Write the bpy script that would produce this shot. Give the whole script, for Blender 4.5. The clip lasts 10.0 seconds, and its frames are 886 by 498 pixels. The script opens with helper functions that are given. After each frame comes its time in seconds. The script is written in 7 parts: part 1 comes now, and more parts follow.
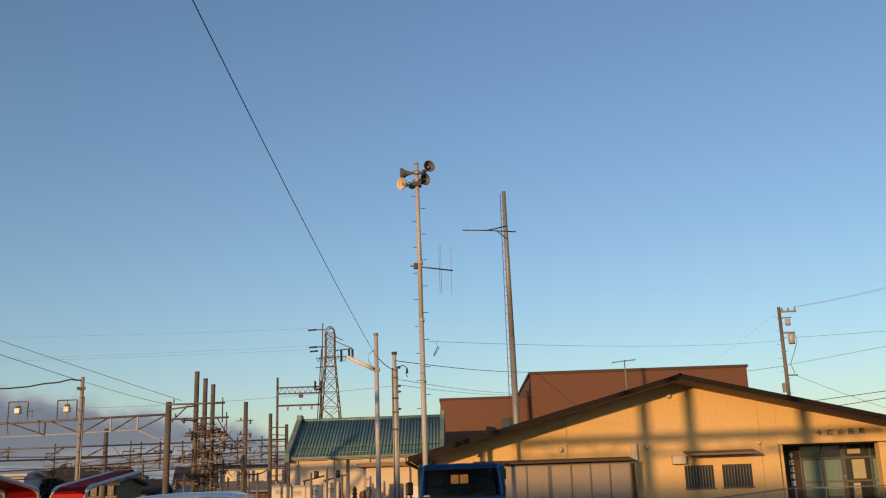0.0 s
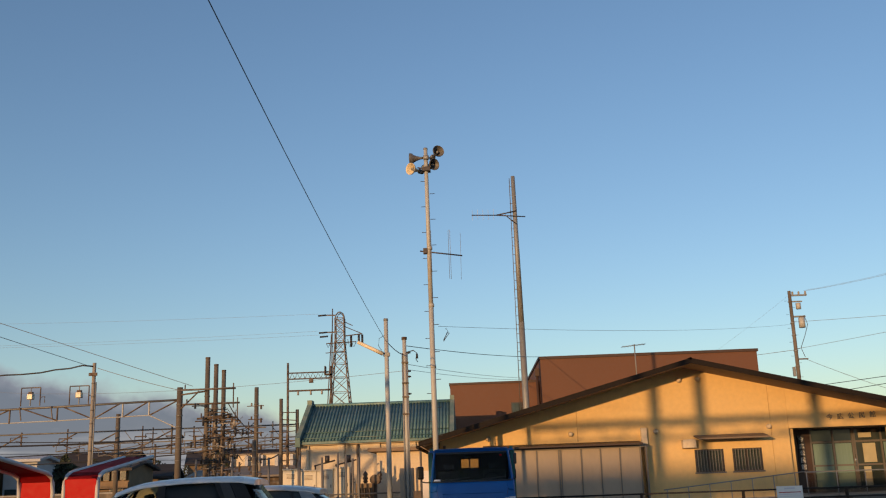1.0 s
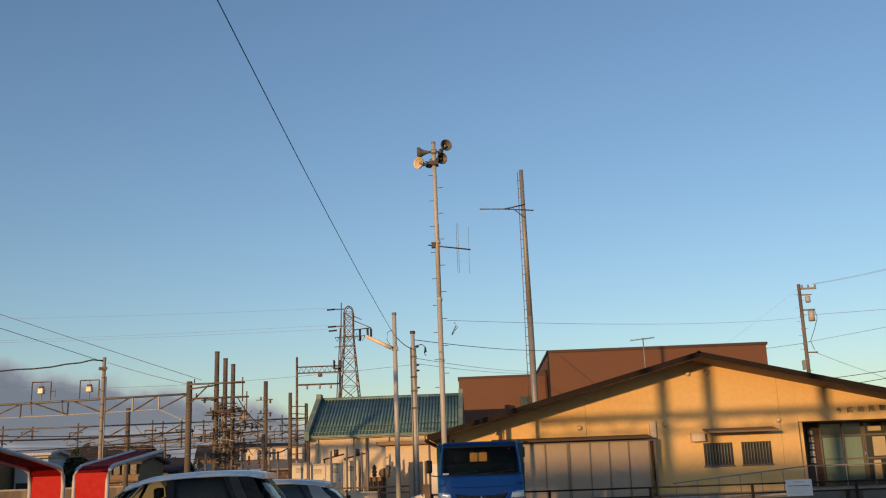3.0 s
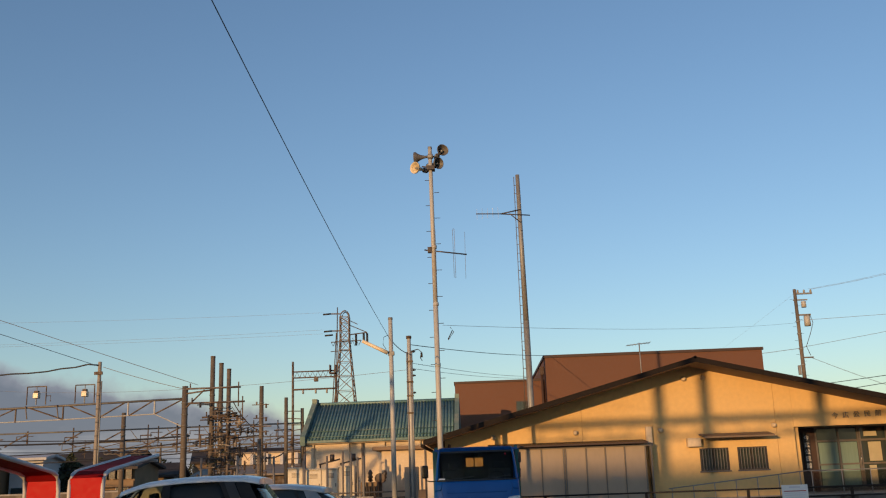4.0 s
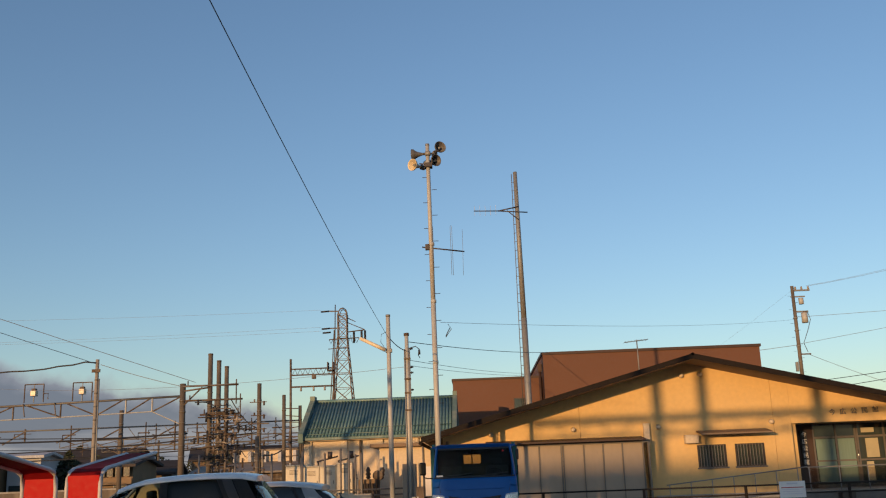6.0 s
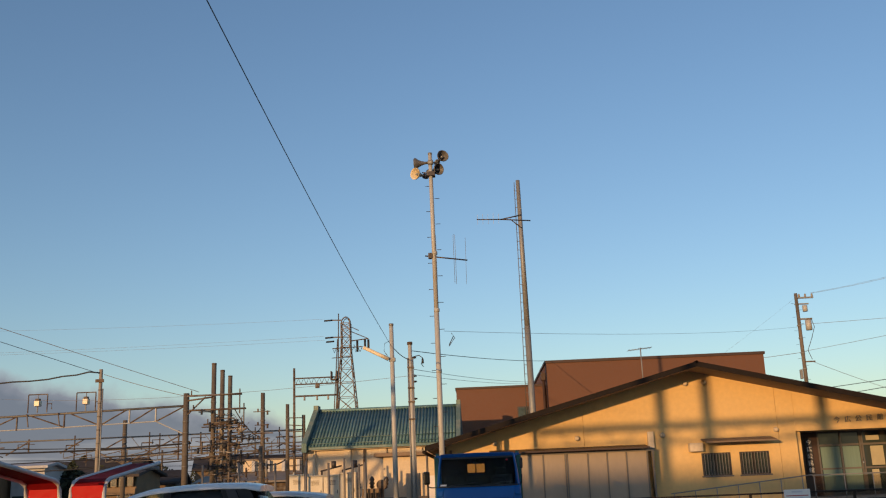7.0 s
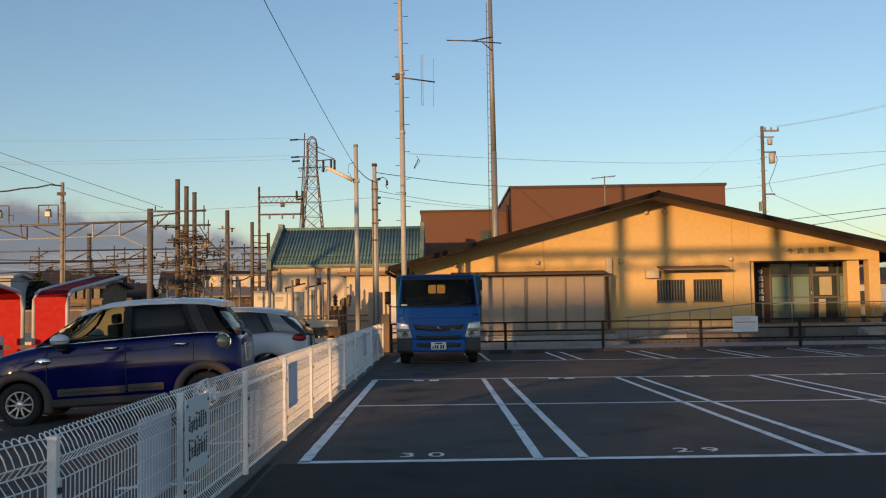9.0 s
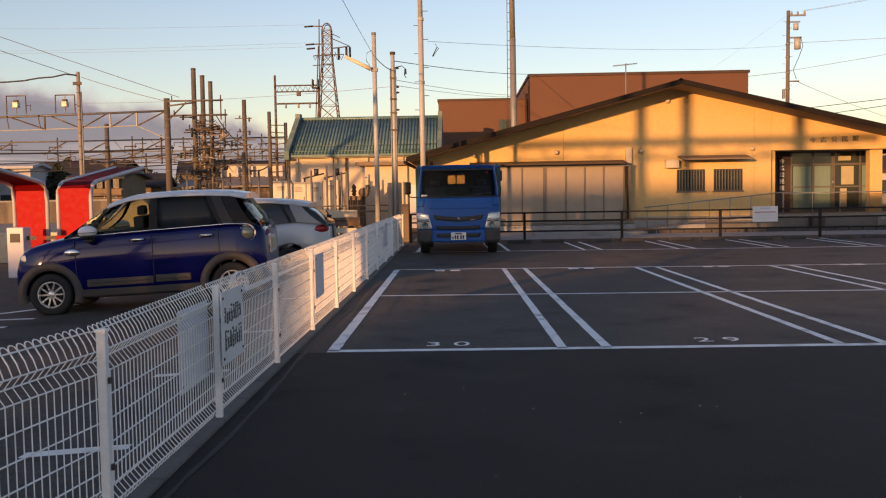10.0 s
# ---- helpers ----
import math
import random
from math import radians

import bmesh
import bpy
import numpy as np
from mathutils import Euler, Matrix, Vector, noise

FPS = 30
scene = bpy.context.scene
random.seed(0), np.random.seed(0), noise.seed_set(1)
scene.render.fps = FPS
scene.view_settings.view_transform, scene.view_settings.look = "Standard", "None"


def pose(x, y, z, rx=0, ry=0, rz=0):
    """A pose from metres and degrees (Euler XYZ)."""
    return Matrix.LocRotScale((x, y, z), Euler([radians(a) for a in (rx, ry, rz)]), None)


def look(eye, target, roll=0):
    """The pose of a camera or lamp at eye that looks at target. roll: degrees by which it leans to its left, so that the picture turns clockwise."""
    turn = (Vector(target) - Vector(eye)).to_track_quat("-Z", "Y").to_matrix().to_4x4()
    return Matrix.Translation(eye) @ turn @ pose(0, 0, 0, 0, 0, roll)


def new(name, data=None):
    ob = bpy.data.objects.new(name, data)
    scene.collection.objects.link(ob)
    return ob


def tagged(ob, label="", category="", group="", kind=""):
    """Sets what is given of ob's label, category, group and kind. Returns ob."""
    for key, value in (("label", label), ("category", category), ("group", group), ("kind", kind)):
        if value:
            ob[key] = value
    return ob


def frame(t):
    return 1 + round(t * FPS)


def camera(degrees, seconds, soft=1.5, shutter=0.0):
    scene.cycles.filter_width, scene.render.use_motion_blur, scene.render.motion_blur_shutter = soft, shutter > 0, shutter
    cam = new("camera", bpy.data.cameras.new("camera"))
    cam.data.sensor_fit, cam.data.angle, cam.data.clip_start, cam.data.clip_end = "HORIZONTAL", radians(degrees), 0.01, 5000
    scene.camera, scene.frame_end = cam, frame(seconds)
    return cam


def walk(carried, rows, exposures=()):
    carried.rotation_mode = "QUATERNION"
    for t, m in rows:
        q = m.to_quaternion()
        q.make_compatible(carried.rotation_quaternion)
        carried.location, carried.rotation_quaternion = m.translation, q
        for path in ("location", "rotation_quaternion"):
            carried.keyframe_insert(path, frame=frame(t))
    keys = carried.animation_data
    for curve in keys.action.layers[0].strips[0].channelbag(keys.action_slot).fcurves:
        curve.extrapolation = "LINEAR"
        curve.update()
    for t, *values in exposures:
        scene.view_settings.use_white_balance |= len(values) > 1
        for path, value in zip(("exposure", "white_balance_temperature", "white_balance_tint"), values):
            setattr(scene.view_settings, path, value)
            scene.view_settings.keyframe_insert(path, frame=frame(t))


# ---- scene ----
# ---- camera and walk ----
cam = camera(49.8, 10.0, soft=1.15)
# seconds, x, y, z, tilt, lean, turn
PATH = [
    (0, 0.008, -0.084, 1.326, 104.47, 1.87, 1.30),
    (0.5, 0.010, -0.099, 1.331, 104.17, 2.01, 1.62),
    (1, -0.001, -0.074, 1.327, 103.60, 1.97, 1.89),
    (1.5, 0.003, -0.080, 1.323, 103.16, 2.02, 2.10),
    (2, 0.015, -0.081, 1.334, 102.99, 2.01, 2.28),
    (2.5, 0.014, -0.076, 1.327, 103.07, 1.99, 2.43),
    (4, 0.012, -0.083, 1.336, 103.52, 1.97, 2.19),
    (4.5, 0.002, -0.070, 1.338, 103.49, 1.90, 1.92),
    (5, 0.006, -0.071, 1.328, 103.24, 1.87, 1.88),
    (5.5, 0.017, -0.069, 1.329, 103.17, 1.94, 1.93),
    (7, 0.022, -0.084, 1.338, 103.87, 2.23, 2.31),
    (7.5, 0.029, -0.073, 1.338, 103.57, 2.20, 2.32),
    (8, 0.041, -0.064, 1.334, 102.76, 2.38, 1.64),
    (8.5, 0.062, -0.035, 1.327, 99.12, 2.01, 0.61),
    (8.8, 0.073, 0.011, 1.344, 95.56, 1.42, 0.33),
    (9, 0.080, 0.041, 1.356, 93.22, 0.90, 0.12),
    (9.2, 0.065, 0.031, 1.362, 91.14, 0.67, -0.17),
    (9.5, 0.043, 0.016, 1.370, 88.54, 0.51, -0.69),
    (9.6, 0.034, 0.013, 1.374, 87.85, 0.57, -0.70),
    (9.8, 0.017, 0.007, 1.381, 86.83, 0.55, -0.35),
    (10, -0.000, 0.001, 1.388, 86.59, 0.97, 1.10),
]
walk(cam, [(t, pose(x, y, z, a, b, c)) for t, x, y, z, a, b, c in PATH],
     exposures=[(0.0, 0.52, 6680, 13), (8.2, 0.52, 6680, 13), (9.0, 0.66, 6950, 14), (9.5, 0.92, 7550, 22), (10.0, 0.95, 8150, 31)])

# ---- sky, sun ----
SUN_AZ, SUN_EL = radians(207.0), radians(5.5)     # clockwise from +y
sun_way = Vector((math.sin(SUN_AZ) * math.cos(SUN_EL), math.cos(SUN_AZ) * math.cos(SUN_EL), math.sin(SUN_EL)))
world = bpy.data.worlds.new("sky")
scene.world = world
world.use_nodes = True
wt = world.node_tree
wt.nodes.clear()


def wn(kind, **kw):
    n = wt.nodes.new(kind)
    for k, v in kw.items():
        n.inputs[k].default_value = v
    return n


def wl(a, b):
    wt.links.new(a, b)


sky = wt.nodes.new("ShaderNodeTexSky")
sky.sky_type, sky.sun_disc = "NISHITA", False
sky.sun_elevation, sky.sun_rotation = SUN_EL, SUN_AZ
sky.altitude, sky.air_density, sky.dust_density, sky.ozone_density = 0.0, 1.0, 0.5, 2.3
co = wt.nodes.new("ShaderNodeTexCoord")
sep = wt.nodes.new("ShaderNodeSeparateXYZ")
wl(co.outputs["Generated"], sep.inputs[0])
cmap = wt.nodes.new("ShaderNodeMapping")
cmap.inputs["Scale"].default_value = (8.0, 8.0, 9.0)
cmap.inputs["Location"].default_value = (2.3, 1.1, 0.35)
wl(co.outputs["Generated"], cmap.inputs["Vector"])
cloud = wn("ShaderNodeTexNoise", Scale=1.0, Detail=9.0, Roughness=0.55)
wl(cmap.outputs[0], cloud.inputs["Vector"])
# a bank of cloud low over the horizon, higher to the west side of the view
def span(src, a0, a1, b0, b1):
    n = wn("ShaderNodeMapRange")
    for k, v in (("From Min", a0), ("From Max", a1), ("To Min", b0), ("To Max", b1)):
        n.inputs[k].default_value = v
    wl(src, n.inputs["Value"])
    return n.outputs[0]


def calc(kind, a, b):
    n = wt.nodes.new("ShaderNodeMath")
    n.operation = kind
    wl(a, n.inputs[0])
    wl(b, n.inputs[1])
    return n.outputs[0]


head = calc("ADD", span(sep.outputs["X"], -0.40, -0.18, 0.104, 0.070), span(sep.outputs["X"], -0.20, -0.06, 0.0, -0.052))
head = calc("ADD", head, span(sep.outputs["X"], 0.30, 0.45, 0.0, 0.030))
head = calc("ADD", head, span(cloud.outputs[0], 0.3, 0.7, -0.020, 0.020))
depth = calc("SUBTRACT", head, sep.outputs["Z"])
cover = span(depth, -0.004, 0.014, 0.0, 0.92)
mixc = wt.nodes.new("ShaderNodeMix")
mixc.data_type = "RGBA"
wl(cover, mixc.inputs["Factor"])
tint = wt.nodes.new("ShaderNodeMix")
tint.data_type, tint.blend_type = "RGBA", "MULTIPLY"
tint.inputs["Factor"].default_value = 1.0
tint.inputs["B"].default_value = (1.0, 1.0, 1.06, 1)
wl(sky.outputs[0], tint.inputs["A"])
wl(tint.outputs["Result"], mixc.inputs["A"])
# grey-violet cloud; pale streaks of clearer sky open in it near the horizon
smap = wt.nodes.new("ShaderNodeMapping")
smap.inputs["Scale"].default_value = (7.0, 7.0, 75.0)
smap.inputs["Location"].default_value = (0.4, 1.9, 0.2)
wl(co.outputs["Generated"], smap.inputs["Vector"])
streak = wn("ShaderNodeTexNoise", Scale=1.0, Detail=7.0, Roughness=0.55)
wl(smap.outputs[0], streak.inputs["Vector"])
low = span(sep.outputs["Z"], 0.035, 0.066, 1.0, 0.0)
hue = wt.nodes.new("ShaderNodeMix")
hue.data_type = "RGBA"
hue.inputs["A"].default_value, hue.inputs["B"].default_value = (0.72, 0.83, 1.10, 1), (1.70, 1.74, 1.88, 1)
wl(calc("MULTIPLY", span(streak.outputs[0], 0.44, 0.60, 0.0, 1.0), low), hue.inputs["Factor"])
# thin edges of the cloud stay pale, its thick body is darker
body = wt.nodes.new("ShaderNodeMix")
body.data_type = "RGBA"
body.inputs["A"].default_value = (1.62, 1.68, 1.92, 1)
wl(calc("MULTIPLY", span(depth, 0.0, 0.022, 0.0, 1.0), span(cloud.outputs[0], 0.25, 0.55, 0.55, 1.0)), body.inputs["Factor"])
wl(hue.outputs["Result"], body.inputs["B"])
wl(body.outputs["Result"], mixc.inputs["B"])
bg = wn("ShaderNodeBackground", Strength=0.15)
out = wt.nodes.new("ShaderNodeOutputWorld")
wl(mixc.outputs["Result"], bg.inputs["Color"])
wl(bg.outputs[0], out.inputs[0])

sun = bpy.data.lights.new("sun", "SUN")
sun.energy, sun.angle, sun.color = 2.75, radians(0.45), (1.0, 0.575, 0.235)
sun_ob = new("sun", sun)
sun_ob.matrix_world = look((0, 0, 60), Vector((0, 0, 60)) - sun_way)

# ---- materials ----
def material(name, color, rough=0.6, metal=0.0, vary=0.12, scale=4.0, bump=0.0, bump_scale=40.0, second=None, amount=0.35, stretch=(1, 1, 1),
             random_tone=0.0, coat=0.0, speckle=0.0, spec=0.5):
    """Colour varied by a broad and a fine noise, an optional second colour in patches, relief, and a tone of its own for each piece."""
    m = bpy.data.materials.new(name)
    m.use_nodes = True
    nt = m.node_tree
    b = nt.nodes["Principled BSDF"]
    b.inputs["Roughness"].default_value, b.inputs["Metallic"].default_value = rough, metal
    b.inputs["Coat Weight"].default_value, b.inputs["Specular IOR Level"].default_value = coat, spec
    tc = nt.nodes.new("ShaderNodeTexCoord")
    mp = nt.nodes.new("ShaderNodeMapping")
    mp.inputs["Scale"].default_value = stretch
    nt.links.new(tc.outputs["Object"], mp.inputs["Vector"])

    def tex(s, d=5.0):
        n = nt.nodes.new("ShaderNodeTexNoise")
        n.inputs["Scale"].default_value, n.inputs["Detail"].default_value = s, d
        nt.links.new(mp.outputs[0], n.inputs["Vector"])
        return n

    def mix(kind, fac, a, bcol):
        n = nt.nodes.new("ShaderNodeMix")
        n.data_type, n.blend_type = "RGBA", kind
        for sock, v in (("Factor", fac), ("A", a), ("B", bcol)):
            if hasattr(v, "links"):
                nt.links.new(v, n.inputs[sock])
            else:
                n.inputs[sock].default_value = v
        return n.outputs["Result"]

    def ramp(src, lo, hi, a, bb):
        n = nt.nodes.new("ShaderNodeMapRange")
        for k, v in (("From Min", lo), ("From Max", hi), ("To Min", a), ("To Max", bb)):
            n.inputs[k].default_value = v
        nt.links.new(src, n.inputs["Value"])
        return n.outputs[0]

    broad, fine = tex(scale), tex(scale * 14, 3.0)
    col = (*color, 1)
    if second:
        col = mix("MIX", ramp(broad.outputs[0], 0.62 - amount * 0.5, 0.82 - amount * 0.5, 0.0, 1.0), col, (*second, 1))
    tone = ramp(broad.outputs[0], 0.25, 0.75, 1 - vary, 1 + vary)
    grain = ramp(fine.outputs[0], 0.25, 0.75, 1 - vary * 0.7, 1 + vary * 0.7)
    mul = nt.nodes.new("ShaderNodeMath")
    mul.operation = "MULTIPLY"
    nt.links.new(tone, mul.inputs[0])
    nt.links.new(grain, mul.inputs[1])
    val = mul.outputs[0]
    if random_tone:
        oi = nt.nodes.new("ShaderNodeObjectInfo")
        r = ramp(oi.outputs["Random"], 0, 1, 1 - random_tone, 1 + random_tone)
        mul2 = nt.nodes.new("ShaderNodeMath")
        mul2.operation = "MULTIPLY"
        nt.links.new(val, mul2.inputs[0])
        nt.links.new(r, mul2.inputs[1])
        val = mul2.outputs[0]
    if speckle:
        stone = ramp(tex(170.0, 2.0).outputs[0], 0.3, 0.72, 1 - speckle, 1 + speckle)
        mul3 = nt.nodes.new("ShaderNodeMath")
        mul3.operation = "MULTIPLY"
        nt.links.new(val, mul3.inputs[0])
        nt.links.new(stone, mul3.inputs[1])
        val = mul3.outputs[0]
    comb = nt.nodes.new("ShaderNodeCombineColor")
    for k in ("Red", "Green", "Blue"):
        nt.links.new(val, comb.inputs[k])
    nt.links.new(mix("MULTIPLY", 1.0, col, comb.outputs[0]), b.inputs["Base Color"])
    rr = ramp(fine.outputs[0], 0.3, 0.7, max(0.02, rough - 0.08), min(1, rough + 0.08))
    nt.links.new(rr, b.inputs["Roughness"])
    if bump:
        bt = tex(bump_scale, 4.0)
        bp = nt.nodes.new("ShaderNodeBump")
        bp.inputs["Strength"].default_value, bp.inputs["Distance"].default_value = bump, 0.01
        nt.links.new(bt.outputs[0], bp.inputs["Height"])
        nt.links.new(bp.outputs[0], b.inputs["Normal"])
    return m


def glass_material(name, color=(0.85, 0.9, 0.9), rough=0.02):
    m = bpy.data.materials.new(name)
    m.use_nodes = True
    b = m.node_tree.nodes["Principled BSDF"]
    b.inputs["Base Color"].default_value = (*color, 1)
    b.inputs["Transmission Weight"].default_value, b.inputs["Roughness"].default_value, b.inputs["IOR"].default_value = 1.0, rough, 1.1
    b.inputs["Specular IOR Level"].default_value = 0.9
    return m


M = {}
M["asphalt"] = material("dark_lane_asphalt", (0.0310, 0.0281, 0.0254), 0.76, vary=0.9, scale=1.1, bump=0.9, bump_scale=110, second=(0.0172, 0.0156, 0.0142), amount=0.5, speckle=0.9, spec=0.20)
M["bay_asphalt"] = material("pale_bay_asphalt", (0.0820, 0.0725, 0.0640), 0.72, vary=0.95, scale=1.3, bump=0.9, bump_scale=110, second=(0.0465, 0.0415, 0.0370), amount=0.5, speckle=0.9, spec=0.28)
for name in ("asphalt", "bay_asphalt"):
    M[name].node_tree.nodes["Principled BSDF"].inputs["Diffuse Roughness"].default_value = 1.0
M["tar"] = material("old_tar", (0.014, 0.012, 0.011), 0.7, vary=0.25, scale=6, bump=0.4)
M["line"] = material("road_paint", (0.88, 0.88, 0.85), 0.7, vary=0.10, scale=3, bump=0.3, bump_scale=60, second=(0.42, 0.41, 0.40), amount=0.22)
M["concrete"] = material("concrete", (0.33, 0.32, 0.30), 0.85, vary=0.18, scale=1.6, bump=0.5, bump_scale=50, second=(0.22, 0.21, 0.19), amount=0.35)
M["stop_concrete"] = material("dark_worn_concrete", (0.085, 0.078, 0.072), 0.9, vary=0.25, scale=2.5, bump=0.5, bump_scale=50, second=(0.05, 0.046, 0.042), amount=0.4)
M["pole_concrete"] = material("pole_concrete", (0.27, 0.25, 0.22), 0.8, vary=0.18, scale=1.2, bump=0.3, stretch=(1, 1, 0.25), second=(0.28, 0.24, 0.19), amount=0.4)
M["pole_dark"] = material("weathered_pole", (0.115, 0.096, 0.076), 0.85, vary=0.25, scale=1.2, bump=0.3, stretch=(1, 1, 0.2), second=(0.20, 0.165, 0.125), amount=0.3)
M["galvanised"] = material("galvanised_steel", (0.25, 0.262, 0.265), 0.5, 0.2, vary=0.2, scale=2.0, stretch=(1, 1, 0.3), second=(0.20, 0.195, 0.18), amount=0.4)
M["cream_steel"] = material("cream_painted_steel", (0.41, 0.41, 0.385), 0.5, 0.0, vary=0.10, scale=1.5, stretch=(1, 1, 0.3), second=(0.34, 0.31, 0.26), amount=0.2)
M["kerb"] = material("dark_worn_kerb", (0.155, 0.145, 0.13), 0.9, vary=0.25, scale=2.5, bump=0.6, bump_scale=50, second=(0.11, 0.10, 0.09), amount=0.45)
M["stucco"] = material("ochre_stucco", (0.66, 0.45, 0.195), 0.85, vary=0.09, scale=0.5, bump=0.4, bump_scale=70, second=(0.61, 0.42, 0.185), amount=0.3)
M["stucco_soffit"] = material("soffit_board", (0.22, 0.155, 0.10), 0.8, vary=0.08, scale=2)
M["roof_brown"] = material("dark_brown_roof_metal", (0.014, 0.010, 0.008), 0.75, 0.0, vary=0.15, scale=1.0, spec=0.2)
M["brown_cladding"] = material("red_brown_cladding", (0.140, 0.062, 0.035), 0.75, vary=0.07, scale=0.4, second=(0.124, 0.056, 0.032), amount=0.4)
M["brown_trim"] = material("dark_brown_trim", (0.055, 0.030, 0.021), 0.6, vary=0.1, scale=1)
M["green_tile"] = material("teal_glazed_tile", (0.085, 0.168, 0.165), 0.42, vary=0.25, scale=1.5, random_tone=0.25, second=(0.15, 0.20, 0.18), amount=0.3)
M["green_trim"] = material("pale_green_render", (0.13, 0.205, 0.185), 0.8, vary=0.2, scale=1.5, second=(0.20, 0.235, 0.19), amount=0.4)
M["cream_wall"] = material("cream_render", (0.62, 0.52, 0.38), 0.85, vary=0.12, scale=0.9, bump=0.3, second=(0.50, 0.41, 0.29), amount=0.3)
M["cabinet"] = material("beige_cabinet_steel", (0.58, 0.53, 0.42), 0.55, vary=0.08, scale=1.5)
M["rust"] = material("rusty_steel", (0.095, 0.065, 0.045), 0.8, 0.1, vary=0.3, scale=3, second=(0.16, 0.135, 0.11), amount=0.35)
M["lattice"] = material("grey_brown_lattice_steel", (0.13, 0.11, 0.10), 0.6, 0.3, vary=0.2, scale=2)
M["beam"] = material("weathered_grey_steel", (0.165, 0.155, 0.140), 0.6, 0.3, vary=0.25, scale=2)
M["wire"] = material("black_cable", (0.02, 0.02, 0.022), 0.6, vary=0.1)
M["wire_pale"] = material("weathered_cable", (0.20, 0.20, 0.21), 0.6, vary=0.1)
M["insulator"] = material("porcelain", (0.30, 0.27, 0.23), 0.35, vary=0.1)
M["white_steel"] = material("white_coated_steel", (0.88, 0.87, 0.84), 0.4, vary=0.06, scale=5, second=(0.66, 0.64, 0.60), amount=0.15)
M["sheet"] = material("grey_board", (0.64, 0.64, 0.70), 0.5, vary=0.06, scale=2)
M["sign_white"] = material("white_sign_board", (0.78, 0.78, 0.77), 0.45, vary=0.05, scale=3)
M["sign_ink"] = material("black_sign_ink", (0.03, 0.03, 0.035), 0.5, vary=0.1)
M["rail_brown"] = material("dark_brown_rail_paint", (0.016, 0.012, 0.010), 0.6, vary=0.15, scale=3, spec=0.3)
M["panel"] = material("taupe_steel_panel", (0.30, 0.245, 0.19), 0.5, 0.15, vary=0.07, scale=0.7, stretch=(1, 1, 0.4))
M["panel_frame"] = material("bronze_aluminium", (0.15, 0.135, 0.12), 0.5, 0.3, vary=0.1)
M["dark_inside"] = material("dark_interior", (0.03, 0.03, 0.03), 0.8, vary=0.1)
M["dark_frame"] = material("dark_bronze_frame", (0.06, 0.05, 0.045), 0.45, 0.4, vary=0.1)
M["window_glass"] = material("dark_window_glass", (0.035, 0.05, 0.052), 0.06, vary=0.05)
M["curtain"] = material("pale_green_curtain", (0.15, 0.235, 0.215), 0.8, vary=0.1, scale=3, stretch=(6, 1, 0.3))
M["notice"] = material("cream_notice_paper", (0.42, 0.38, 0.26), 0.7, vary=0.08)
M["car_blue"] = material("blue_car_paint", (0.0005, 0.0026, 0.075), 0.07, 0.0, vary=0.02, scale=0.1, coat=0.25, spec=0.30)
M["car_white"] = material("white_car_paint", (0.76, 0.76, 0.76), 0.3, vary=0.02, scale=0.1, coat=0.5)
M["car_silver"] = material("silver_car_paint", (0.56, 0.55, 0.54), 0.36, 0.2, vary=0.02, scale=0.1, coat=0.5)
M["truck_blue"] = material("blue_truck_paint", (0.002, 0.095, 0.330), 0.48, 0.0, vary=0.06, scale=2, coat=0.05, spec=0.3)
M["plastic_black"] = material("black_plastic", (0.025, 0.025, 0.027), 0.55, vary=0.12)
M["plastic_grey"] = material("taupe_plastic_cladding", (0.058, 0.051, 0.047), 0.6, vary=0.1)
M["plastic_silver"] = material("grey_ribbed_trim", (0.075, 0.075, 0.078), 0.45, vary=0.08, scale=2, stretch=(1, 1, 20))
M["gloss_black"] = material("glossy_black_plastic", (0.006, 0.006, 0.007), 0.25, vary=0.08, spec=0.25)
M["tyre"] = material("tyre_rubber", (0.018, 0.018, 0.018), 0.8, vary=0.2, scale=8)
M["alloy"] = material("silver_alloy", (0.66, 0.65, 0.63), 0.3, 0.7, vary=0.06)
M["chrome"] = material("chrome", (0.78, 0.78, 0.78), 0.12, 0.95, vary=0.03)
M["car_glass"] = material("tinted_car_glass", (0.030, 0.036, 0.035), 0.05, vary=0.03, spec=0.4)
M["lamp_clear"] = material("clear_lamp_lens", (0.68, 0.66, 0.62), 0.15, 0.3, vary=0.06)
M["lamp_red"] = material("red_lamp_lens", (0.42, 0.018, 0.02), 0.2, vary=0.05)
M["lamp_amber"] = material("amber_lamp_lens", (0.75, 0.25, 0.04), 0.2, vary=0.05)
M["tarp_green"] = material("teal_green_tarp", (0.03, 0.14, 0.12), 0.7, vary=0.15, scale=4)
M["red_panel"] = material("red_shelter_panel", (0.43, 0.010, 0.010), 0.6, vary=0.02, scale=0.6, spec=0.15)
M["shelter_tube"] = material("pale_grey_tube", (0.46, 0.46, 0.48), 0.45, vary=0.1, scale=3)
# red_panel made darker: the canopy's underside shade is put into the colour
M["red_roof"] = material("shaded_red_roof_sheet", (0.30, 0.010, 0.013), 0.6, vary=0.05, scale=0.6, spec=0.15)
M["leaf"] = material("dark_foliage", (0.045, 0.055, 0.03), 0.8, vary=0.35, scale=0.8)
M["bark"] = material("bark", (0.10, 0.075, 0.05), 0.9, vary=0.25)
M["tile_dark"] = material("dark_roof_tile", (0.05, 0.044, 0.042), 0.8, vary=0.25, scale=1, random_tone=0.2, spec=0.2)
M["house_wall"] = material("tan_house_wall", (0.17, 0.125, 0.085), 0.85, vary=0.12, scale=0.5, random_tone=0.25)
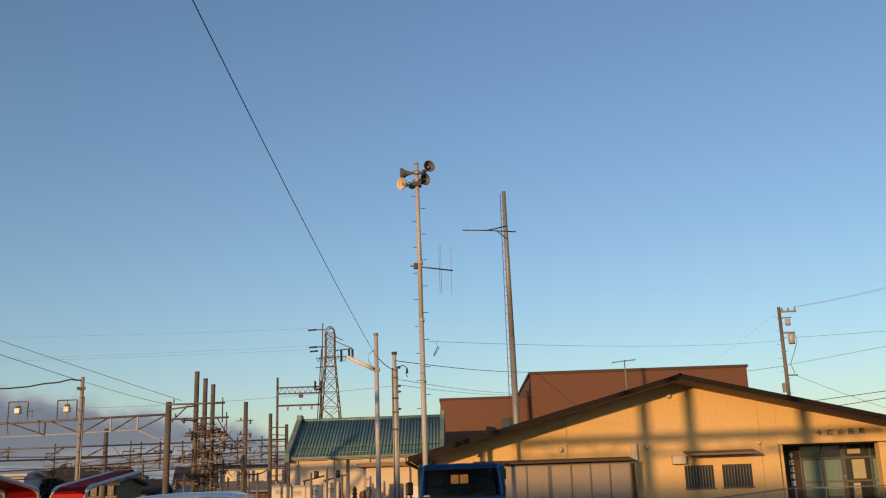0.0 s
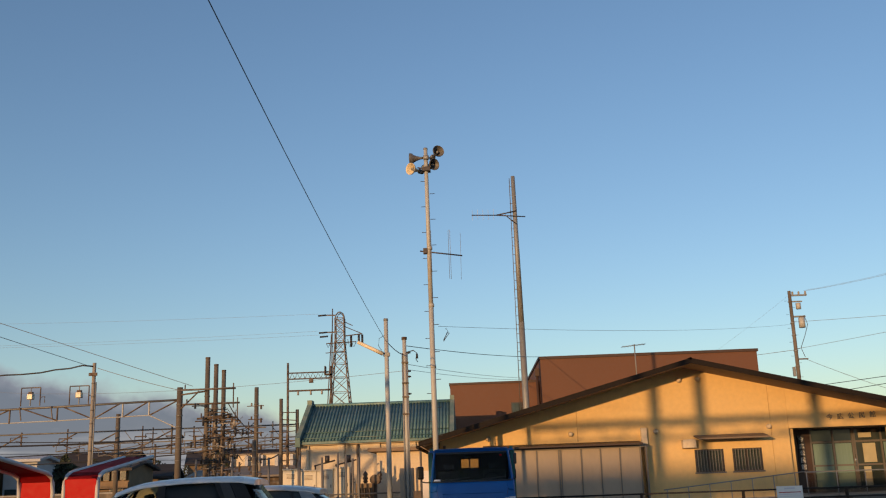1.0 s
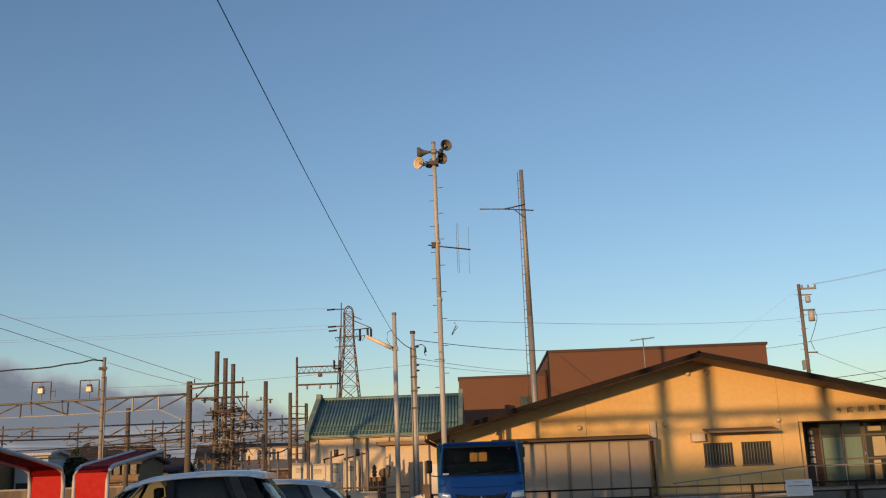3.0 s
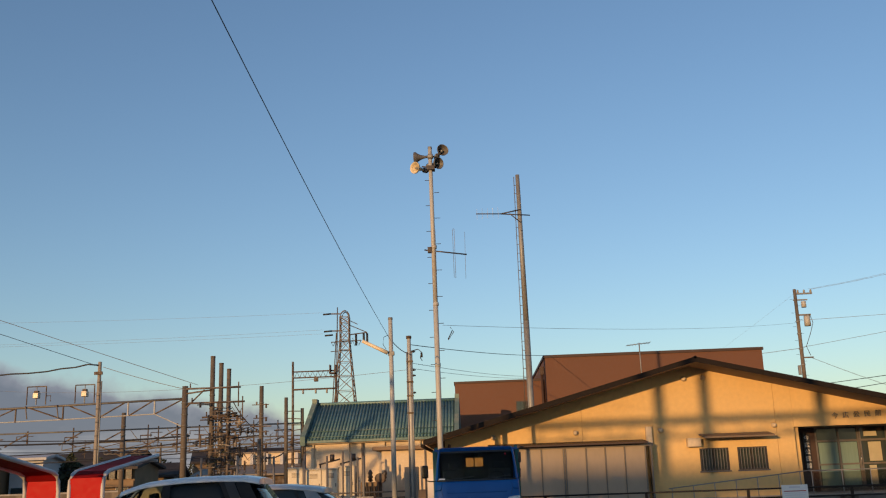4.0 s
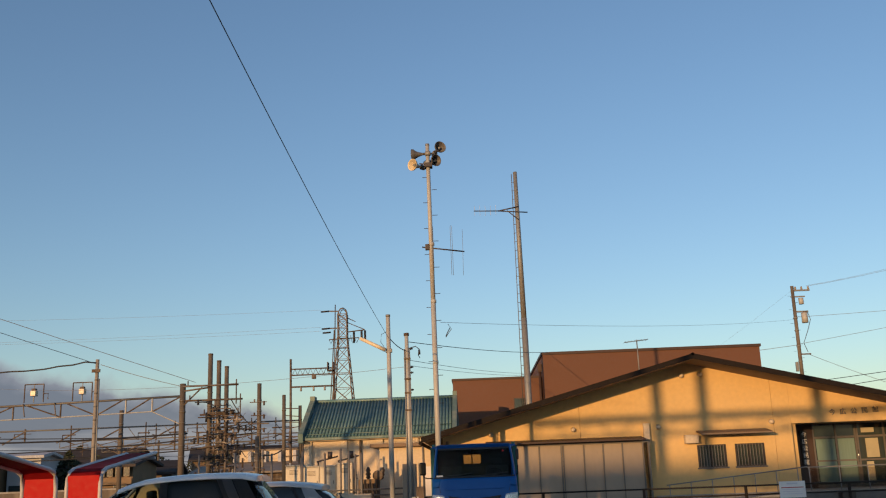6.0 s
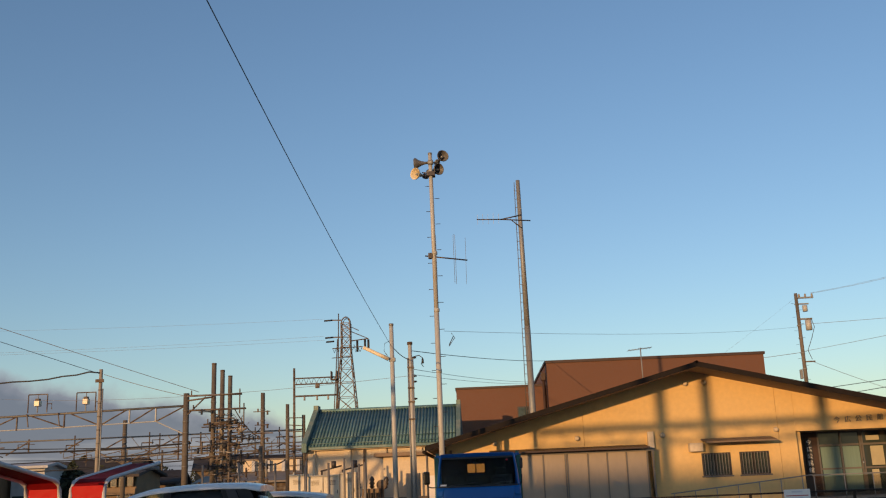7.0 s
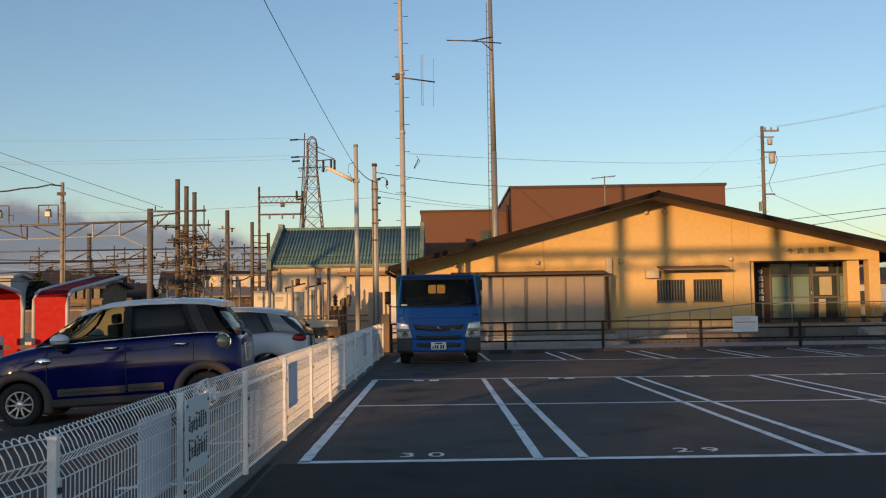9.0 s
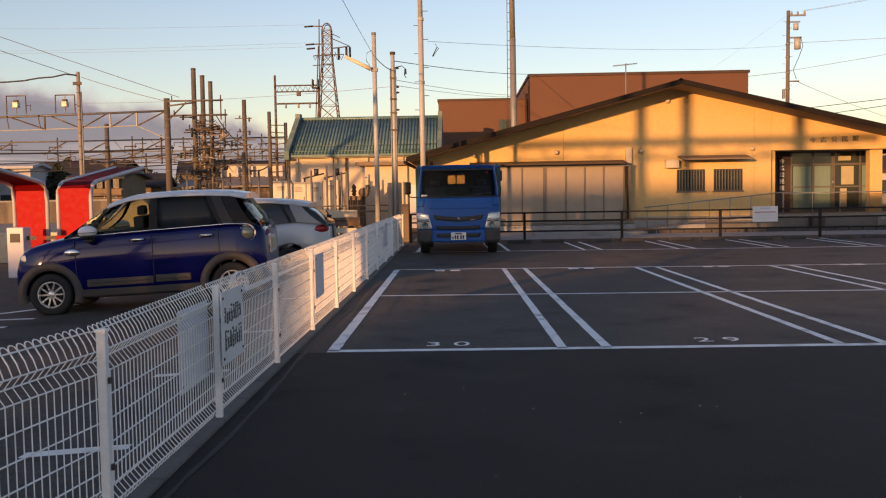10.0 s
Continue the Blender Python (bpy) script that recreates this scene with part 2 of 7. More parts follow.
M["house_white"] = material("white_house_wall", (0.42, 0.43, 0.45), 0.8, vary=0.08, scale=0.5)
M["horn_inside"] = material("beige_horn_paint", (0.68, 0.59, 0.42), 0.45, vary=0.08, scale=6)
# dark grey for horns turned from the sun: shade put into the colour
M["horn_shade_grey"] = material("grey_shaded_horn_paint", (0.115, 0.112, 0.108), 0.5, vary=0.12, scale=6)
M["shed_roof"] = material("weathered_shed_roof", (0.20, 0.17, 0.14), 0.7, vary=0.2, scale=1)
M["house_tan"] = material("tan_timber_wall", (0.20, 0.135, 0.075), 0.8, vary=0.2, scale=1.2)
M["gravel"] = material("pale_gravel", (0.30, 0.26, 0.21), 0.95, vary=0.25, scale=1.2, bump=0.8, bump_scale=30)
# truck_blue darkened, to colour the shade in the nose creases
M["truck_shadow_gap"] = material("deep_blue_crease_shade", (0.002, 0.050, 0.20), 0.4, vary=0.06, scale=2)
M["lamp_dark"] = material("green_grey_lamp_glass", (0.16, 0.19, 0.17), 0.12, 0.3, vary=0.08, coat=0.4)
M["lamp_amber_pale"] = material("pale_amber_lens", (0.62, 0.50, 0.36), 0.2, vary=0.05)
M["truck_inside"] = material("grey_cab_lining", (0.09, 0.09, 0.09), 0.8, vary=0.1)
M["glass"] = glass_material("clear_glass")
M["smoked"] = glass_material("smoked_guard_glass", (0.62, 0.58, 0.53), 0.12)
M["car_window"] = glass_material("green_tinted_car_window", (0.27, 0.32, 0.26))
M["privacy_glass"] = material("dark_privacy_glass", (0.020, 0.024, 0.020), 0.04, vary=0.03, spec=0.5)
M["cab_glass"] = glass_material("tinted_cab_glass", (0.55, 0.60, 0.60))
M["rail_clear"] = glass_material("smoked_clear_panel", (0.55, 0.5, 0.45), 0.1)


# ---- mesh helpers ----
def box(bm, x0, x1, y0, y1, z0, z1, bevel=0.0):
    vs = [bm.verts.new(p) for p in ((x0, y0, z0), (x1, y0, z0), (x1, y1, z0), (x0, y1, z0), (x0, y0, z1), (x1, y0, z1), (x1, y1, z1), (x0, y1, z1))]
    fs = [bm.faces.new([vs[i] for i in f]) for f in ((0, 3, 2, 1), (4, 5, 6, 7), (0, 1, 5, 4), (1, 2, 6, 5), (2, 3, 7, 6), (3, 0, 4, 7))]
    if bevel:
        es = list({e for f in fs for e in f.edges})
        bmesh.ops.bevel(bm, geom=es, offset=bevel, segments=2, affect="EDGES", profile=0.6)


def tube(bm, pts, r, seg=8, r1=None, caps=True):
    """A tube along points; r1: radius at its end."""
    pts = [Vector(p) for p in pts]
    rings = []
    for i, p in enumerate(pts):
        a, b = pts[max(0, i - 1)], pts[min(len(pts) - 1, i + 1)]
        d = (b - a).normalized()
        u = d.orthogonal().normalized() if abs(d.z) < 0.9 else (Vector((1, 0, 0)) - d * d.x).normalized()
        v = d.cross(u)
        k = i / max(1, len(pts) - 1)
        rad = r if r1 is None else r + (r1 - r) * k
        rings.append([bm.verts.new(p + rad * (math.cos(2 * math.pi * j / seg) * u + math.sin(2 * math.pi * j / seg) * v)) for j in range(seg)])
    for ra, rb in zip(rings, rings[1:]):
        for j in range(seg):
            f = bm.faces.new((ra[j], ra[(j + 1) % seg], rb[(j + 1) % seg], rb[j]))
            f.smooth = seg > 5
    if caps:
        bm.faces.new(rings[0][::-1])
        bm.faces.new(rings[-1])


def prism(bm, poly, axis, a, b):
    """A polygon pushed along an axis: 'y' takes (x, z) pairs, 'x' takes (y, z) pairs, 'z' takes (x, y) pairs."""
    put = {"y": lambda p, k: (p[0], k, p[1]), "x": lambda p, k: (k, p[0], p[1]), "z": lambda p, k: (p[0], p[1], k)}[axis]
    va = [bm.verts.new(put(p, a)) for p in poly]
    vb = [bm.verts.new(put(p, b)) for p in poly]
    n = len(poly)
    bm.faces.new(va)
    bm.faces.new(vb[::-1])
    for i in range(n):
        bm.faces.new((va[i], vb[i], vb[(i + 1) % n], va[(i + 1) % n]))


def lathe(bm, profile, seg=20, m=None):
    """A ring shape from (radius, height) pairs round the z axis, moved by m."""
    m = m or Matrix()
    rings = [[bm.verts.new(m @ Vector((r * math.cos(2 * math.pi * j / seg), r * math.sin(2 * math.pi * j / seg), z))) for j in range(seg)] for r, z in profile]
    for ra, rb in zip(rings, rings[1:]):
        for j in range(seg):
            bm.faces.new((ra[j], ra[(j + 1) % seg], rb[(j + 1) % seg], rb[j])).smooth = True


def mesh_of(name, bm, mat, normals=True):
    if normals:
        bmesh.ops.recalc_face_normals(bm, faces=bm.faces)
    me = bpy.data.meshes.new(name)
    bm.to_mesh(me)
    bm.free()
    me.materials.append(M[mat])
    return me


def part(name, bm, mat, parent=None, label="", m=None):
    ob = new(name, mesh_of(name, bm, mat))
    if parent:
        ob.parent = parent
    if m is not None:
        ob.matrix_basis = m
    return tagged(ob, label) if label else ob


def shared(name, me, parent, m=None):
    ob = new(name, me)
    ob.parent = parent
    if m is not None:
        ob.matrix_basis = m
    return ob


def thing(name, label, category, m=None, group="", kind=""):
    ob = new(name)
    ob.empty_display_size = 0.2
    if m is not None:
        ob.matrix_basis = m
    return tagged(ob, label, category, group, kind)


def B(*boxes, bevel=0.0):
    bm = bmesh.new()
    for b in boxes:
        box(bm, *b, bevel=bevel)
    return bm


def TB(*tubes):
    """Tubes: (points, radius) or (points, radius, seg, end radius)."""
    bm = bmesh.new()
    for t in tubes:
        tube(bm, *t)
    return bm


def sagged(a, b, sag, n=24):
    a, b = Vector(a), Vector(b)
    return [a.lerp(b, i / n) - Vector((0, 0, 4 * sag * (i / n) * (1 - i / n))) for i in range(n + 1)]


def wire(a, b, sag, r=0.012, mat="wire", label="thin black overhead power cable sagging between poles", n=24):
    return tagged(part("power_line", TB((sagged(a, b, sag, n), r, 5)), mat), label, "cable", "overhead cables")


def words(body, size, mat, m, parent=None, name="lettering", depth=0.004, sx=1.0):
    c = bpy.data.curves.new("t", "FONT")
    c.body, c.size, c.extrude, c.align_x, c.align_y = body, size, depth, "CENTER", "CENTER"
    o = bpy.data.objects.new("t", c)
    scene.collection.objects.link(o)
    bpy.context.view_layer.update()
    me = bpy.data.meshes.new_from_object(o.evaluated_get(bpy.context.evaluated_depsgraph_get()))
    bpy.data.objects.remove(o)
    me.materials.clear()
    me.materials.append(M[mat])
    ob = new(name, me)
    ob.matrix_basis = m @ Matrix.Diagonal((sx, 1, 1, 1))
    if parent:
        ob.parent = parent
    return ob


# ---- ground ----
LOW = -0.20          # the neighbouring lot falls away from the fence to the railway land


def lot_z(x):
    """Height of the ground west of the fence."""
    return max(LOW, -0.01 + 0.050 * (x + 1.6))


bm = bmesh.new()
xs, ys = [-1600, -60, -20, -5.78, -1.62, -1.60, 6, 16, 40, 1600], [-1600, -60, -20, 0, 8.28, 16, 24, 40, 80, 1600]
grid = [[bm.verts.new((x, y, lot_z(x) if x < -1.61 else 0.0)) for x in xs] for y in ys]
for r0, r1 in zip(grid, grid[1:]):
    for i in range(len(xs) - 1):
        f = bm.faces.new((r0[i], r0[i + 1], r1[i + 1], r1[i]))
        # the bays and the neighbouring lot take a paler asphalt than the lane
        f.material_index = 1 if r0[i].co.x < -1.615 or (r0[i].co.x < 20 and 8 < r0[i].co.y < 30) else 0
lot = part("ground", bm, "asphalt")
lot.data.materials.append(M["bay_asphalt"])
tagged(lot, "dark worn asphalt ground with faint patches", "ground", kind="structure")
bm = B((-40, -2.2, 27.5, 44, LOW, LOW + 0.02), (-60, -8.5, 44, 120, LOW, LOW + 0.02))
tagged(part("gravel_bed", bm, "gravel"), "pale dusty gravel round the substation and tracks", "gravel", kind="structure")
bm = B((-1.4, 22, 27.2, 36, 0, 0.004))
tagged(part("pavement", bm, "concrete"), "grey concrete apron before the community hall", "pavement", kind="structure")


def paint(name, poly_pts, width, group="parking lines"):
    """A painted stripe with slightly ragged edges."""
    a, b = (Vector((*p, 0)) for p in poly_pts)
    d = (b - a).normalized()
    s = Vector((-d.y, d.x, 0)) * width / 2
    n = max(2, int((b - a).length / 0.12))
    bm = bmesh.new()
    rows = []
    for i in range(n + 1):
        p = a.lerp(b, i / n)
        rows.append([bm.verts.new(p + s * (1 + random.uniform(-0.10, 0.06)) + Vector((0, 0, 0.004))), bm.verts.new(p - s * (1 + random.uniform(-0.10, 0.06)) + Vector((0, 0, 0.004)))])
    for r0, r1 in zip(rows, rows[1:]):
        bm.faces.new((r0[0], r0[1], r1[1], r1[0]))
    return tagged(part(name, bm, "line"), "worn white painted parking bay line on asphalt", "road marking", group, "structure")


X0 = -1.155
NEAR, MID, FAR = 8.335, 12.82, 17.15
for k in range(6):
    paint("bay_line", ((0.870 + 2.44 * k, NEAR), (0.735 + 2.33 * k, FAR - 0.10 * k)), 0.088)
    paint("bay_line", ((1.262 + 2.44 * k, NEAR), (1.110 + 2.32 * k, FAR - 0.10 * k)), 0.088)
paint("bay_line", ((X0, NEAR), (X0 - 0.025, FAR)), 0.105)
for k in range(6):
    xa = X0 - 0.05 if k == 0 else 1.30 + 2.44 * (k - 1)
    paint("bay_line", ((xa, NEAR - 0.008 * k), (1.30 + 2.44 * k, NEAR - 0.008 * (k + 1))), 0.125)
paint("bay_line", ((X0, MID), (16, MID - 0.44)), 0.09)
paint("bay_line", ((X0 - 0.04, FAR), (16, FAR - 0.70)), 0.10)
paint("bay_line", ((-1.15, 22.12), (18, 21.35)), 0.11)
for k in range(8):
    xf = 0.70 + 2.13 * k
    paint("bay_line", ((xf, 21.95), (xf - 0.11, 25.5)), 0.085)
    paint("bay_line", ((xf + 0.385, 21.95), (xf + 0.275, 25.5)), 0.085)
paint("bay_line", ((-1.05, 22.1), (-1.0, 25.5)), 0.10)
for body, x in (("3 0", -0.147), ("2 9", 2.315)):
    tagged(words(body, 0.33, "line", pose(x, 8.63 + 0.02 * x, 0.006), name="bay_number", depth=0.0005, sx=1.0), "white stencilled bay number painted on asphalt",
           "road marking", "bay numbers", "structure")
for k in range(4):
    x = -0.265 + 2.355 * k
    bm = B((x - 0.22, x - 0.05, 16.72, 16.90, 0.004, 0.007), (x + 0.05, x + 0.22, 16.72, 16.90, 0.004, 0.007))
    tagged(part("bay_number", bm, "line"), "worn illegible white bay number on asphalt", "road marking", "bay numbers", "structure")
# wheel stops of the far row
stop_me = mesh_of("wheel_stop", B((-0.30, 0.30, -0.07, 0.07, 0, 0.09), bevel=0.02), "stop_concrete")
for k in range(8):
    for dx in (0.62, 1.50):
        o = new("wheel_stop", stop_me)
        o.matrix_basis = pose(0.9 + 2.12 * k + dx, 25.35, 0)
        tagged(o, "low grey concrete wheel stop on asphalt", "wheel stop", "wheel stops")
for (a, b) in (((-5.2, 5.02), (-1.9, 5.30)), ((-5.7, 7.30), (-1.9, 7.62)), ((-5.7, 9.55), (-1.9, 9.90)), ((-6.6, 11.55), (-3.6, 12.0)), ((-6.4, 12.35), (-1.9, 13.2)), ((-6.9, 12.35), (-4.9, 15.5)), ((-5.7, 15.00), (-1.9, 15.5)),
               ((-5.7, 17.4), (-1.9, 17.9))):
    o = paint("bay_line", (a, b), 0.12)
    for v in o.data.vertices:
        v.co.z += lot_z(v.co.x)

# ---- kerb under the fence ----
bm = bmesh.new()
y = 3.95
while y < 25.4:
    box(bm, -1.60, -1.468, y, y + 0.596, LOW, 0.022 + random.uniform(-0.004, 0.004), bevel=0.012)
    y += 0.6
# south of the bend the kerb turns with the fence
count = len(bm.verts)
for k in range(11):
    box(bm, -0.08, 0.065, -0.6 * (k + 1), -0.6 * k - 0.004, LOW, 0.022 + random.uniform(-0.004, 0.004), bevel=0.012)
bm.verts.ensure_lookup_table()
bend = pose(-1.52, 3.94, 0, 0, 0, -9.0)
for v in bm.verts[count:]:
    v.co = bend @ v.co
tagged(part("kerb", bm, "kerb"), "weathered grey concrete kerb below the white fence", "kerb", kind="structure")

# dark seam where the lot's asphalt meets the strip along the kerb
bm = bmesh.new()
rows_ = []
for i in range(130):
    y = 2.0 + 0.17 * i
    c = -1.375 + 0.02 * math.sin(1.3 * y) + random.uniform(-0.006, 0.006)
    w = 0.010 + 0.007 * abs(math.sin(2.1 * y)) + random.uniform(0, 0.004)
    rows_.append([bm.verts.new((c - w, y, 0.003)), bm.verts.new((c + w, y, 0.003))])
for r0, r1 in zip(rows_, rows_[1:]):
    bm.faces.new((r0[0], r0[1], r1[1], r1[0]))
tagged(part("asphalt_seam", bm, "tar"), "dark open seam in the asphalt along the kerb", "seam", kind="structure")

# a few loose pale chips of gravel on the lane
rng_grit = random.Random(41)
bm = bmesh.new()
for _ in range(26):
    gx, gy, gr = rng_grit.uniform(-0.6, 4.2), rng_grit.uniform(3.4, 7.0), rng_grit.uniform(0.003, 0.0065)
    m = pose(gx, gy, gr * 0.45, 0, 0, rng_grit.uniform(0, 360)) @ Matrix.Diagonal((gr * rng_grit.uniform(1, 1.6), gr, gr * 0.6, 1))
    bmesh.ops.create_icosphere(bm, subdivisions=1, radius=1.0, matrix=m)
tagged(part("loose_gravel", bm, "notice"), "pale loose gravel chips scattered on the asphalt lane", "gravel", kind="stuff")

# ---- added wall out of sight, whose upper edge and openings shape the sunlight ----
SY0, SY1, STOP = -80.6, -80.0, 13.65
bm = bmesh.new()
# openings sized to drop sun patches on asphalt, fence, car and yard
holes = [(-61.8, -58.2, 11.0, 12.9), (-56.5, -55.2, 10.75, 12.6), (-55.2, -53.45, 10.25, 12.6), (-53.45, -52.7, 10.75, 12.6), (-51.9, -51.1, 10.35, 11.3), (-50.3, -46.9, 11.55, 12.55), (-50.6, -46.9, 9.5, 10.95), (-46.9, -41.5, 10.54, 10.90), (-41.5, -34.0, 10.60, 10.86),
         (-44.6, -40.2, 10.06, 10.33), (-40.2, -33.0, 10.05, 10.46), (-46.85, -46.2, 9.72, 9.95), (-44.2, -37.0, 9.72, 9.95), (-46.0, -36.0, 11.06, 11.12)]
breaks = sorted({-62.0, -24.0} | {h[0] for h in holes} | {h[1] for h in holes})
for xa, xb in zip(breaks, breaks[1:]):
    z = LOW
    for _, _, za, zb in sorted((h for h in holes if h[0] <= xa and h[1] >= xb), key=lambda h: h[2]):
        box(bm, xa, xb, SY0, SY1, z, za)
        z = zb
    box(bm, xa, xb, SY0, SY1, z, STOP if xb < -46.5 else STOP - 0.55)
tagged(part("wall_south", bm, "house_wall"), "unseen plain tan wall whose openings shape the sunlight on the lot", "wall", kind="structure")

# ---- community hall ----
YF = 33.0            # front wall
hall = thing("community_hall", "ochre rendered community hall with low gabled dark roof", "building", pose(0, YF, 0))
APEX = (7.21, 4.78)
LEFT_S, RIGHT_S = 0.2635, 0.240
EAVE = 1.55          # the roof's reach before the front wall


def under_roof(x):
    return APEX[1] - (APEX[0] - x) * LEFT_S if x < APEX[0] else APEX[1] - (x - APEX[0]) * RIGHT_S


def front_strip(bm, xa, xb, za, zb=None, y0=0.0, y1=0.2):
    if zb is None:
        pts = [(xa, za), (xb, za), (xb, under_roof(xb))]
        if xa < APEX[0] < xb:
            pts.append(APEX)
        pts.append((xa, under_roof(xa)))
        prism(bm, pts, "y", y0, y1)
    else:
        box(bm, xa, xb, y0, y1, za, zb)


WIN = [(7.40, 8.36), (8.66, 9.64)]
WZ = (1.28, 2.02)
# bays of render with open joints between them
for bay in ([-1.15, 3.52], [3.53, 10.03], [10.04, 10.62]):
    cuts = sorted({bay[0], bay[1], *[x for w in WIN for x in w if bay[0] < x < bay[1]]})
    for xa, xb in zip(cuts, cuts[1:]):
        for za, zb in (((0, WZ[0]), (WZ[1], None)) if any(abs(xa - w[0]) < 1e-6 for w in WIN) else ((0, None),)):
            bm = bmesh.new()
            front_strip(bm, xa, xb, za, zb)
            part("wall", bm, "stucco", hall)
bm = bmesh.new()
front_strip(bm, 10.625, 15.1, 2.62)
part("wall", bm, "stucco", hall)
part("column", B((14.72, 15.1, 0.0, 0.4, 0, 2.62)), "stucco", hall)
part("column", B((14.08, 14.50, 0.25, 0.6, 0.45, 2.62)), "stucco", hall)
part("joint_backing", B((-1.1, 10.6, 0.2, 0.26, 0, 2.4)), "dark_inside", hall)
for wb in ((-1.15, -0.95, 0.2, 13, 0, 2.3), (14.9, 15.1, 4, 13, 0, 2.84), (-0.95, 14.9, 12.8, 13, 0, 2.5), (10.62, 10.82, 0.2, 2.0, 0, 2.62)):
    part("side_wall", B(wb), "stucco", hall)
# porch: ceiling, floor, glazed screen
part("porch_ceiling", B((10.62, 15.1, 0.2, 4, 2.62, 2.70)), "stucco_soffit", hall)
part("porch_floor", B((10.2, 15.2, -1.3, 4, 0, 0.45)), "concrete", hall)
# the screen of frames and panes, set back in the porch
SY = 1.7
screen = part("door_head", B((11.84, 15.0, SY - 0.042, SY + 0.042, 2.60, 2.62)), "panel_frame", hall, "bronze aluminium door screen")
for x in (11.84, 12.62, 13.30, 13.37, 14.30, 14.94):
    part("mullion", B((x, x + 0.06, SY - 0.04, SY + 0.04, 0.45, 2.60)), "panel_frame", screen)
for za, zb in ((2.12, 2.19), (0.45, 0.55), (1.32, 1.38)):
    part("transom", B((11.90, 14.94, SY - 0.036, SY + 0.036, za, zb)), "panel_frame", screen)
for xa, xb in ((11.90, 12.62), (12.68, 13.30), (13.43, 14.30), (14.36, 14.94)):
    for za, zb in ((0.55, 1.32), (1.38, 2.12), (2.19, 2.60)):
        part("pane", B((xa, xb, SY - 0.006, SY + 0.006, za, zb)), "window_glass", screen)
for xa, xb in ((11.94, 12.60), (12.70, 13.28), (14.40, 14.92)):
    part("curtain", B((xa, xb, SY - 0.02, SY - 0.012, 0.58, 2.10)), "curtain", screen)
part("notice", B((13.66, 14.10, SY - 0.03, SY - 0.012, 1.42, 2.08)), "notice", screen, "cream paper notice behind the door glass")
part("notice", B((13.62, 13.86, SY - 0.03, SY - 0.012, 0.62, 1.28)), "notice", screen)
part("notice", B((13.55, 14.0, SY - 0.03, SY - 0.012, 2.28, 2.45)), "notice", screen)
part("door_handle", TB((((13.34, SY - 0.09, 1.30), (13.34, SY - 0.09, 1.70)), 0.018, 8)), "chrome", screen, "polished upright pull handle")
part("back_wall", B((11.84, 15.0, SY + 0.5, SY + 0.6, 0.45, 2.62)), "dark_inside", hall)
part("return_wall", B((10.82, 11.84, SY - 0.05, SY + 0.10, 0.45, 2.62)), "brown_trim", hall, "dark brown wall beside the door screen")
# upright name board and raised letters
board = part("name_board", B((11.40, 11.62, SY - 0.13, SY - 0.06, 1.18, 2.42), bevel=0.006), "sign_ink", hall, "black upright board with white characters")
for i, ch in enumerate("今広公民館"):
    words(ch, 0.19, "sign_white", pose(11.51, SY - 0.134, 2.27 - 0.238 * i, 90), board, "character", 0.003)
for i, ch in enumerate("今広公民館"):
    words(ch, 0.22, "panel_frame", pose(12.02 + 0.362 * i, -0.02, 2.93 + 0.010 * i, 90), hall, "character", 0.02)
# barred windows
for i, (xa, xb) in enumerate(WIN):
    w = part("window", B((xa, xa + 0.05, -0.02, 0.10, *WZ), (xb - 0.05, xb, -0.02, 0.10, *WZ), (xa + 0.05, xb - 0.05, -0.02, 0.10, WZ[0], WZ[0] + 0.05),
                         (xa + 0.05, xb - 0.05, -0.02, 0.10, WZ[1] - 0.05, WZ[1]), ((xa + xb) / 2 - 0.02, (xa + xb) / 2 + 0.02, 0.05, 0.10, WZ[0] + 0.05, WZ[1] - 0.05)), "dark_frame", hall,
             "dark bronze window with upright bars")
    part("pane", B((xa + 0.05, xb - 0.05, 0.10, 0.115, WZ[0] + 0.05, WZ[1] - 0.05)), "window_glass", w)
    part("sill", B((xa - 0.04, xb + 0.04, -0.06, 0.0, WZ[0] - 0.05, WZ[0] - 0.003)), "panel_frame", w)
    bar = mesh_of("bar", B((-0.011, 0.011, -0.05, -0.028, WZ[0] + 0.02, WZ[1] - 0.02)), "beam")
    for k in range(9):
        shared("bar", bar, w, pose(xa + 0.09 + (xb - xa - 0.18) * k / 8, 0, 0))


def roof_slab(bm, xa, xb, slope, y0, y1, lift, thick):
    """A tilted slab from the ridge to one side."""
    f = lambda x: APEX[1] + lift - abs(x - APEX[0]) * slope
    prism(bm, [(xa, f(xa)), (xb, f(xb)), (xb, f(xb) + thick), (xa, f(xa) + thick)], "y", y0, y1)


RIDGE = APEX[0]
bm = bmesh.new()
roof_slab(bm, -1.75, RIDGE, LEFT_S, 0.05 - EAVE, 13.6, 0.02, 0.13)
roof_slab(bm, RIDGE, 16.4, RIGHT_S, 0.05 - EAVE, 13.6, 0.02, 0.13)
roof = part("roof", bm, "roof_brown", hall, "dark brown sheet metal roof with deep verge")
bm = bmesh.new()
roof_slab(bm, -1.8, RIDGE, LEFT_S, -EAVE, 0.05 - EAVE, -0.01, 0.17)
roof_slab(bm, RIDGE, 16.45, RIGHT_S, -EAVE, 0.05 - EAVE, -0.01, 0.17)
part("fascia", bm, "roof_brown", roof)
bm = bmesh.new()
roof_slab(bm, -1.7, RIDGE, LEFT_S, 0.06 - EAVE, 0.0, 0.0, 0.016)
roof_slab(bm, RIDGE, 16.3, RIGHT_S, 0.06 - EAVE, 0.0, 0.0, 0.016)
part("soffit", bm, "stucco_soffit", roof)
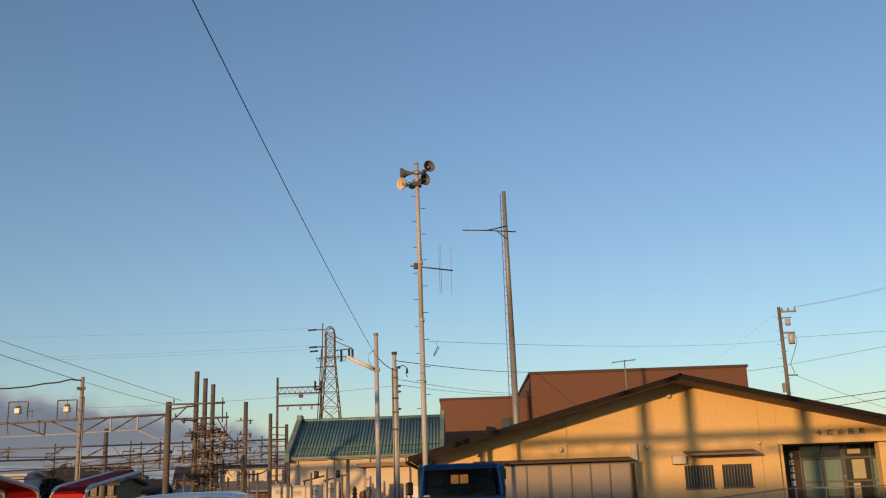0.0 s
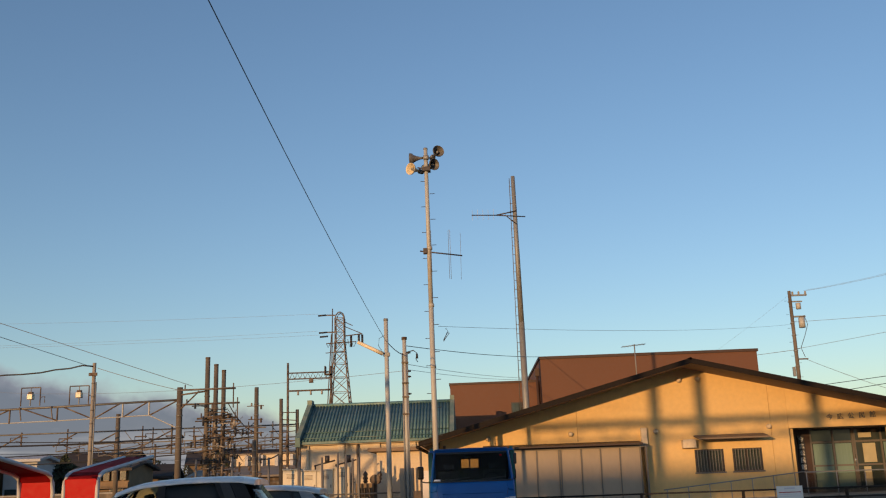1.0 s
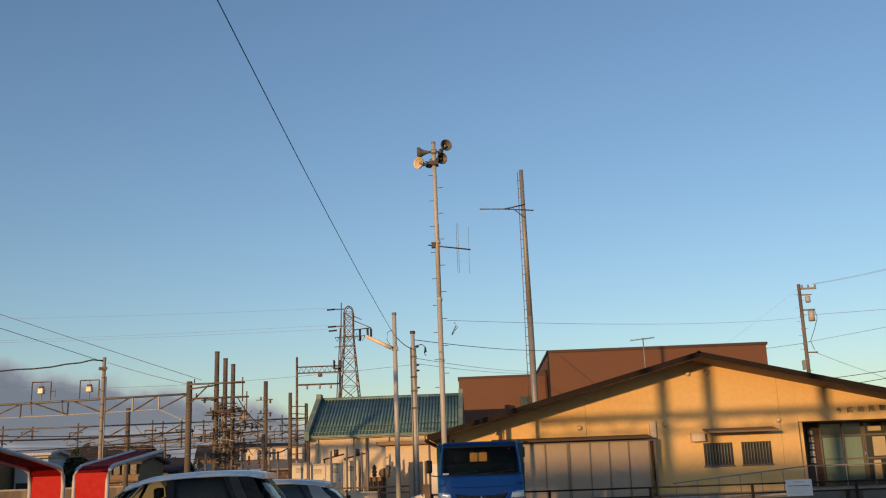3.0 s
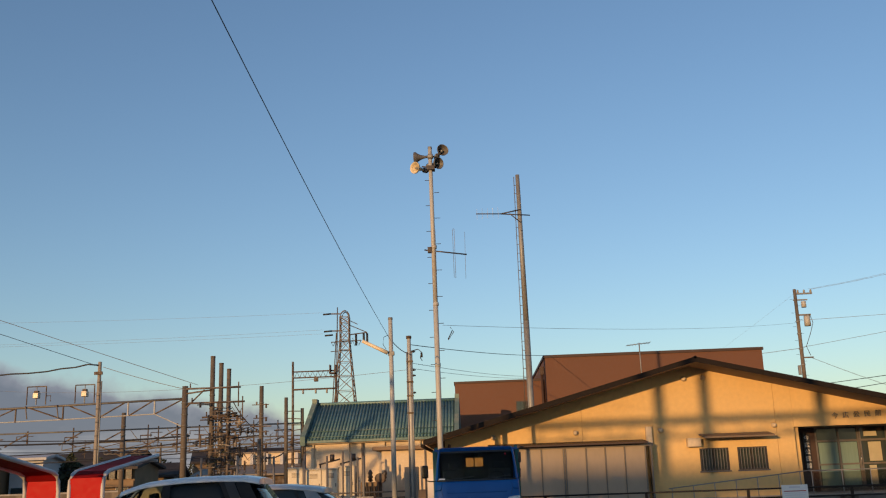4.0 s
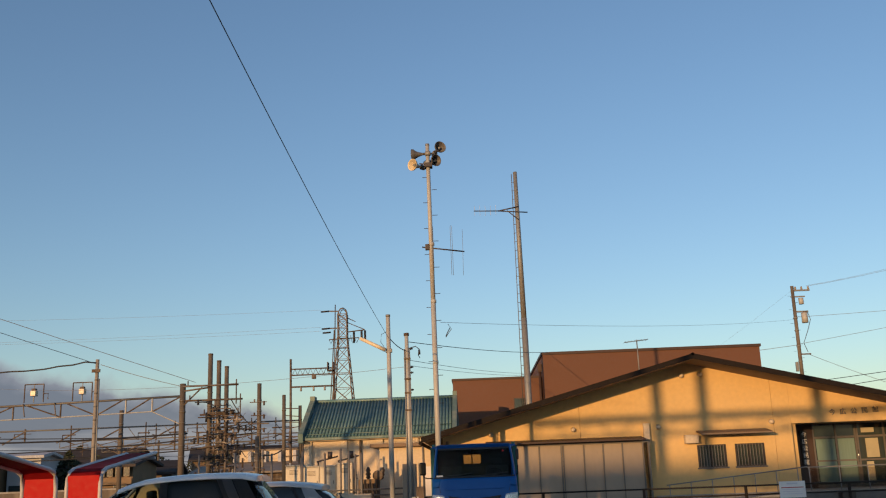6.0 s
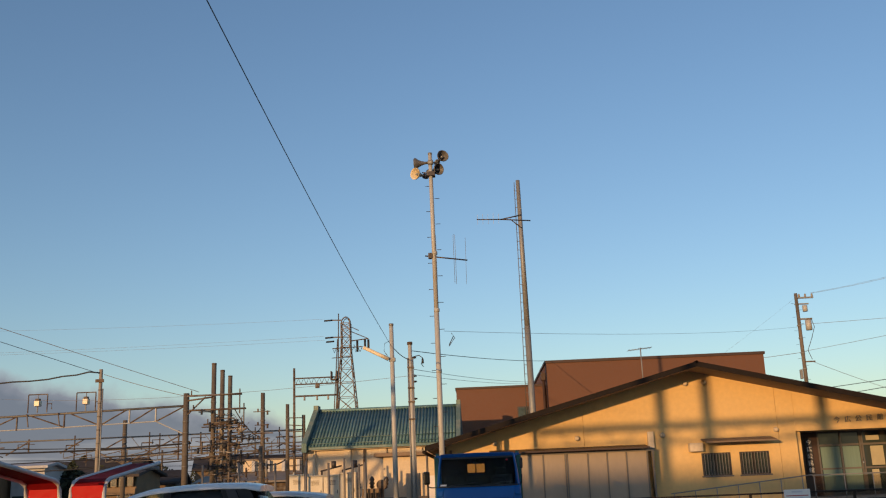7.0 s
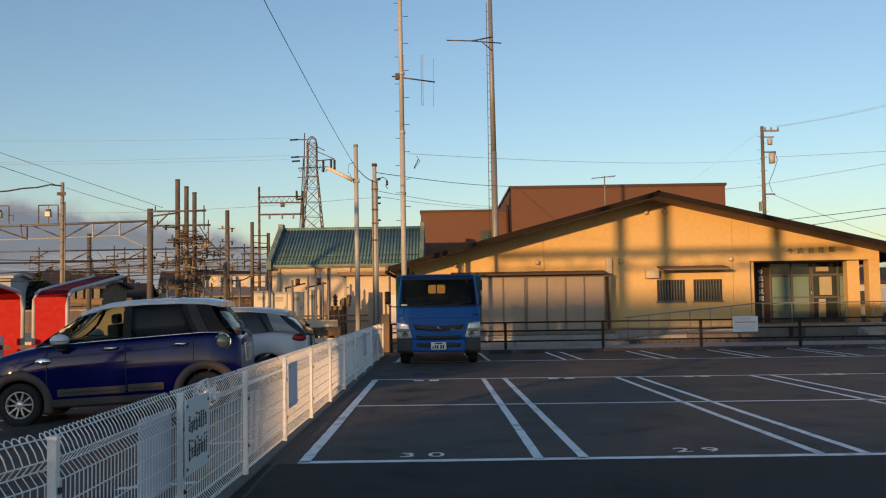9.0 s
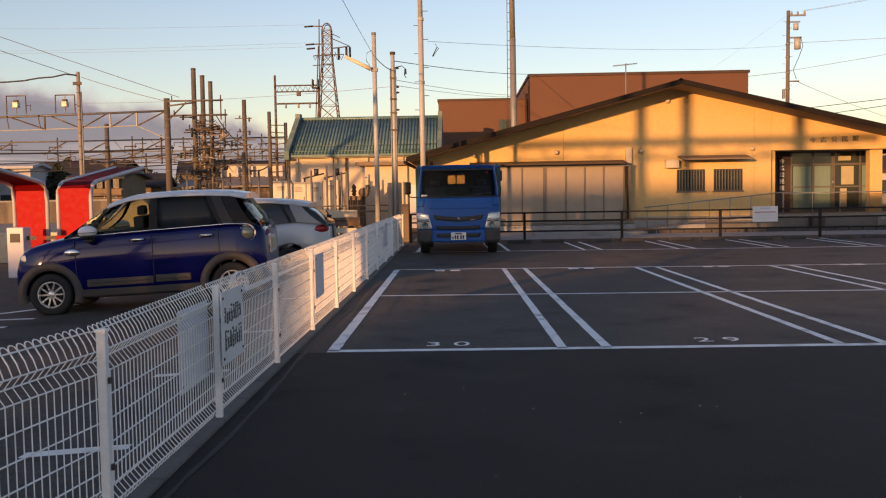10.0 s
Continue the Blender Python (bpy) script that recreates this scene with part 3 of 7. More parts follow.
part("ridge_cap", TB((((RIDGE, -EAVE, APEX[1] + 0.14), (RIDGE, 13.6, APEX[1] + 0.14)), 0.05, 8)), "roof_brown", roof)
part("gutter", TB((((-1.83, -EAVE, 2.38), (-1.83, 13.5, 2.38)), 0.06, 8)), "roof_brown", roof)
part("rain_pipe", TB((((-1.0, -0.08, 2.45), (-1.0, -0.08, 0.0)), 0.045, 8)), "stucco_soffit", hall)
# round vent hoods on the wall
hood = bmesh.new()
lathe(hood, [(0.0, 0.15), (0.05, 0.145), (0.075, 0.10), (0.080, 0.0), (0.092, 0.0), (0.092, -0.01)], 14, pose(0, 0, 0, 90))
hood_me = mesh_of("vent_hood", hood, "cream_wall")
for x, z in ((7.08, 4.36), (7.72, 4.38), (9.96, 2.70), (6.16, 2.67), (3.29, 2.68), (0.50, 2.62)):
    shared("vent_hood", hood_me, hall, pose(x, 0, z))
part("wall_box", B((5.64, 5.84, -0.16, 0.0, 2.26, 2.80), bevel=0.01), "cream_wall", hall, "tall cream flue box")
part("shutter_box", B((6.98, 7.42, -0.30, 0.0, 2.08, 2.36), bevel=0.012), "cream_wall", hall, "cream boxed ventilation outlet")


def awning(bm, xa, xb, z, out, rise=0.12):
    prism(bm, [(0.0, z + rise), (-out, z), (-out, z + 0.05), (0.0, z + rise + 0.05)], "x", xa, xb)


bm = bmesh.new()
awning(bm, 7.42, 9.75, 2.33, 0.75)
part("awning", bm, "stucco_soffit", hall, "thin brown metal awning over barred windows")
# storage lean-to of tall steel panels
lean = part("storage_rail", B((0.6, 5.78, -0.50, -0.45, 2.16, 2.24)), "panel_frame", hall, "bronze frame of a storage lean-to")
part("bottom_rail", B((0.6, 5.78, -0.50, -0.45, 0.22, 0.34)), "panel_frame", lean)
for x, w in ((2.06, 0.02), (2.80, 0.03), (2.86, 0.02), (3.54, 0.02), (4.18, 0.02), (4.82, 0.02), (5.50, 0.025), (5.70, 0.03)):
    part("frame_post", B((x - w, x + w, -0.52, -0.505, 0.2, 2.2)), "panel_frame", lean)
for xa, xb in ((0.62, 1.32), (1.34, 2.04), (2.08, 2.77), (2.88, 3.52), (3.56, 4.16), (4.20, 4.80), (4.84, 5.48)):
    part("panel", B((xa, xb, -0.48, -0.465, 0.34, 2.16)), "panel", lean)
part("side_panel", B((5.70, 5.74, -0.45, 0.0, 0.2, 2.2)), "panel", lean)
part("plinth", B((0.5, 5.9, -0.55, 0.0, 0, 0.2)), "concrete", lean)
bm = bmesh.new()
awning(bm, 0.3, 5.55, 2.24, 0.92, 0.10)
part("awning", bm, "brown_trim", lean, "thin dark sheet metal awning")
# white plinth and ramp with handrails
part("plinth", B((5.9, 10.2, -0.06, 0.0, 0, 0.42)), "concrete", hall)
ramp = thing("access_ramp", "sloping concrete access ramp with steel handrails before the hall", "ramp", pose(0, YF - 1.5, 0))
bm = bmesh.new()
prism(bm, [(5.9, 0), (10.2, 0), (10.2, 0.45), (5.9, 0.05)], "y", 0.0, 1.2)
part("slab", bm, "concrete", ramp)
part("upstand", B((8.0, 10.2, -0.08, 0.0, 0, 0.30), (10.2, 15.2, -0.02, 0.10, 0, 0.40)), "kerb", ramp, "pale concrete upstand")
post_me = mesh_of("rail_post", TB((((0, 0, 0), (0, 0, 0.72)), 0.016, 8)), "galvanised")
for k in range(7):
    x = 6.1 + 0.68 * k
    shared("rail_post", post_me, ramp, pose(x, 0.06, 0.05 + 0.4 * (x - 5.9) / 4.3))
for h in (0.72,):
    part("handrail", TB((((6.0, 0.06, 0.05 + h), (10.5, 0.06, 0.47 + h)), 0.018, 8)), "galvanised", ramp)
part("handrail", TB((((10.5, 0.06, 1.17), (15.1, 0.06, 1.17)), 0.018, 8)), "galvanised", ramp)
part("guard_panel", B((10.6, 15.0, 0.055, 0.063, 0.5, 1.12)), "smoked", ramp, "smoked clear guard panel")
for x in (10.55, 11.5, 12.4, 13.3, 14.2, 15.05):
    shared("rail_post", post_me, ramp, pose(x, 0.06, 0.45))
for k in range(5):
    part("step", B((13.6, 15.0, -0.28 * (k + 1) + 0.0, -0.28 * k - 0.02, 0, 0.36 - 0.08 * k)), "concrete", ramp) if k < 4 else None
part("step_block", B((11.35, 11.75, -0.4, -0.02, 0, 0.38)), "dark_frame", ramp, "dark letter box")
# planter blocks along the foot
blk = mesh_of("edging_block", B((-0.19, 0.19, -0.06, 0.06, 0, 0.12), bevel=0.012), "stop_concrete")
for k in range(22):
    o = new("edging_block", blk)
    o.matrix_basis = pose(5.8 + 0.42 * k, 29.6, 0)
    tagged(o, "grey concrete edging block at the foot of the hall", "edging block", "edging blocks")
o = part("concrete_slab", B((2.2, 5.6, 28.9, 29.7, 0, 0.10), bevel=0.015), "concrete")
tagged(o, "low pale concrete slab on the apron", "slab")

# rooftop aerial of the hall
aer = thing("tv_aerial", "thin grey television aerial on the hall roof", "aerial", pose(6.28, 36.5, 4.60))
part("mast", TB((((0, 0, 0), (0, 0, 1.52)), 0.022, 6)), "galvanised", aer)
part("boom", TB((((-0.48, 0, 1.43), (0.42, 0, 1.51)), 0.014, 6)), "galvanised", aer)
el = mesh_of("element", TB((((0, -0.28, 0), (0, 0.28, 0)), 0.008, 5)), "galvanised")
for k in range(8):
    shared("element", el, aer, pose(-0.46 + 0.12 * k, 0, 1.435 + 0.01 * k))

# ---- guard rail along the far row ----
gr = thing("guard_rail", "dark brown three-bar steel guard rail along the lot", "guard rail", pose(0, 26.4, 0))
gp = mesh_of("post", B((-0.035, 0.035, -0.035, 0.035, 0, 0.80), bevel=0.008), "rail_brown")
RX = [-1.42, 1.73, 4.40, 7.07, 9.75, 12.43, 15.1, 17.8]
for x in RX:
    shared("post", gp, gr, pose(x, -0.11 * (x - 1.7) / 4, 0))
for z in (0.78, 0.55, 0.27):
    part("bar", TB((((RX[0], -0.11 * (RX[0] - 1.7) / 4 - 0.05, z), (RX[-1], -0.11 * (RX[-1] - 1.7) / 4 - 0.05, z)), 0.022, 8)), "rail_brown", gr)
sg = thing("notice_board", "small white notice board tied to the guard rail", "sign", pose(8.24, 26.10, 0))
part("board", B((-0.34, 0.34, -0.012, 0.0, 0.44, 0.86), bevel=0.003), "sign_white", sg)
for z0, z1, w in ((0.78, 0.82, 0.14), (0.69, 0.71, 0.29), (0.64, 0.655, 0.29), (0.59, 0.605, 0.27), (0.53, 0.545, 0.25)):
    part("text_bar", B((-w, w, -0.015, -0.0125, z0, z1)), "lamp_red" if z0 > 0.68 and z0 < 0.7 else "sheet", sg)

# ---- brown building ----
bb = thing("brown_building", "flat-roofed red-brown clad two-storey building behind the hall", "building", pose(0, 50, 0))
part("wall", B((3.62, 14.9, 0, 11, 0, 7.28)), "brown_cladding", bb)
part("parapet_cap", B((3.55, 14.97, -0.07, 11.07, 7.28, 7.42)), "brown_trim", bb)
part("wing", B((-1.15, 3.6, 1.2, 10, 0, 6.22)), "brown_cladding", bb)
part("wing_cap", B((-1.2, 3.55, 1.14, 10.05, 6.22, 6.33)), "brown_trim", bb)
part("rain_pipe", TB((((3.50, 0.95, 0), (3.50, 0.95, 6.9)), 0.07, 8)), "brown_trim", bb)
part("rain_hopper", B((3.38, 3.61, 0.82, 1.1, 6.5, 6.9)), "brown_trim", bb)
w = part("window", B((2.05, 2.65, 1.14, 1.2, 4.1, 5.2)), "dark_frame", bb)
part("pane", B((2.11, 2.59, 1.12, 1.138, 4.16, 5.14)), "window_glass", w)
jm = mesh_of("panel_joint", B((-0.006, 0.006, -0.003, 0.0, 0, 7.25)), "brown_cladding")
for k in range(1, 6):
    shared("panel_joint", jm, bb, pose(3.62 + 1.88 * k, 0, 0))

# ---- substation hall with the green tiled roof ----
gb = thing("substation_hall", "cream rendered substation hall with teal tiled roof", "building", pose(0, 43.4, 0))
part("wall", B((-7.75, -1.0, 0, 0.3, LOW, 3.1), (-7.75, -7.45, 0.3, 6, LOW, 3.1), (-1.3, -1.0, 0.3, 6, LOW, 3.1), (-7.75, -1, 5.7, 6, LOW, 3.1)), "cream_wall", gb)
pm = mesh_of("pilaster", B((-0.16, 0.16, -0.10, 0.0, LOW, 3.05), bevel=0.01), "cream_wall")
for x in (-7.55, -5.95, -4.35, -2.75, -1.2):
    shared("pilaster", pm, gb, pose(x, 0, 0))
part("cornice", B((-7.85, -0.9, -0.28, 0.0, 3.02, 3.18), bevel=0.02), "cream_wall", gb)
part("rain_pipe", TB((((-5.2, -0.1, 3.0), (-5.2, -0.1, LOW)), 0.05, 8)), "rust", gb)
for ya, yb, za, zb in ((-0.45, 2.95, 3.16, 4.98),):
    bm = bmesh.new()
    prism(bm, [(ya, za - 0.1), (yb, zb - 0.1), (yb, zb), (ya, za)], "x", -7.7, -1.05)
    prism(bm, [(yb, zb - 0.1), (6.4, za - 0.1), (6.4, za), (yb, zb)], "x", -7.7, -1.05)
    groof = part("roof", bm, "green_tile", gb, "teal glazed pan tile roof")
slope = math.atan2(4.98 - 3.16, 3.40)
sl = math.hypot(4.98 - 3.16, 3.40)
# rounded rolls of tile, one beside another down the slope
bm = bmesh.new()
tube(bm, [(0, 0, 0), (0, sl, 0)], 0.050, 8)
roll_me = mesh_of("tile_roll", bm, "green_tile")
for k in range(44):
    shared("tile_roll", roll_me, groof, pose(-7.60 + 0.150 * k, -0.45, 3.17, math.degrees(slope), 0, 0))
for k in (0, 1):
    part("snow_guard", TB((((-7.66, -0.30 + 0.5 * k, 3.32 + 0.27 * k), (-1.1, -0.30 + 0.5 * k, 3.32 + 0.27 * k)), 0.02, 6)), "green_tile", groof)
part("ridge", TB((((-7.7, 2.95, 5.0), (-1.05, 2.95, 5.0)), 0.10, 8)), "green_tile", groof)
for x0, x1 in ((-7.92, -7.70), (-1.06, -0.86)):
    bm = bmesh.new()
    prism(bm, [(-0.6, 2.95), (-0.6, 3.35), (2.6, 5.05), (2.6, 5.26), (3.3, 5.26), (3.3, 5.05), (6.5, 3.35), (6.5, 2.95)], "x", x0, x1)
    part("gable_parapet", bm, "green_trim", gb, "pale green raised gable parapet")

# small annex before it
an = thing("switch_house", "small cream flat-roofed switch house with overhanging slab", "building", pose(0, 38, LOW))
part("wall", B((-3.82, -1.55, 0, 3, 0, 2.68)), "cream_wall", an)
part("roof", B((-4.15, -1.35, -0.35, 3.3, 2.68, 2.82), bevel=0.02), "stucco_soffit", an)
part("door", B((-2.1, -1.7, -0.03, 0.0, 0.05, 1.9)), "sheet", an)

# switchgear cabinets
for k in range(4):
    x = -6.70 + 0.605 * k - (0.05 if k == 0 else 0)
    c = thing("switchgear_cabinet", "beige steel switchgear cabinet with louvred doors", "cabinet", pose(x, 36, LOW), "switchgear cabinets")
    h = 2.06 if k in (0, 3) else 2.0
    part("body", B((-0.295, 0.295, -0.35, 0.35, 0.08, h), bevel=0.012), "cabinet", c)
    part("plinth", B((-0.29, 0.29, -0.33, 0.33, 0.0, 0.08)), "concrete", c)
    part("roof", B((-0.30, 0.30, -0.40, 0.40, h, h + 0.05), bevel=0.01), "cabinet", c)
    for dz0, dz1 in ((0.14, 0.92), (0.95, h - 0.06)):
        d = part("door", B((-0.27, 0.27, -0.366, -0.352, dz0, dz1), bevel=0.004), "cabinet", c)
        part("handle", B((0.20, 0.23, -0.385, -0.366, (dz0 + dz1) / 2 - 0.06, (dz0 + dz1) / 2 + 0.06)), "panel_frame", d)
    for q in range(4):
        part("louvre", B((-0.15, 0.15, -0.378, -0.366, h - 0.30 + 0.045 * q, h - 0.28 + 0.045 * q)), "panel_frame", c)
    part("lifting_lug", B((-0.22, -0.17, -0.05, 0.05, h + 0.05, h + 0.13)), "cabinet", c)
# bare conduits standing before the cabinets
for x, z in ((-6.42, 2.15), (-4.98, 2.42), (-4.44, 2.2), (-4.25, 1.9)):
    tagged(part("conduit", TB((((x, 35.4, LOW), (x, 35.4, z)), 0.038, 8)), "beam"), "upright grey steel conduit in the yard", "conduit", "yard conduits")
# steel fence round the yard
yf = thing("yard_fence", "rusty steel post and rail fence round the substation yard", "fence", pose(0, 34.4, LOW))
ypm = mesh_of("post", TB((((0, 0, 0), (0, 0, 2.5)), 0.04, 8)), "beam")
for x in (-9.9, -8.6, -7.3, -6.2, -5.4, -4.55, -4.1, -3.0, -1.9):
    shared("post", ypm, yf, pose(x, 0, 0.0) @ Matrix.Diagonal((1, 1, 0.9 + 0.15 * random.random(), 1)))
for z in (0.35, 0.95, 1.15):
    part("rail", TB((((-9.9, 0, z), (-1.9, 0, z)), 0.028, 6)), "beam", yf)
tr = thing("flatbed_trailer", "low brown flatbed trailer with a cream side board", "trailer", pose(0, 28.5, LOW))
part("side_board", B((-4.04, -3.12, 0.0, 0.04, 0.88, 1.10), bevel=0.006), "cream_wall", tr, "sunlit cream board")
part("bed", B((-4.26, -3.06, 0.05, 1.6, 0.62, 0.87), bevel=0.015), "rust", tr)
part("tail_rail", B((-4.28, -3.04, -0.02, 0.045, 0.80, 0.86), bevel=0.008), "rust", tr)
for x in (-4.26, -3.10):
    part("corner_post", B((x, x + 0.06, 0.0, 0.06, 0.62, 1.14), bevel=0.008), "rust", tr)
part("sill", B((-4.15, -3.15, 0.0, 0.08, 0.42, 0.56), bevel=0.01), "cabinet", tr, "pale cross sill")
for x in (-4.12, -3.22):
    bm = bmesh.new()
    lathe(bm, [(0.0, -0.09), (0.20, -0.09), (0.23, -0.05), (0.23, 0.05), (0.20, 0.09), (0.0, 0.09)], 20, pose(x, 0.8, 0.23, 0, 90))
    part("wheel", bm, "tyre", tr)
part("axle", TB((((-4.12, 0.8, 0.23), (-3.22, 0.8, 0.23)), 0.035, 8)), "rust", tr)
part("suspension", B((-3.95, -3.85, 0.5, 1.1, 0.23, 0.62), (-3.45, -3.35, 0.5, 1.1, 0.23, 0.62)), "rust", tr)
tagged(part("equipment_box", B((-2.20, -1.80, 28.5, 28.9, LOW, 1.70), bevel=0.015), "panel"), "tall grey meter cabinet by the pole", "cabinet")
tagged(part("fence_end_wall", B((-1.70, -1.48, 26.7, 27.0, 0, 1.06), bevel=0.02), "stucco_soffit"), "short brownish rendered wall end beside the fence", "wall")
tf = thing("transformer", "small brown yard transformer with dark bushings", "transformer", pose(-4.05, 36.2, LOW))
part("tank", B((-0.36, 0.30, -0.25, 0.25, 0.12, 1.50), bevel=0.02), "house_tan", tf)
part("base", B((-0.42, 0.40, -0.30, 0.30, 0.0, 0.12)), "concrete", tf)
fin_me = mesh_of("cooling_fin", B((-0.012, 0.012, -0.36, -0.25, 0.40, 1.35)), "rust")
for k in range(7):
    shared("cooling_fin", fin_me, tf, pose(-0.30 + 0.09 * k, 0, 0))
for k in range(3):
    bm = bmesh.new()
    lathe(bm, [(0.04, 1.50), (0.10, 1.56), (0.06, 1.62), (0.11, 1.68), (0.06, 1.75), (0.10, 1.82), (0.04, 1.92), (0.0, 1.96)], 12, pose(-0.24 + 0.22 * k, 0, 0, 0, 10 * (k - 1)))
    part("bushing", bm, "dark_frame", tf)
part("lead_drum", TB((((0.34, -0.1, 1.62), (0.34, 0.2, 1.62)), 0.19, 14)), "rust", tf)
part("drum_stand", B((0.28, 0.40, -0.05, 0.15, 0.0, 1.45)), "rust", tf)
for x in (-5.7, -4.9):
    o = part("bushing_frame", TB((((x - 0.35, 36.6, 2.0), (x + 0.45, 36.6, 2.18)), 0.03, 6), (((x - 0.3, 36.6, LOW), (x - 0.3, 36.6, 2.02)), 0.03, 6), (((x + 0.15, 36.6, 2.12), (x + 0.15, 36.6, 2.36)), 0.09, 8)), "dark_frame")
    tagged(o, "dark steel switch frame behind the cabinets", "switch frame")
# ---- poles ----
def step_bolts(parent, z0, z1, gap, r, lean=0.16):
    me = mesh_of("step_bolt", TB((((0, 0, 0), (lean, 0, 0)), 0.010, 5)), "dark_frame")
    k, z = 0, z0
    while z < z1:
        s = 1 if k % 2 else -1
        shared("step_bolt", me, parent, pose(s * r, 0, z, 0, 0, 0 if s > 0 else 180))
        z += gap
        k += 1


def horn(parent, at, aim, size=0.34, mat="horn_inside", label=""):
    """A horn loudspeaker whose mouth looks along aim."""
    turn = Vector(aim).to_track_quat("Z", "Y").to_matrix().to_4x4()
    m = Matrix.Translation(at) @ turn
    bm = bmesh.new()
    prof = [(0.0, -0.02), (0.055, -0.02), (0.06, 0.10), (0.075, 0.16), (0.11, 0.28), (0.17, 0.40), (0.25, 0.49), (size, 0.545), (size + 0.012, 0.56), (size, 0.572),
            (0.235, 0.51), (0.155, 0.415), (0.095, 0.29), (0.06, 0.18), (0.0, 0.16)]
    lathe(bm, [(a * size / 0.34, b * size / 0.34) for a, b in prof], 28, m)
    h = part("horn", bm, mat, parent, label)
    bm = bmesh.new()
    lathe(bm, [(0.0, -0.20), (0.07, -0.19), (0.085, -0.15), (0.085, -0.03), (0.06, -0.015)], 16, m)
    part("driver", bm, "galvanised", h)
    bm = bmesh.new()
    lathe(bm, [(0.0, 0.36), (0.035, 0.35), (0.05, 0.25), (0.03, 0.2), (0.0, 0.19)], 12, m)
    part("phase_plug", bm, "galvanised", h)


sp = thing("speaker_pole", "tall cream steel pole carrying four public address horns", "speaker pole", pose(-1.14, 29, 0))
part("shaft", TB((((0, 0, 0), (-0.01, 0, 6.6)), 0.085, 16, 0.078), (((-0.01, 0, 6.55), (-0.03, 0, 11.68)), 0.072, 16, 0.062)), "cream_steel", sp)
for z in (6.58, 4.7, 8.4):
    bm = bmesh.new()
    lathe(bm, [(0.06, z - 0.05), (0.088, z - 0.05), (0.088, z + 0.05), (0.06, z + 0.05)], 16)
    part("collar", bm, "cream_steel", sp)
part("cap", TB((((-0.03, 0, 11.66), (-0.03, 0, 11.72)), 0.068, 14)), "galvanised", sp)
step_bolts(sp, 2.2, 10.9, 0.42, 0.06)
# four horns on cross arms
part("cross_arm", TB((((-0.30, 0.0, 11.36), (0.22, 0.0, 11.40)), 0.022, 8)), "galvanised", sp)
part("cross_arm", TB((((-0.30, -0.08, 11.04), (0.16, 0.02, 11.02)), 0.022, 8)), "dark_frame", sp)
part("bracket", B((-0.13, 0.11, -0.13, 0.13, 10.92, 11.06), bevel=0.01), "dark_frame", sp)


def horn_at(mouth, aim, mat, label=""):
    d = Vector(aim).normalized()
    horn(sp, Vector(mouth) - d * 0.42, d, 0.25, mat, label)


# three horns carry their shade in the colour; the last stays cream
horn_at((0.40, -0.26, 11.52), (0.42, -0.88, 0.12), "horn_shade_grey", "horn facing the lot, coloured dark grey as shaded")
horn_at((0.25, 0.02, 11.17), (0.62, -0.72, -0.1), "horn_shade_grey")
horn_at((-0.54, 0.02, 11.38), (-1.0, 0.12, 0.0), "horn_shade_grey")
horn_at((-0.53, -0.2, 10.98), (-0.62, -0.78, -0.05), "horn_inside", "cream horn lit by the sun")
part("aerial_boom", TB((((-0.30, 0, 8.32), (1.02, 0, 8.12)), 0.022, 8)), "dark_frame", sp)
part("aerial_clamp", B((-0.20, -0.06, -0.07, 0.07, 8.22, 8.40), bevel=0.01), "dark_frame", sp)
bm = bmesh.new()
tube(bm, [(0.60, 0, 7.40), (0.60, 0, 8.93), (0.625, 0, 8.98), (0.65, 0, 8.95), (0.65, 0, 7.38)], 0.006, 6)
part("aerial_dipole", bm, "galvanised", sp, "folded dipole of thin pale rods")
part("aerial_rod", TB((((0.98, 0, 8.85), (0.96, 0, 7.36)), 0.005, 6)), "galvanised", sp)
part("aerial_rod", TB((((0.06, -0.12, 8.95), (0.06, -0.12, 7.5)), 0.005, 6)), "galvanised", sp)

ms = thing("radio_mast", "tall tapered galvanised radio mast with climbing rail", "mast", pose(2.70, 48.5, -0.206) @ Matrix.Diagonal((1.155, 1.155, 1.155, 1)))
part("shaft", TB((((0.02, 0, 0), (-0.01, 0, 8.0)), 0.150, 18, 0.132), (((-0.01, 0, 7.9), (-0.05, 0, 14.8)), 0.124, 18, 0.090)), "galvanised", ms)
bolt = mesh_of("flange_bolt", B((-0.015, 0.015, -0.155, -0.10, -0.02, 0.02)), "galvanised")
for k in range(22):
    shared("flange_bolt", bolt, ms, pose(0.02 * math.sin(k), 0.0, 5.0 + 0.42 * k))
part("climbing_rail", TB((((-0.26, -0.05, 4.0), (-0.22, -0.05, 14.7)), 0.016, 6)), "beam", ms)
rg = mesh_of("rail_stay", TB((((-0.25, -0.05, 0), (-0.10, 0, 0)), 0.012, 5)), "beam")
for k in range(26):
    shared("rail_stay", rg, ms, pose(0, 0, 4.3 + 0.4 * k))
part("aerial_boom", TB((((-2.02, -0.1, 13.00), (-0.85, -0.1, 12.95)), 0.024, 6), (((-0.9, -0.1, 12.95), (0.02, -0.1, 13.12)), 0.030, 6), (((-0.9, -0.1, 12.95), (0.42, -0.1, 12.83)), 0.026, 6),
                        (((-0.5, -0.1, 12.95), (0.0, -0.1, 12.5)), 0.022, 6)), "dark_frame", ms)
ae = mesh_of("aerial_element", TB((((0, 0, -0.24), (0, 0, 0.24)), 0.006, 5)), "cream_steel")
for k in range(5):
    shared("aerial_element", ae, ms, pose(-1.98 + 0.24 * k, -0.1, 13.0))

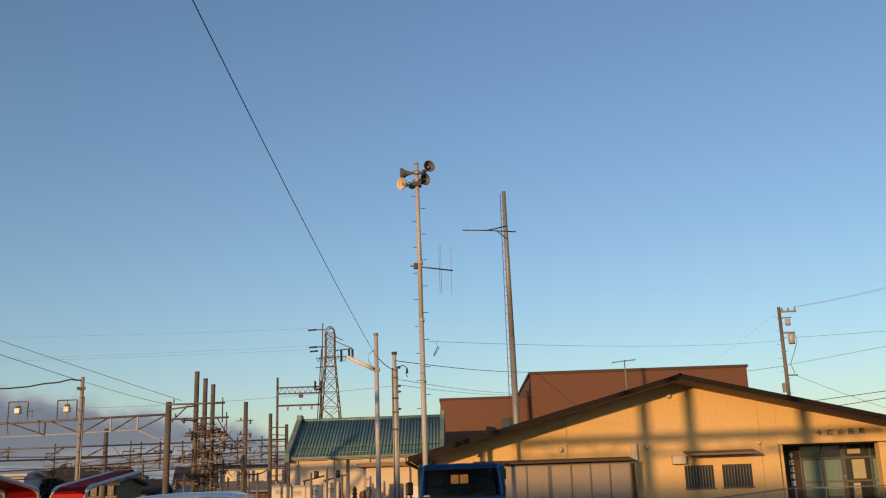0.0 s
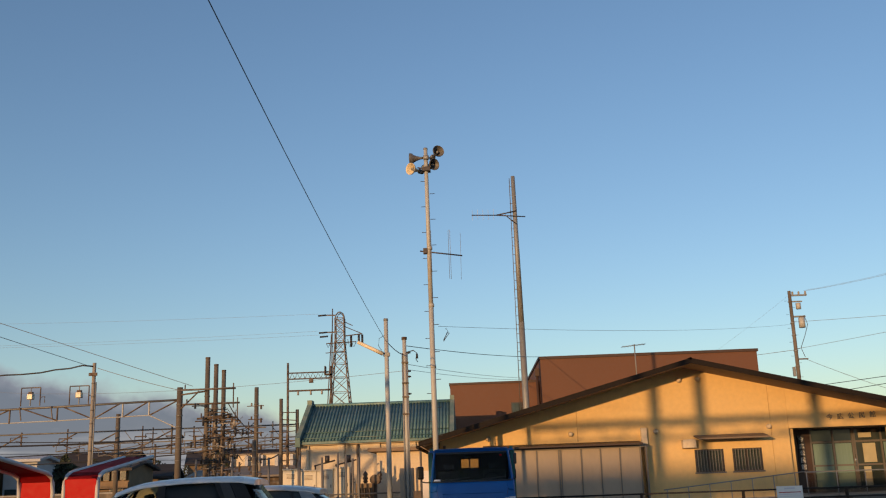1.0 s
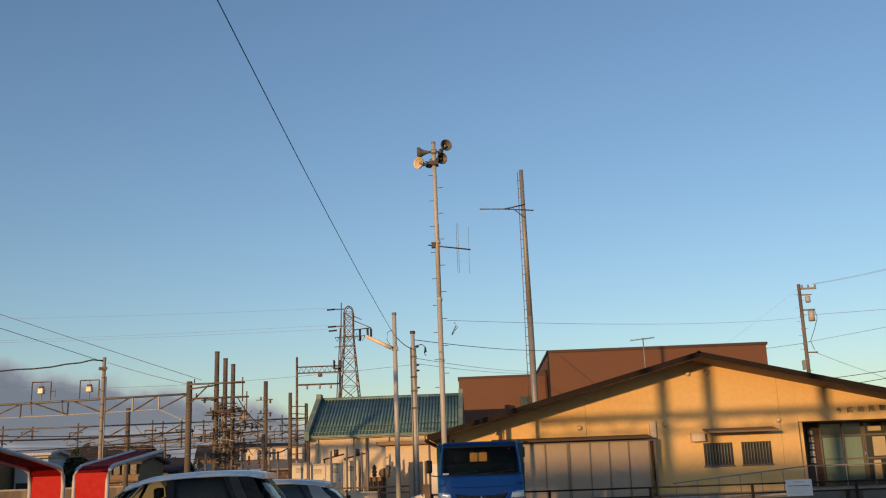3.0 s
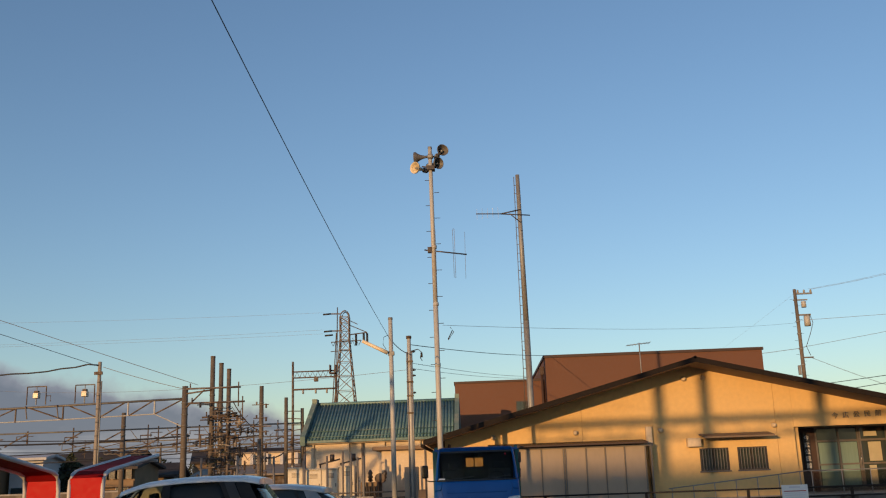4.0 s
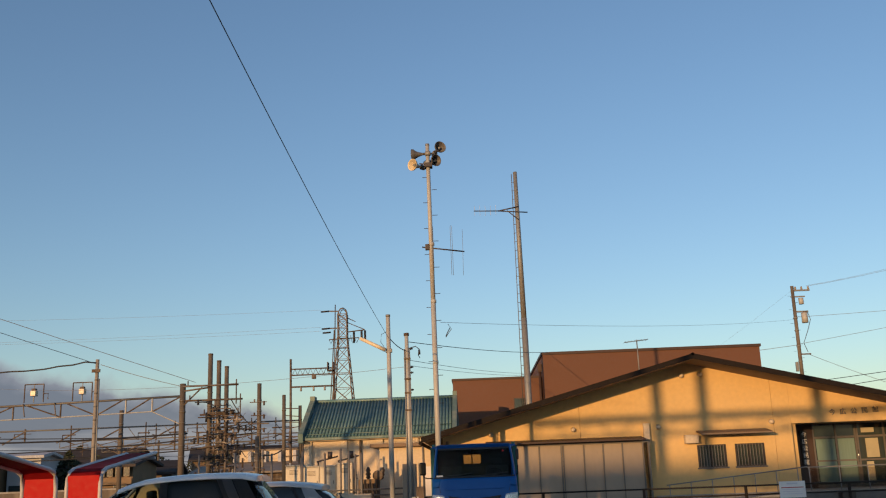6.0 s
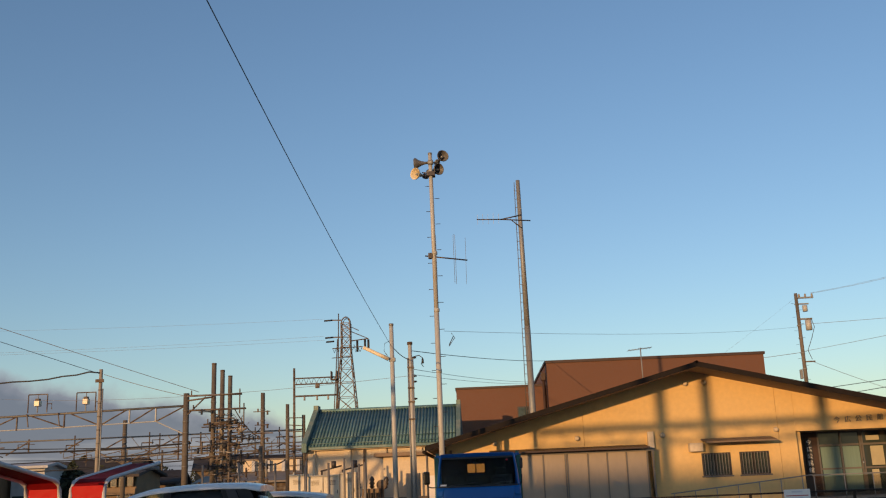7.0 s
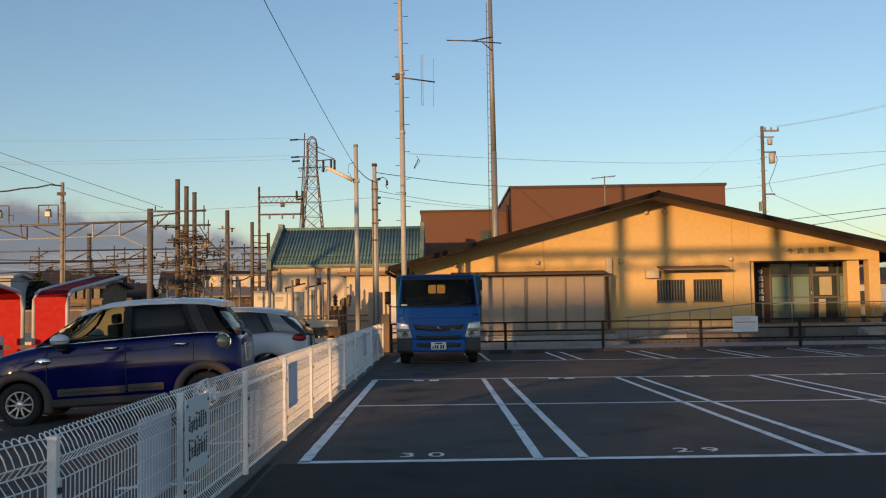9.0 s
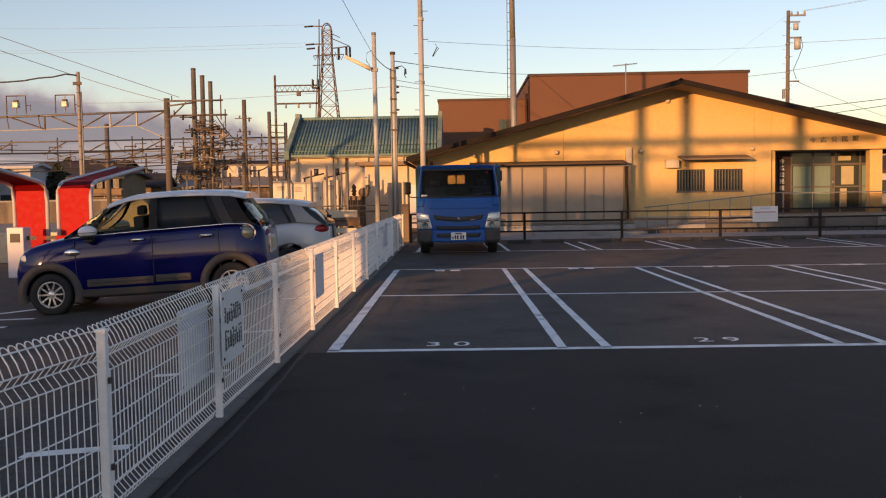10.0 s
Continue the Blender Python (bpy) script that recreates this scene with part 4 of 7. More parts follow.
lp = thing("street_lamp", "slim cream street lamp pole with one tilted tube lamp", "street lamp", pose(-2.19, 25, LOW))
part("pole", TB((((0, 0, 0), (-0.02, 0, 5.70)), 0.070, 14, 0.055)), "cream_steel", lp)
part("cap", TB((((-0.02, 0, 5.69), (-0.02, 0, 5.75)), 0.062, 12)), "galvanised", lp)
part("bracket", B((-0.10, 0.07, -0.06, 0.06, 4.74, 4.84), bevel=0.01), "galvanised", lp)
bm = bmesh.new()
tube(bm, [(-0.10, -0.08, 4.80), (-0.30, -0.10, 4.90), (-0.76, -0.14, 5.13)], 0.055, 10, 0.045)
part("lamp_head", bm, "horn_inside", lp, "cream tube lamp housing")
part("hanging_cable", TB((((-0.06, 0, 5.30), (-0.20, -0.05, 5.22), (-0.22, -0.05, 5.02), (-0.14, -0.02, 4.90)), 0.008, 5)), "wire", lp)

p2 = thing("service_pole", "short pale service pole with conduits and drop wires", "utility pole", pose(-1.93, 28, LOW))
part("pole", TB((((0, 0, 0), (-0.01, 0, 5.62)), 0.066, 14, 0.058)), "cream_steel", p2)
part("cap", TB((((-0.01, 0, 5.60), (-0.01, 0, 5.68)), 0.080, 12)), "rust", p2)
for dx in (-0.075, 0.07):
    part("conduit", TB((((dx, -0.06, 0.2), (dx, -0.06, 5.2)), 0.020, 8)), "galvanised", p2)
for z in (3.4, 3.9, 4.3, 4.9):
    part("clamp", B((-0.10, 0.095, -0.09, 0.07, z, z + 0.04)), "rust", p2)
part("drop_cable", TB((((0.05, -0.05, 5.22), (0.26, -0.1, 5.26), (0.36, -0.1, 5.18), (0.33, -0.1, 5.0), (0.38, -0.1, 4.92)), 0.014, 6), (((0.36, -0.1, 5.16), (0.37, -0.1, 5.02)), 0.03, 8)), "wire", p2)
for z in (5.2, 4.66, 4.5, 4.0):
    part("insulator", TB((((0.06, -0.05, z), (0.17, -0.07, z)), 0.022, 8), (((0.10, -0.06, z), (0.13, -0.06, z)), 0.034, 8)), "wire", p2)

up = thing("utility_pole", "tall concrete utility pole with transformer and cross arm", "utility pole", pose(20.95, 62, 0))
part("shaft", TB((((0, 0, 0), (0.05, 0, 12.55)), 0.145, 14, 0.105)), "pole_dark", up)
part("cross_arm", B((0.0, 1.15, -0.06, 0.06, 12.20, 12.30)), "galvanised", up)
ins = bmesh.new()
lathe(ins, [(0.0, 0.22), (0.05, 0.20), (0.07, 0.12), (0.05, 0.10), (0.08, 0.04), (0.03, 0.0)], 10)
ins_me = mesh_of("insulator", ins, "insulator")
for x in (0.25, 0.65, 1.08):
    shared("insulator", ins_me, up, pose(x, 0, 12.30))
part("switch_box", TB((((0.50, -0.1, 11.32), (0.50, -0.1, 11.72)), 0.16, 12)), "cream_steel", up, "pale pole-mounted switch")
part("switch_arm", B((-0.1, 0.8, -0.05, 0.05, 11.80, 11.88)), "galvanised", up)
part("transformer_can", TB((((0.60, -0.1, 10.10), (0.60, -0.1, 10.75)), 0.20, 14)), "cream_steel", up, "cream transformer can")
part("transformer_arm", B((0.0, 0.9, -0.06, 0.06, 10.80, 10.90)), "galvanised", up)
part("transformer_lid", TB((((0.62, -0.1, 10.74), (0.62, -0.1, 10.84)), 0.14, 12)), "rust", up)
part("lower_arm", B((-0.05, 0.75, -0.05, 0.05, 8.05, 8.13)), "rust", up)
part("splice_box", B((-0.30, -0.14, -0.1, 0.1, 7.0, 7.6), bevel=0.02), "galvanised", up)
for z in (7.6, 8.6, 9.6, 10.4):
    part("band", TB((((0.03, 0, z), (0.03, 0, z + 0.07)), 0.145, 14)), "galvanised", up)
part("down_lead", TB((((0.8, -0.1, 10.9), (0.95, -0.1, 10.3), (0.7, -0.1, 9.6), (0.35, -0.1, 8.8), (0.55, -0.1, 8.2)), 0.02, 5)), "wire", up)
step_bolts(up, 6.5, 12.0, 0.45, 0.12, 0.2)

# ---- railway side ----
stack = [(-12.50, 45.0, 7.34, 0.112), (-13.03, 48.5, 7.44, 0.115), (-13.54, 52.0, 7.55, 0.118)]
for x, y, z, r in stack:
    o = thing("catenary_mast", "tall round weathered brown catenary mast beside the tracks", "catenary mast", pose(x, y, LOW), "catenary masts")
    part("shaft", TB((((0, 0, 0), (0, 0, z - LOW)), r * 1.1, 14, r)), "pole_dark", o)
    part("cap", TB((((0, 0, z - LOW - 0.02), (0, 0, z - LOW + 0.05)), r * 1.06, 14)), "rust", o)
    for k in range(7):
        zz = 2.0 + 0.62 * k
        part("band", TB((((0, 0, zz), (0, 0, zz + 0.05)), r * 1.2, 12)), "beam", o)
    for k in range(5):
        zz = 1.6 + 0.75 * k + random.uniform(-0.1, 0.1)
        part("cross_arm", TB((((-0.5, -0.15, zz), (0.75 + 0.2 * random.random(), -0.15, zz + random.uniform(-0.1, 0.2))), 0.03, 5)), "rust", o)
        part("insulator", TB((((0.45, -0.15, zz - 0.35), (0.45, -0.15, zz)), 0.055, 8)), "insulator", o)
    for k in range(6):
        a = Vector((random.uniform(-0.3, 0.3), -0.2, 1.0 + 0.5 * k))
        part("lead", TB(((a, a + Vector((random.uniform(0.1, 0.6), 0, 0.25)), a + Vector((random.uniform(0.2, 0.9), 0, -0.3))), 0.016, 5)), "wire", o)
for z, x0, x1 in ((5.86, -13.7, -11.1), (5.18, -13.6, -10.9), (4.5, -12.9, -11.0)):
    o = part("switch_beam", TB((((x0, 44.8, z), (x1, 44.8, z)), 0.045, 6), (((x0 + 0.2, 44.8, z), (x0 + 0.2, 44.8, z + 0.25)), 0.03, 6), (((x1 - 0.1, 44.8, z - 0.9), (x1 - 0.1, 44.8, z + 0.25)), 0.03, 6)), "rust")
    tagged(o, "rusty steel beam joining the masts", "beam", "switch beams")
for k in range(16):
    x, z = -12.2 + random.uniform(-0.3, 1.1), 2.2 + 0.17 * k
    o = part("disconnector", TB((((x, 44.7, z), (x + random.uniform(0.15, 0.5), 44.7, z + random.uniform(-0.15, 0.2))), 0.035, 6), (((x, 44.7, z - 0.12), (x, 44.7, z + 0.12)), 0.06, 8),
                                 (((x, 44.7, z), (-12.6, 44.95, z)), 0.025, 5)), "rust" if k % 6 else "insulator")
    tagged(o, "small weathered disconnector switch on the masts", "disconnector", "disconnectors")


rng = random.Random(21)
for k in range(34):
    x, z = -12.75 + rng.uniform(-0.25, 1.75), 1.3 + 0.118 * k
    y = rng.choice((44.6, 47.9, 51.3))
    mx, my = {44.6: (-12.55, 45.0), 47.9: (-12.95, 48.5), 51.3: (-13.35, 52.0)}[y]
    x += mx + 12.55
    w, d = rng.uniform(0.12, 0.5), rng.uniform(0.1, 0.3)
    o = part("switch_gear", TB((((x - w, y, z), (x + w, y, z + rng.uniform(-0.12, 0.12))), 0.028, 5), (((x - w * 0.6, y, z - d), (x - w * 0.6, y, z + d)), 0.05, 7), (((x + w * 0.7, y, z - d * 0.8), (x + w * 0.7, y, z + 0.05)), 0.055, 7),
                               (((x + w, y, z), (x + w + 0.25, y, z - 0.35), (x + w + 0.5, y, z - 0.1)), 0.016, 4), (((x, y, z), (mx, my, z)), 0.024, 5)), "wire" if k % 3 else "rust")
    tagged(o, "dark weathered line switch gear bolted to the masts", "switch gear", "line switch gear")


def round_mast(name, x, y, z, r, label, mat="pole_dark", bands=6):
    o = thing(name, label, "catenary mast", pose(x, y, LOW), "catenary masts")
    part("shaft", TB((((0, 0, 0), (0, 0, z - LOW)), r * 1.1, 14, r)), mat, o)
    for k in range(bands):
        zz = 0.45 * (z - LOW) + k * 0.5 * (z - LOW) / bands
        part("band", TB((((0, 0, zz), (0, 0, zz + 0.05)), r * 1.18, 12)), "beam", o)
    return o


def portal_beam(x0, x1, y, z0, z1, bays, mat="beam", label="welded grey steel portal beam spanning the tracks", r=0.055):
    b = thing("portal_beam", label, "portal beam", pose(0, y, 0), "portal beams")
    part("top_chord", TB((((x0, 0, z1), (x1, 0, z1 + 0.0)), r, 6)), mat, b)
    part("bottom_chord", TB((((x0, 0, z0), (x1, 0, z0)), r * 0.6, 6)), mat, b)
    w = (x1 - x0) / bays
    for k in range(bays):
        xa = x0 + w * k
        part("diagonal", TB((((xa, 0, z0), (xa + w, 0, z1)), r * 0.65, 5)), "rust" if k % 2 else mat, b)
        part("upright", TB((((xa, 0, z0), (xa, 0, z1)), r * 0.6, 5)), mat, b)
    return b


m1 = round_mast("catenary_mast", -13.80, 45, 6.01, 0.138, "thick round weathered brown mast carrying the portal beam")
part("strut", TB((((0.1, -0.1, 5.2), (0.95, -0.1, 6.0)), 0.035, 6), (((0.1, -0.1, 5.85), (1.3, -0.1, 5.98)), 0.04, 6)), "rust", m1)
m2 = round_mast("catenary_mast", -17.96, 45, 7.33, 0.085, "slender grey steel mast with conduit and cable bracket", "pole_concrete")
part("conduit", TB((((0.14, -0.05, 0.5), (0.14, -0.05, 6.6)), 0.035, 6)), "galvanised", m2)
part("bracket", B((-0.2, 0.2, -0.16, -0.1, 6.9, 7.05)), "rust", m2)
round_mast("catenary_mast", -19.29, 52, 5.42, 0.115, "round weathered pole among the tracks")
m3 = round_mast("catenary_mast", -10.15, 45, 5.88, 0.10, "single round weathered mast beside the substation")
for k in range(6):
    z = 2.1 + 0.62 * k
    part("cross_arm", TB((((-0.28 - 0.07 * (k % 3), -0.12, z), (0.32 + 0.06 * (k % 2), -0.12, z)), 0.022, 5), (((0.25, -0.12, z - 0.16), (0.25, -0.12, z + 0.04)), 0.045, 7), (((-0.2, -0.12, z - 0.02), (-0.2, -0.12, z + 0.14)), 0.04, 7)), "rust", m3)
for x0, x1, z in ((-0.5, 0.5, 4.2), (-0.25, 0.35, 3.0), (-0.2, 0.3, 2.6)):
    part("cross_arm", TB((((x0, -0.1, z), (x1, -0.1, z)), 0.03, 5)), "rust", m3)
part("insulator", TB((((0.2, -0.1, 2.2), (0.2, -0.1, 3.0)), 0.06, 8)), "insulator", m3)
round_mast("catenary_mast", -8.98, 45, 5.3, 0.085, "thin dark pole behind the substation hall")
round_mast("catenary_mast", -9.35, 52, 3.4, 0.09, "thin dark pole behind the substation hall")
round_mast("catenary_mast", -9.1, 40, 3.2, 0.08, "thin dark pole in the substation yard")
round_mast("catenary_mast", -8.40, 46, 4.85, 0.08, "thin dark pole behind the substation hall")
pb = thing("portal_beam", "welded grey steel portal beam spanning the tracks", "portal beam", pose(0, 45, 0), "portal beams")
part("top_chord", TB((((-26.0, 0, 5.20), (-20.1, 0, 5.30), (-13.8, 0, 5.43)), 0.052, 6), (((-26.0, 0.14, 5.20), (-13.8, 0.14, 5.43)), 0.030, 5)), "beam", pb)
part("bottom_chord", TB((((-26.0, 0, 4.58), (-19.6, 0, 4.66), (-15.24, 0, 4.76), (-13.8, 0, 4.08)), 0.026, 5)), "cream_steel", pb, "thin pale tie rod")
for x0, z0, x1, z1 in ((-17.86, 4.70, -16.60, 5.38), (-16.45, 4.73, -15.30, 5.40), (-15.20, 4.77, -13.86, 5.42), (-19.60, 4.66, -21.3, 5.27), (-19.4, 5.32, -17.95, 4.70), (-23.4, 4.62, -21.9, 5.26)):
    part("diagonal", TB((((x0, 0, z0), (x1, 0, z1)), 0.036, 5)), "rust", pb)
for x, z, mt in ((-16.50, 4.72, "cream_steel"), (-15.24, 4.76, "cream_steel"), (-19.62, 4.64, "rust"), (-21.9, 4.60, "rust"), (-23.4, 4.58, "cream_steel")):
    part("upright", TB((((x, 0, z), (x, 0, z + 0.66)), 0.042, 5)), mt, pb)
for k in range(24):
    x = -25.7 + 0.5 * k
    z = 5.20 + 0.23 * (x + 26.0) / 12.2
    part("stay_plate", B((x - 0.05, x + 0.05, -0.03, 0.16, z - 0.035, z - 0.008)), "beam", pb)
# the next portal, with knee braces on its mast and frames hanging below
p2_ = thing("portal_beam", "slender grey steel portal beam with knee braces", "portal beam", pose(0, 52, 0), "portal beams")
part("top_chord", TB((((-30.0, 0, 4.50), (-9.4, 0, 4.52)), 0.042, 6)), "beam", p2_)
for x0, z0, x1, z1 in ((-19.25, 3.10, -17.75, 3.74), (-17.75, 3.74, -16.2, 4.50), (-19.35, 3.10, -20.7, 3.74), (-21.5, 4.50, -22.8, 3.80), (-19.2, 4.50, -20.4, 3.90), (-24.5, 4.50, -25.8, 3.80)):
    part("knee_brace", TB((((x0, 0, z0), (x1, 0, z1)), 0.038, 5)), "rust", p2_)
for k in range(5):
    part("tie", TB((((-18.9 + 2.0 * k, 0, 4.50), (-18.4 + 2.0 * k, 0, 3.86)), 0.018, 5)), "beam", p2_)
wire((-30, 51.8, 4.05), (-13.6, 45.2, 3.70), 0.16, 0.045, "wire", "thick black feeder cable below the portal beam")
wire((-30, 51.6, 4.30), (-19.4, 51.9, 3.95), 0.05, 0.025, "wire", "thin overhead cable over the tracks")
wire((-13.3, 52, 4.4), (-10.2, 45, 4.3), 0.35, 0.02, "wire", "slack jumper cable between the masts")
portal_beam(-40.0, -9.0, 92, 5.2, 5.8, 10, label="distant grey portal beam spanning the tracks", r=0.06)
portal_beam(-46.0, -14.0, 118, 5.6, 6.2, 10, label="distant grey portal beam spanning the tracks", r=0.07)
for x, y, z in ((-24.5, 92, 6.4), (-16.5, 92, 6.6), (-34, 92, 6.2), (-21, 118, 7.2), (-30, 118, 7.0), (-39, 118, 6.8)):
    round_mast("catenary_mast", x, y, z, 0.12, "distant weathered catenary mast", bands=2)
# droppers and hanging frames under the distant beams
dm = bmesh.new()
tube(dm, [(0, 0, 0.25), (0, 0, -1.3)], 0.045, 5)
tube(dm, [(-0.3, 0, -0.35), (0.55, 0, -0.35), (0.55, 0, -0.75)], 0.04, 5)
tube(dm, [(-0.25, 0, -0.95), (0.30, 0, -0.75)], 0.035, 5)
dm_me = mesh_of("hanger", dm, "rust")
for y, z, xs_ in ((52, 4.50, (-26.5, -24.2, -22.0, -18.2, -17.2, -16.5, -15.1, -14.3, -12.3, -11.2, -10.3)), (92, 5.8, (-38, -34.5, -31, -28, -26, -23, -20, -18, -15, -12)), (118, 6.2, (-42, -36, -33, -27, -24, -18))):
    for x in sorted(xs_ if y < 100 else xs_ + tuple(x + 0.9 for x in xs_)):
        o = new("hanger", dm_me)
        o.matrix_basis = pose(x + rng.uniform(-0.4, 0.4), y, z) @ Matrix.Diagonal((rng.choice((-1, 1)) * rng.uniform(0.6, 1.2), 1, rng.uniform(0.45, 1.15), 1))
        tagged(o, "rusty contact wire hanger below a portal beam", "hanger", "contact wire hangers")
for x in (-20.95, -18.62):
    o = thing("switch_stand", "rusty frame with a pale switch box on the portal beam", "switch frame", pose(x, 45, 5.40), "switch stands")
    part("frame", TB((((-0.46, 0, 0), (-0.46, 0, 0.86)), 0.028, 5), (((-0.46, 0, 0.86), (0.46, 0, 0.86)), 0.028, 5), (((0.46, 0, 0.86), (0.46, 0, 0)), 0.028, 5)), "rust", o)
    part("switch_box", B((-0.13, 0.13, -0.14, 0.14, 0.30, 0.56), bevel=0.02), "insulator", o, "pale boxed switch")
    part("lid", B((-0.09, 0.09, -0.1, 0.1, 0.56, 0.66)), "rust", o)
    part("stem", TB((((0, 0, 0), (0, 0, 0.32)), 0.03, 5)), "galvanised", o)
    part("hanger_rod", TB((((0, 0, 0.62), (0, 0, 0.84)), 0.02, 5)), "galvanised", o)
    part("side_arm", TB((((0.46, 0, 0.40), (0.68, 0, 0.42), (0.68, 0, 0.14)), 0.03, 5)), "rust", o)
br = mesh_of("knee_brace", TB((((-0.2, 0, 0), (-0.1, 0, -0.62)), 0.03, 5)), "rust")
for x in (-21.2, -19.7):
    o = new("knee_brace", br)
    o.matrix_basis = pose(x, 44.9, 5.35)
    tagged(o, "short rusty strut below the portal beam", "strut")

# gantry with lattice beam before the pylon
gt = thing("steel_gantry", "steel gantry with latticed top beam and lower pipe", "gantry", pose(0, 60, LOW))
for x, z in ((-11.55, 9.05), (-8.82, 8.2)):
    part("post", TB((((x, 0, 0), (x, 0, z)), 0.095, 10, 0.07)), "rust", gt)
part("chord", TB((((-11.55, 0, 8.40), (-8.8, 0, 8.40)), 0.045, 5)), "lattice", gt)
part("chord", TB((((-11.55, 0, 8.02), (-8.8, 0, 8.02)), 0.045, 5)), "lattice", gt)
for k in range(8):
    xa = -11.45 + 0.33 * k
    part("lacing", TB((((xa, 0, 8.02), (xa + 0.165, 0, 8.40), (xa + 0.33, 0, 8.02)), 0.022, 5)), "lattice", gt)
part("lower_pipe", TB((((-11.55, 0, 7.28), (-8.8, 0, 7.28)), 0.055, 6)), "rust", gt)
for x in (-10.9, -10.1, -9.4):
    part("insulator", TB((((x, 0, 7.0), (x, 0, 7.25)), 0.06, 8)), "insulator", gt)
part("hanging_switch", B((-10.2, -9.95, -0.1, 0.1, 7.75, 8.0)), "rust", gt)
part("platform", B((-9.2, -8.8, -0.3, 0.3, 8.2, 8.26), (-9.2, -9.15, -0.3, 0.3, 8.2, 8.75), (-8.85, -8.8, -0.3, 0.3, 8.2, 8.75)), "rust", gt)
for k in range(9):
    zz = 2.6 + 0.42 * k
    part("arm", TB((((-12.05, -0.1, zz), (-11.0, -0.1, zz + random.uniform(-0.1, 0.12))), 0.03, 5)), "rust", gt)

# lattice pylon
py = thing("lattice_pylon", "grey-brown lattice transmission pylon with short arms", "pylon", pose(-15.08, 110, LOW))


def tower(z):
    return 2.0 - (2.0 - 0.52) * min(1.0, z / 17.5) if z < 17.5 else 0.52


levels = [0, 2.8, 5.4, 7.7, 9.8, 11.7, 13.4, 15.0, 16.4, 17.6, 18.7, 19.6, 20.3]
corners = ((-1, -1), (1, -1), (1, 1), (-1, 1))
for cx, cy in corners:
    part("leg", TB(([(cx * tower(z), cy * tower(z), z) for z in levels], 0.065, 5)), "lattice", py)
for za, zb in zip(levels, levels[1:]):
    wa, wb = tower(za), tower(zb)
    bm = bmesh.new()
    for (ax, ay), (bx, by) in zip(corners, corners[1:] + corners[:1]):
        tube(bm, [(ax * wa, ay * wa, za), (bx * wb, by * wb, zb)], 0.042, 4)
        tube(bm, [(bx * wa, by * wa, za), (ax * wb, ay * wb, zb)], 0.042, 4)
        tube(bm, [(ax * wb, ay * wb, zb), (bx * wb, by * wb, zb)], 0.04, 4)
    tagged(part("lacing", bm, "lattice", py), kind="stuff")
arch = [(0.52 * math.cos(a), 0, 20.3 + 0.75 * math.sin(a)) for a in [math.pi * k / 10 for k in range(11)]]
part("top_arch", TB((arch, 0.08, 6), ([(p[0] * 0.8, 0.5, p[2] - 0.1) for p in arch], 0.06, 5)), "lattice", py)
part("earth_peak", TB((((-1.25, 0, 0.2), (-0.85, 0, 21.5)), 0.08, 6, 0.06)), "lattice", py)
for a, b, r in (((0.5, 0, 18.2), (2.6, 0, 18.4), 0.07), ((0.4, 0, 19.4), (2.6, 0, 18.4), 0.05), ((-0.4, 0, 18.7), (-1.6, 0, 18.72), 0.08), ((-0.4, 0, 20.7), (-1.7, 0, 20.75), 0.08),
                ((-1.6, 0, 17.4), (1.9, 0, 17.5), 0.06), ((-1.7, 0, 16.3), (0.6, 0, 16.4), 0.05), ((0.5, 0, 19.9), (1.5, 0, 19.4), 0.05)):
    part("arm", TB(((a, b), r, 5)), "lattice", py)
for k in range(7):
    part("jumper", TB((((-1.6 + 0.5 * k, 0, 17.4 + 0.2 * (k % 3)), (-1.4 + 0.5 * k, 0, 16.9), (-1.1 + 0.5 * k, 0, 17.5 + 0.25 * (k % 2))), 0.04, 5)), "wire", py)
for x, z0, z1 in ((1.3, 16.9, 18.2), (2.2, 17.2, 18.3), (2.6, 17.0, 18.3)):
    part("insulator_string", TB((((x, 0, z0), (x, 0, z1)), 0.13, 8)), "wire", py)
for x, z in ((-1.6, 20.75), (-1.5, 18.72), (-1.4, 18.25)):
    part("insulator_string", TB((((x, 0, z), (x - 0.95, 0, z - 0.05)), 0.10, 8)), "wire", py)
part("side_frame", TB((((-2.1, 0, 0.0), (-1.0, 0, 18.5)), 0.06, 6)), "lattice", py)

# ---- overhead cables ----
wire((-2.20, 25, 4.92), (-2.20, -14, 7.46), 0.511, 0.0055, label="long black cable running from the lamp pole overhead", n=60)
wire((-2.20, 25, 4.94), (-1.95, 28, 4.95), 0.06, 0.012)
wire((-1.90, 28, 5.22), (3.90, 49.95, 7.40), 0.10, 0.012)
wire((-1.90, 28, 4.68), (3.60, 58, 7.15), 0.12, 0.008, "wire_pale")
wire((-1.90, 28, 4.52), (3.60, 57, 6.95), 0.12, 0.007, "wire_pale")
wire((-2.0, 28, 4.48), (-40, 62, 9.3), 0.9, 0.006, "wire_pale")
wire((-0.95, 29, 5.92), (20.9, 62, 10.35), 0.25, 0.006, "wire_pale", "thin pale overhead cable leaving the speaker pole")
o = part("cable_tail", TB((((-0.72, 29, 5.85), (-0.62, 29, 5.70), (-0.80, 29, 5.45)), 0.012, 5), (((-0.66, 29, 5.75), (-0.80, 29, 5.48)), 0.014, 6)), "wire")
tagged(o, "short black cable end hanging by the pole", "cable")
